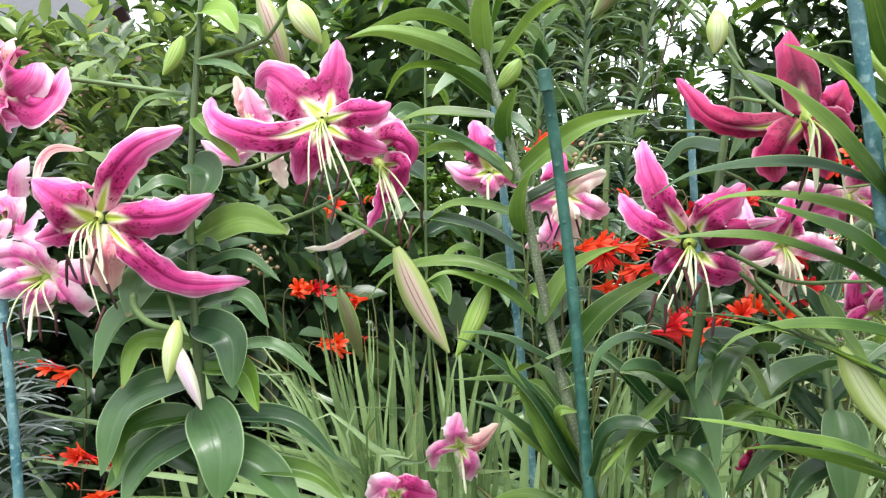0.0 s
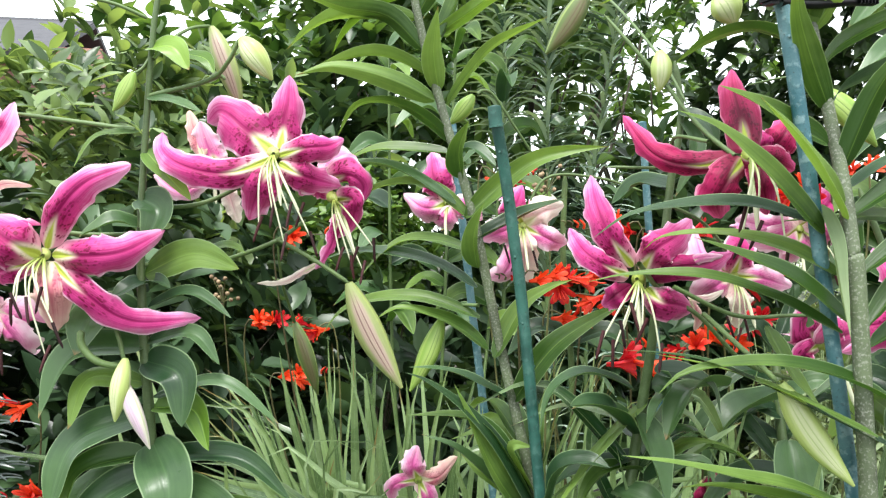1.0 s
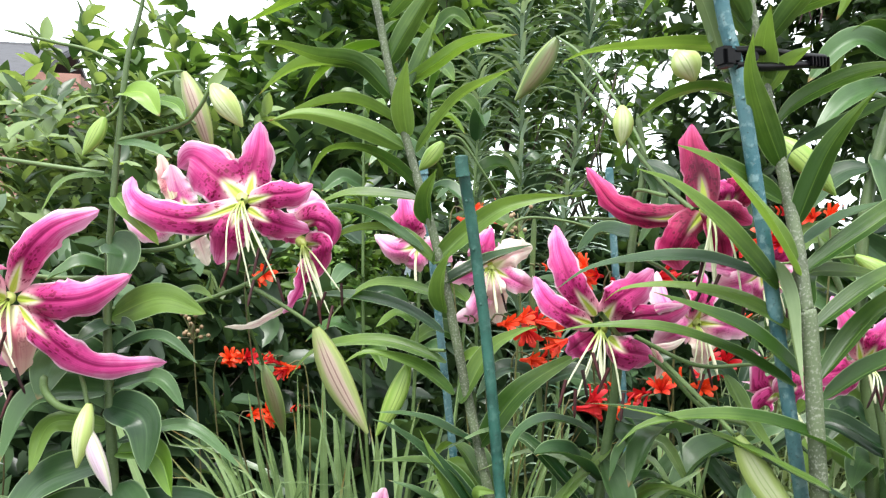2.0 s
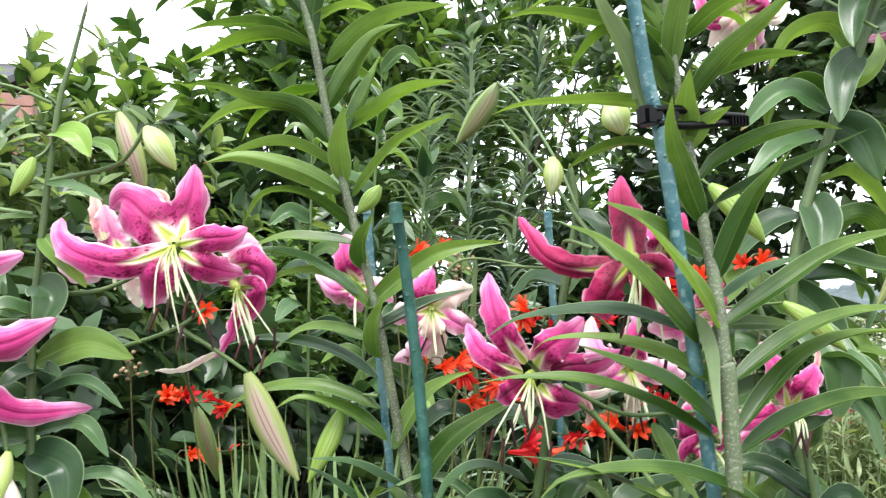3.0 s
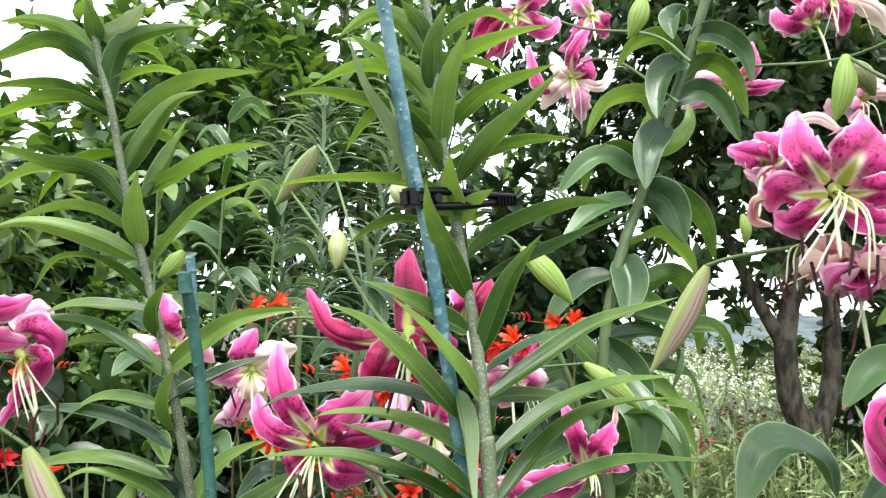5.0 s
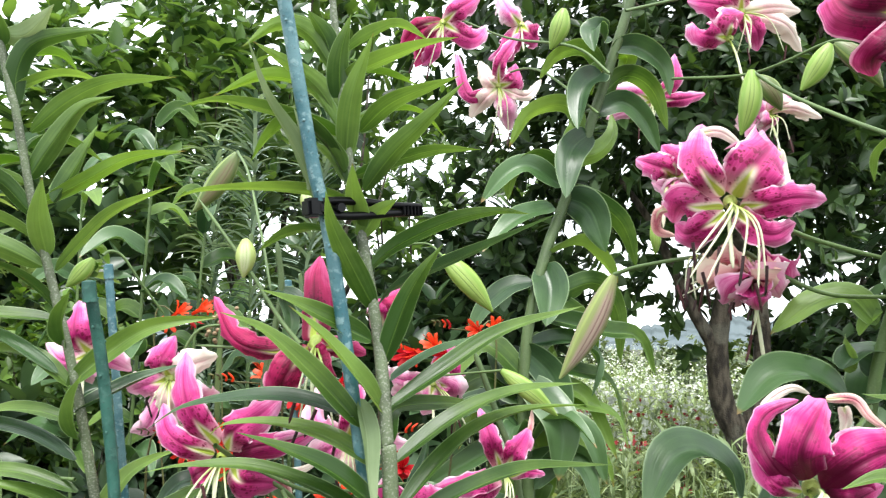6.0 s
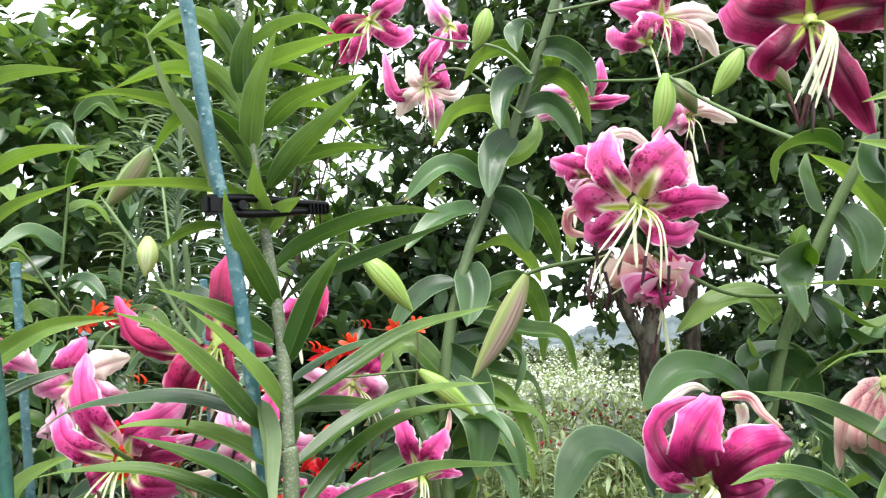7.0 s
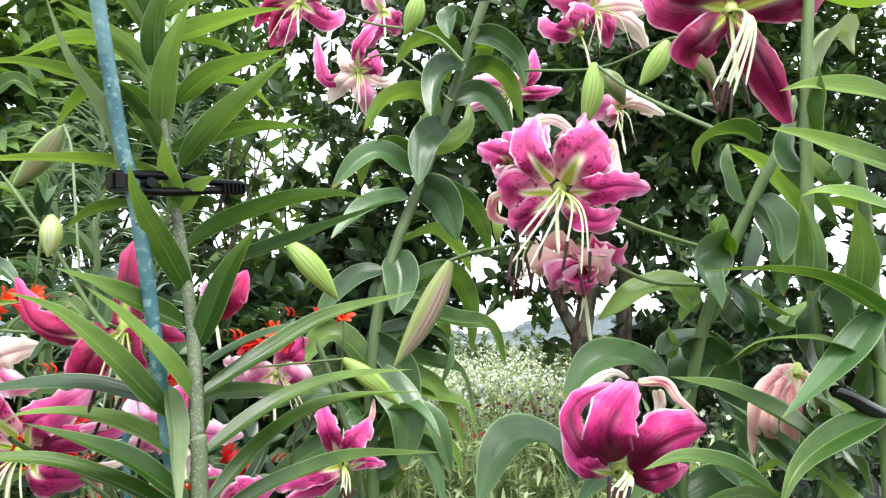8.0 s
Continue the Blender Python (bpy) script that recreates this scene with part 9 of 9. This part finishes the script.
# ---- fine grass ----
def fine_grass(centre, spread, n, tall, seed, material, name, label, droop=1.0):
    rng = np.random.default_rng(seed)
    c = np.array(centre)
    base = c + rng.uniform(-1, 1, (n, 3)) * np.array([*spread, 0])
    ang = rng.uniform(0, 6.283, n)
    h = tall * rng.uniform(0.5, 1.1, n)
    reach = h * rng.uniform(0.35, 0.9, n)
    w = 0.0018 + 0.0016 * rng.random(n)
    side = np.stack([-np.sin(ang), np.cos(ang), 0 * ang], -1)
    out = np.stack([np.cos(ang), np.sin(ang), 0 * ang], -1)
    rows = []
    for s in (0.0, 0.3, 0.55, 0.75, 0.9, 1.0):
        z = h * np.sin(math.pi * (0.46 + 0.2 * droop) * s)
        mid = base + out * (reach * s ** 1.8)[:, None] + np.array([0, 0, 1.0]) * z[:, None]
        ww = (w * (1 - s * 0.85))[:, None]
        rows += [mid - side * ww, mid + side * ww]
    verts = np.stack(rows, 1).reshape(-1, 3) - c
    q = np.array([[2 * i, 2 * i + 1, 2 * i + 3, 2 * i + 2] for i in range(5)])[None]
    faces = (np.arange(n)[:, None, None] * 12 + q).reshape(-1, 4)
    me = bpy.data.meshes.new(name)
    me.from_pydata(verts.tolist(), [], faces.tolist())
    ob = part(name, me, material, None, c)
    return tagged(ob, label, "grass", kind="stuff")


fine_grass((0.5, 1.5, 0), (0.9, 0.5), 900, 0.55, 52, M_FIELD, "bed_grass", "thin grass between the lilies")


# ---- white flower meadow ----
def meadow():
    rng = np.random.default_rng(61)
    n = 7000
    dist = 2.9 + 26 * rng.random(n) ** 2.4
    az = np.radians(rng.uniform(25, 50, n))
    x, y = 0.2 + dist * np.sin(az), -0.09 + dist * np.cos(az)
    keep = ~((np.abs(x - 2.3) < 0.3) & (np.abs(y - 2.5) < 0.3))
    x, y = x[keep], y[keep]
    n = len(x)
    h = rng.uniform(0.45, 1.0, n) * (0.95 + 0.02 * (y - 2))
    root = np.stack([x, y, np.zeros(n)], -1)
    top = root + np.stack([rng.normal(0, 0.06, n), rng.normal(0, 0.06, n), h], -1)
    # stems with small leaves
    per = 22
    f = rng.uniform(0.2, 1.0, (n, per))
    pos = (root[:, None] + (top - root)[:, None] * f[..., None]).reshape(-1, 3)
    way = rng.normal(size=pos.shape) + np.array([0, 0, 0.6])
    up = rng.normal(size=pos.shape) * 0.3 + np.array([0, 0, 1.0])
    ln = rng.uniform(0.03, 0.09, len(pos))
    me = leaves_mesh("meadow_leaves", pos, way, up, ln, ln * 0.22)
    tagged(part("meadow_leaves", me, M_FIELD, None), "feathery pale green stems of the flower meadow", "meadow", kind="stuff")
    side = np.array([0.003, 0, 0])
    v = np.stack([root - side, root + side, top + side * 0.4, top - side * 0.4], 1).reshape(-1, 3)
    me = bpy.data.meshes.new("meadow_stems")
    me.from_pydata(v.tolist(), [], (np.arange(n)[:, None] * 4 + np.arange(4)[None]).tolist())
    tagged(part("meadow_stems", me, M_FIELD, None), "thin stems of the flower meadow", "meadow", kind="stuff")
    return top, rng


def blossoms(name, tops, rng, size, material, label):
    """Small five-petalled flowers."""
    per = 5
    n = len(tops)
    nor = unit(rng.normal(size=(n, 3)) * 0.5 + np.array([-0.3, -0.6, 0.8]))
    a = unit(np.cross(nor, np.array([0.2, 0.9, 0.3])))
    b = np.cross(nor, a)
    ang = np.tile(np.arange(per) * 6.283 / per, n)[:, None]
    c, aa, bb, nn = (np.repeat(q, per, 0) for q in (tops, a, b, nor))
    way = aa * np.cos(ang) + bb * np.sin(ang) + nn * 0.25
    ln = np.repeat(size * rng.uniform(0.6, 1.2, n), per)
    me = leaves_mesh(name, c, way, nn, ln, ln * 0.8, 0.05)
    tagged(part(name, me, material, None), label, "flowers", kind="stuff")


M_WHITE = clump_material("white_blossom", (0.48, 0.52, 0.42), (0.72, 0.74, 0.66), 0.6, 0.25, (1.0, 1.0, 0.95))
M_RED = clump_material("red_blossom", (0.20, 0.008, 0.014), (0.38, 0.03, 0.03), 0.6, 0.2, (1.0, 0.8, 0.8))
tops, field_rng = meadow()
pick = field_rng.random(len(tops))
afar = np.linalg.norm(tops[:, :2] - np.array([0.2, 0.0]), axis=1)
white = pick < np.clip((afar - 3.0) / 1.8, 0.0, 0.9)
blossoms("white_blossoms", np.repeat(tops[white], 3, 0) + field_rng.normal(0, 0.05, (3 * int(white.sum()), 3)) * np.array([1, 1, 0.8]), field_rng, 0.0145, M_WHITE, "masses of small white meadow flowers")
near = np.linalg.norm(tops[:, :2] - np.array([2.25, 2.75]), axis=1)
red = tops[(near < 0.45) & (pick > 0.62)] + np.array([0, 0, 0.02])
blossoms("red_blossoms", np.repeat(red, 3, 0) + field_rng.normal(0, 0.03, (3 * len(red), 3)), field_rng, 0.0115, M_RED, "small red flowers at the meadow's edge")


M_HEDGE = clump_material("hedge_leaf", (0.05, 0.08, 0.035), (0.17, 0.22, 0.11), 0.5, 0.25)
woody("meadow_bush", (6.9, 8.0, 0), (6.9, 8.0, 0.7), (0.7, 0.6, 0.68), 380, 7, 0.09, 0.055, M_HEDGE, M_TWIG, "rounded green bush at the edge of the meadow", "shrub", 31, 0.02, 8)
woody("meadow_bush", (5.2, 5.4, 0), (5.2, 5.4, 0.6), (0.5, 0.5, 0.62), 320, 7, 0.07, 0.045, M_HEDGE, M_TWIG, "green bush beside the forked tree", "shrub", 32, 0.02, 8)
woody("meadow_bush", (8.6, 13.5, 0), (8.6, 13.5, 0.7), (2.6, 0.8, 0.7), 700, 7, 0.12, 0.07, M_HEDGE, M_TWIG, "far hedge behind the flower meadow", "hedge", 33, 0.02, 8)


# ---- ground, hills, house, fence ----
def ground_material():
    m = Nodes("soil_and_grass")
    big, small = m.noise(0.8, 4.0), m.noise(30.0, 5.0)
    colour = m.mix(m.ramp(big, 0.4, 0.6), (0.022, 0.016, 0.011), (0.03, 0.05, 0.016))
    colour = m.mix(m.ramp(small, 0.35, 0.75), colour, (0.05, 0.042, 0.028))
    nrm = m.bump(small, 0.8, 0.02)
    return m.done(colour, 0.9, normal=nrm)


def ground():
    n = 120
    s = np.linspace(-1, 1, n)
    r = np.sign(s) * (np.abs(s) * 6 + np.abs(s) ** 6 * 900)
    x, y = np.meshgrid(r + 0.5, r + 2.0)
    z = 0.02 * np.sin(x * 2.3) * np.cos(y * 1.9) - 0.02
    me = grid_mesh("ground", np.stack([x, y, z], -1))
    tagged(part("ground", me, ground_material(), None), "dark garden soil with weeds and grass", "ground", kind="structure")


ground()


def hills():
    m = Nodes("hazy_wooded_hill")
    # the blue-grey veil of distant air is mixed into the woodland colour
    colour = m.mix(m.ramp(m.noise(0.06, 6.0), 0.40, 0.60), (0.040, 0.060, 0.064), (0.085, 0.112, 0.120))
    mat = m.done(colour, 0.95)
    az = np.radians(np.linspace(-60, 130, 1500))
    woods = np.random.default_rng(71).normal(0, 1, 1500)
    woods = np.convolve(woods, np.ones(3) / 3, "same") * 0.5
    rows = []
    for k, (dist, f) in enumerate(((330, 0.0), (370, 0.45), (400, 0.8), (420, 1.0), (470, 0.7), (560, 0.0))):
        deg = np.degrees(az)
        top = 6 + 11 * np.exp(-((deg - 41) / 5) ** 2) + 1.2 * np.sin(deg * 0.9) + 0.8 * np.sin(deg * 2.3) + 0.35 * np.sin(deg * 9.1) + 0.3 * np.sin(deg * 17.3 + k) + woods
        rows.append(np.stack([dist * np.sin(az), dist * np.cos(az), top * f - 0.3], -1))
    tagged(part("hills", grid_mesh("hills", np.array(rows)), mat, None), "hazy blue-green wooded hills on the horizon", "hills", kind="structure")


hills()


def house():
    wall_mat = plain_material("red_brown_siding", (0.20, 0.09, 0.07), (0.36, 0.19, 0.15), 6.0, 0.7, 0.4, 0.004)
    roof_mat = plain_material("dark_roof", (0.02, 0.02, 0.024), (0.06, 0.06, 0.07), 8.0, 0.7, 0.5, 0.006)
    c = Vector((-6.1, 13.2, 0))
    ob = thing("house", c, "house with red-brown board walls and a dark roof", "house")
    bm = bmesh.new()
    box(bm, Matrix.Translation(c + Vector((0, 2.0, 2.1))) @ Matrix.Identity(4), (4.6, 4.0, 4.2))
    wall = part("wall", bm_shift(bm, c), wall_mat, ob, c)
    me = bpy.data.meshes.new("board")
    bm = bmesh.new()
    box(bm, Matrix.Identity(4), (4.66, 0.03, 0.185), 0.006)
    bm.to_mesh(me)
    bm.free()
    for i in range(21):
        part("board", me, wall_mat, wall, c + Vector((0, -0.015, 0.11 + 0.2 * i)))
    bm = bmesh.new()
    for k in (-1, 1):
        box(bm, Matrix.Translation((-0.4, 2.0 + k * 1.2, 4.55)) @ Matrix.Rotation(radians(-k * 24), 4, "X"), (4.1, 2.8, 0.12), 0.02)
    part("roof", bm, roof_mat, ob, c)


def bm_shift(bm, c):
    bmesh.ops.translate(bm, verts=bm.verts, vec=-Vector(c))
    return bm


house()


def fence():
    mat = plain_material("weathered_board", (0.10, 0.10, 0.11), (0.24, 0.23, 0.23), 12.0, 0.85, 0.5, 0.003)
    c = Vector((4.3, 3.6, 0))
    ob = thing("fence", c, "weathered grey board fence behind the trees", "fence")
    me = bpy.data.meshes.new("board")
    bm = bmesh.new()
    box(bm, Matrix.Translation((0, 0, 0.72)), (0.10, 0.02, 1.44), 0.004)
    bm.to_mesh(me)
    bm.free()
    way = Vector((0.55, -0.83, 0)).normalized()
    for i in range(-2, 26):
        b = part("board", me, mat, ob, c + way * 0.115 * i)
        b.rotation_euler = (0, 0, math.atan2(way.y, way.x))
    for z in (0.35, 1.1):
        tube("rail", [tuple(c - way * 0.3 + Vector((0.03, 0.03, z))), tuple(c + way * 2.9 + Vector((0.03, 0.03, z)))], 0.025, 0.025, mat, ob, 6, 3)


fence()
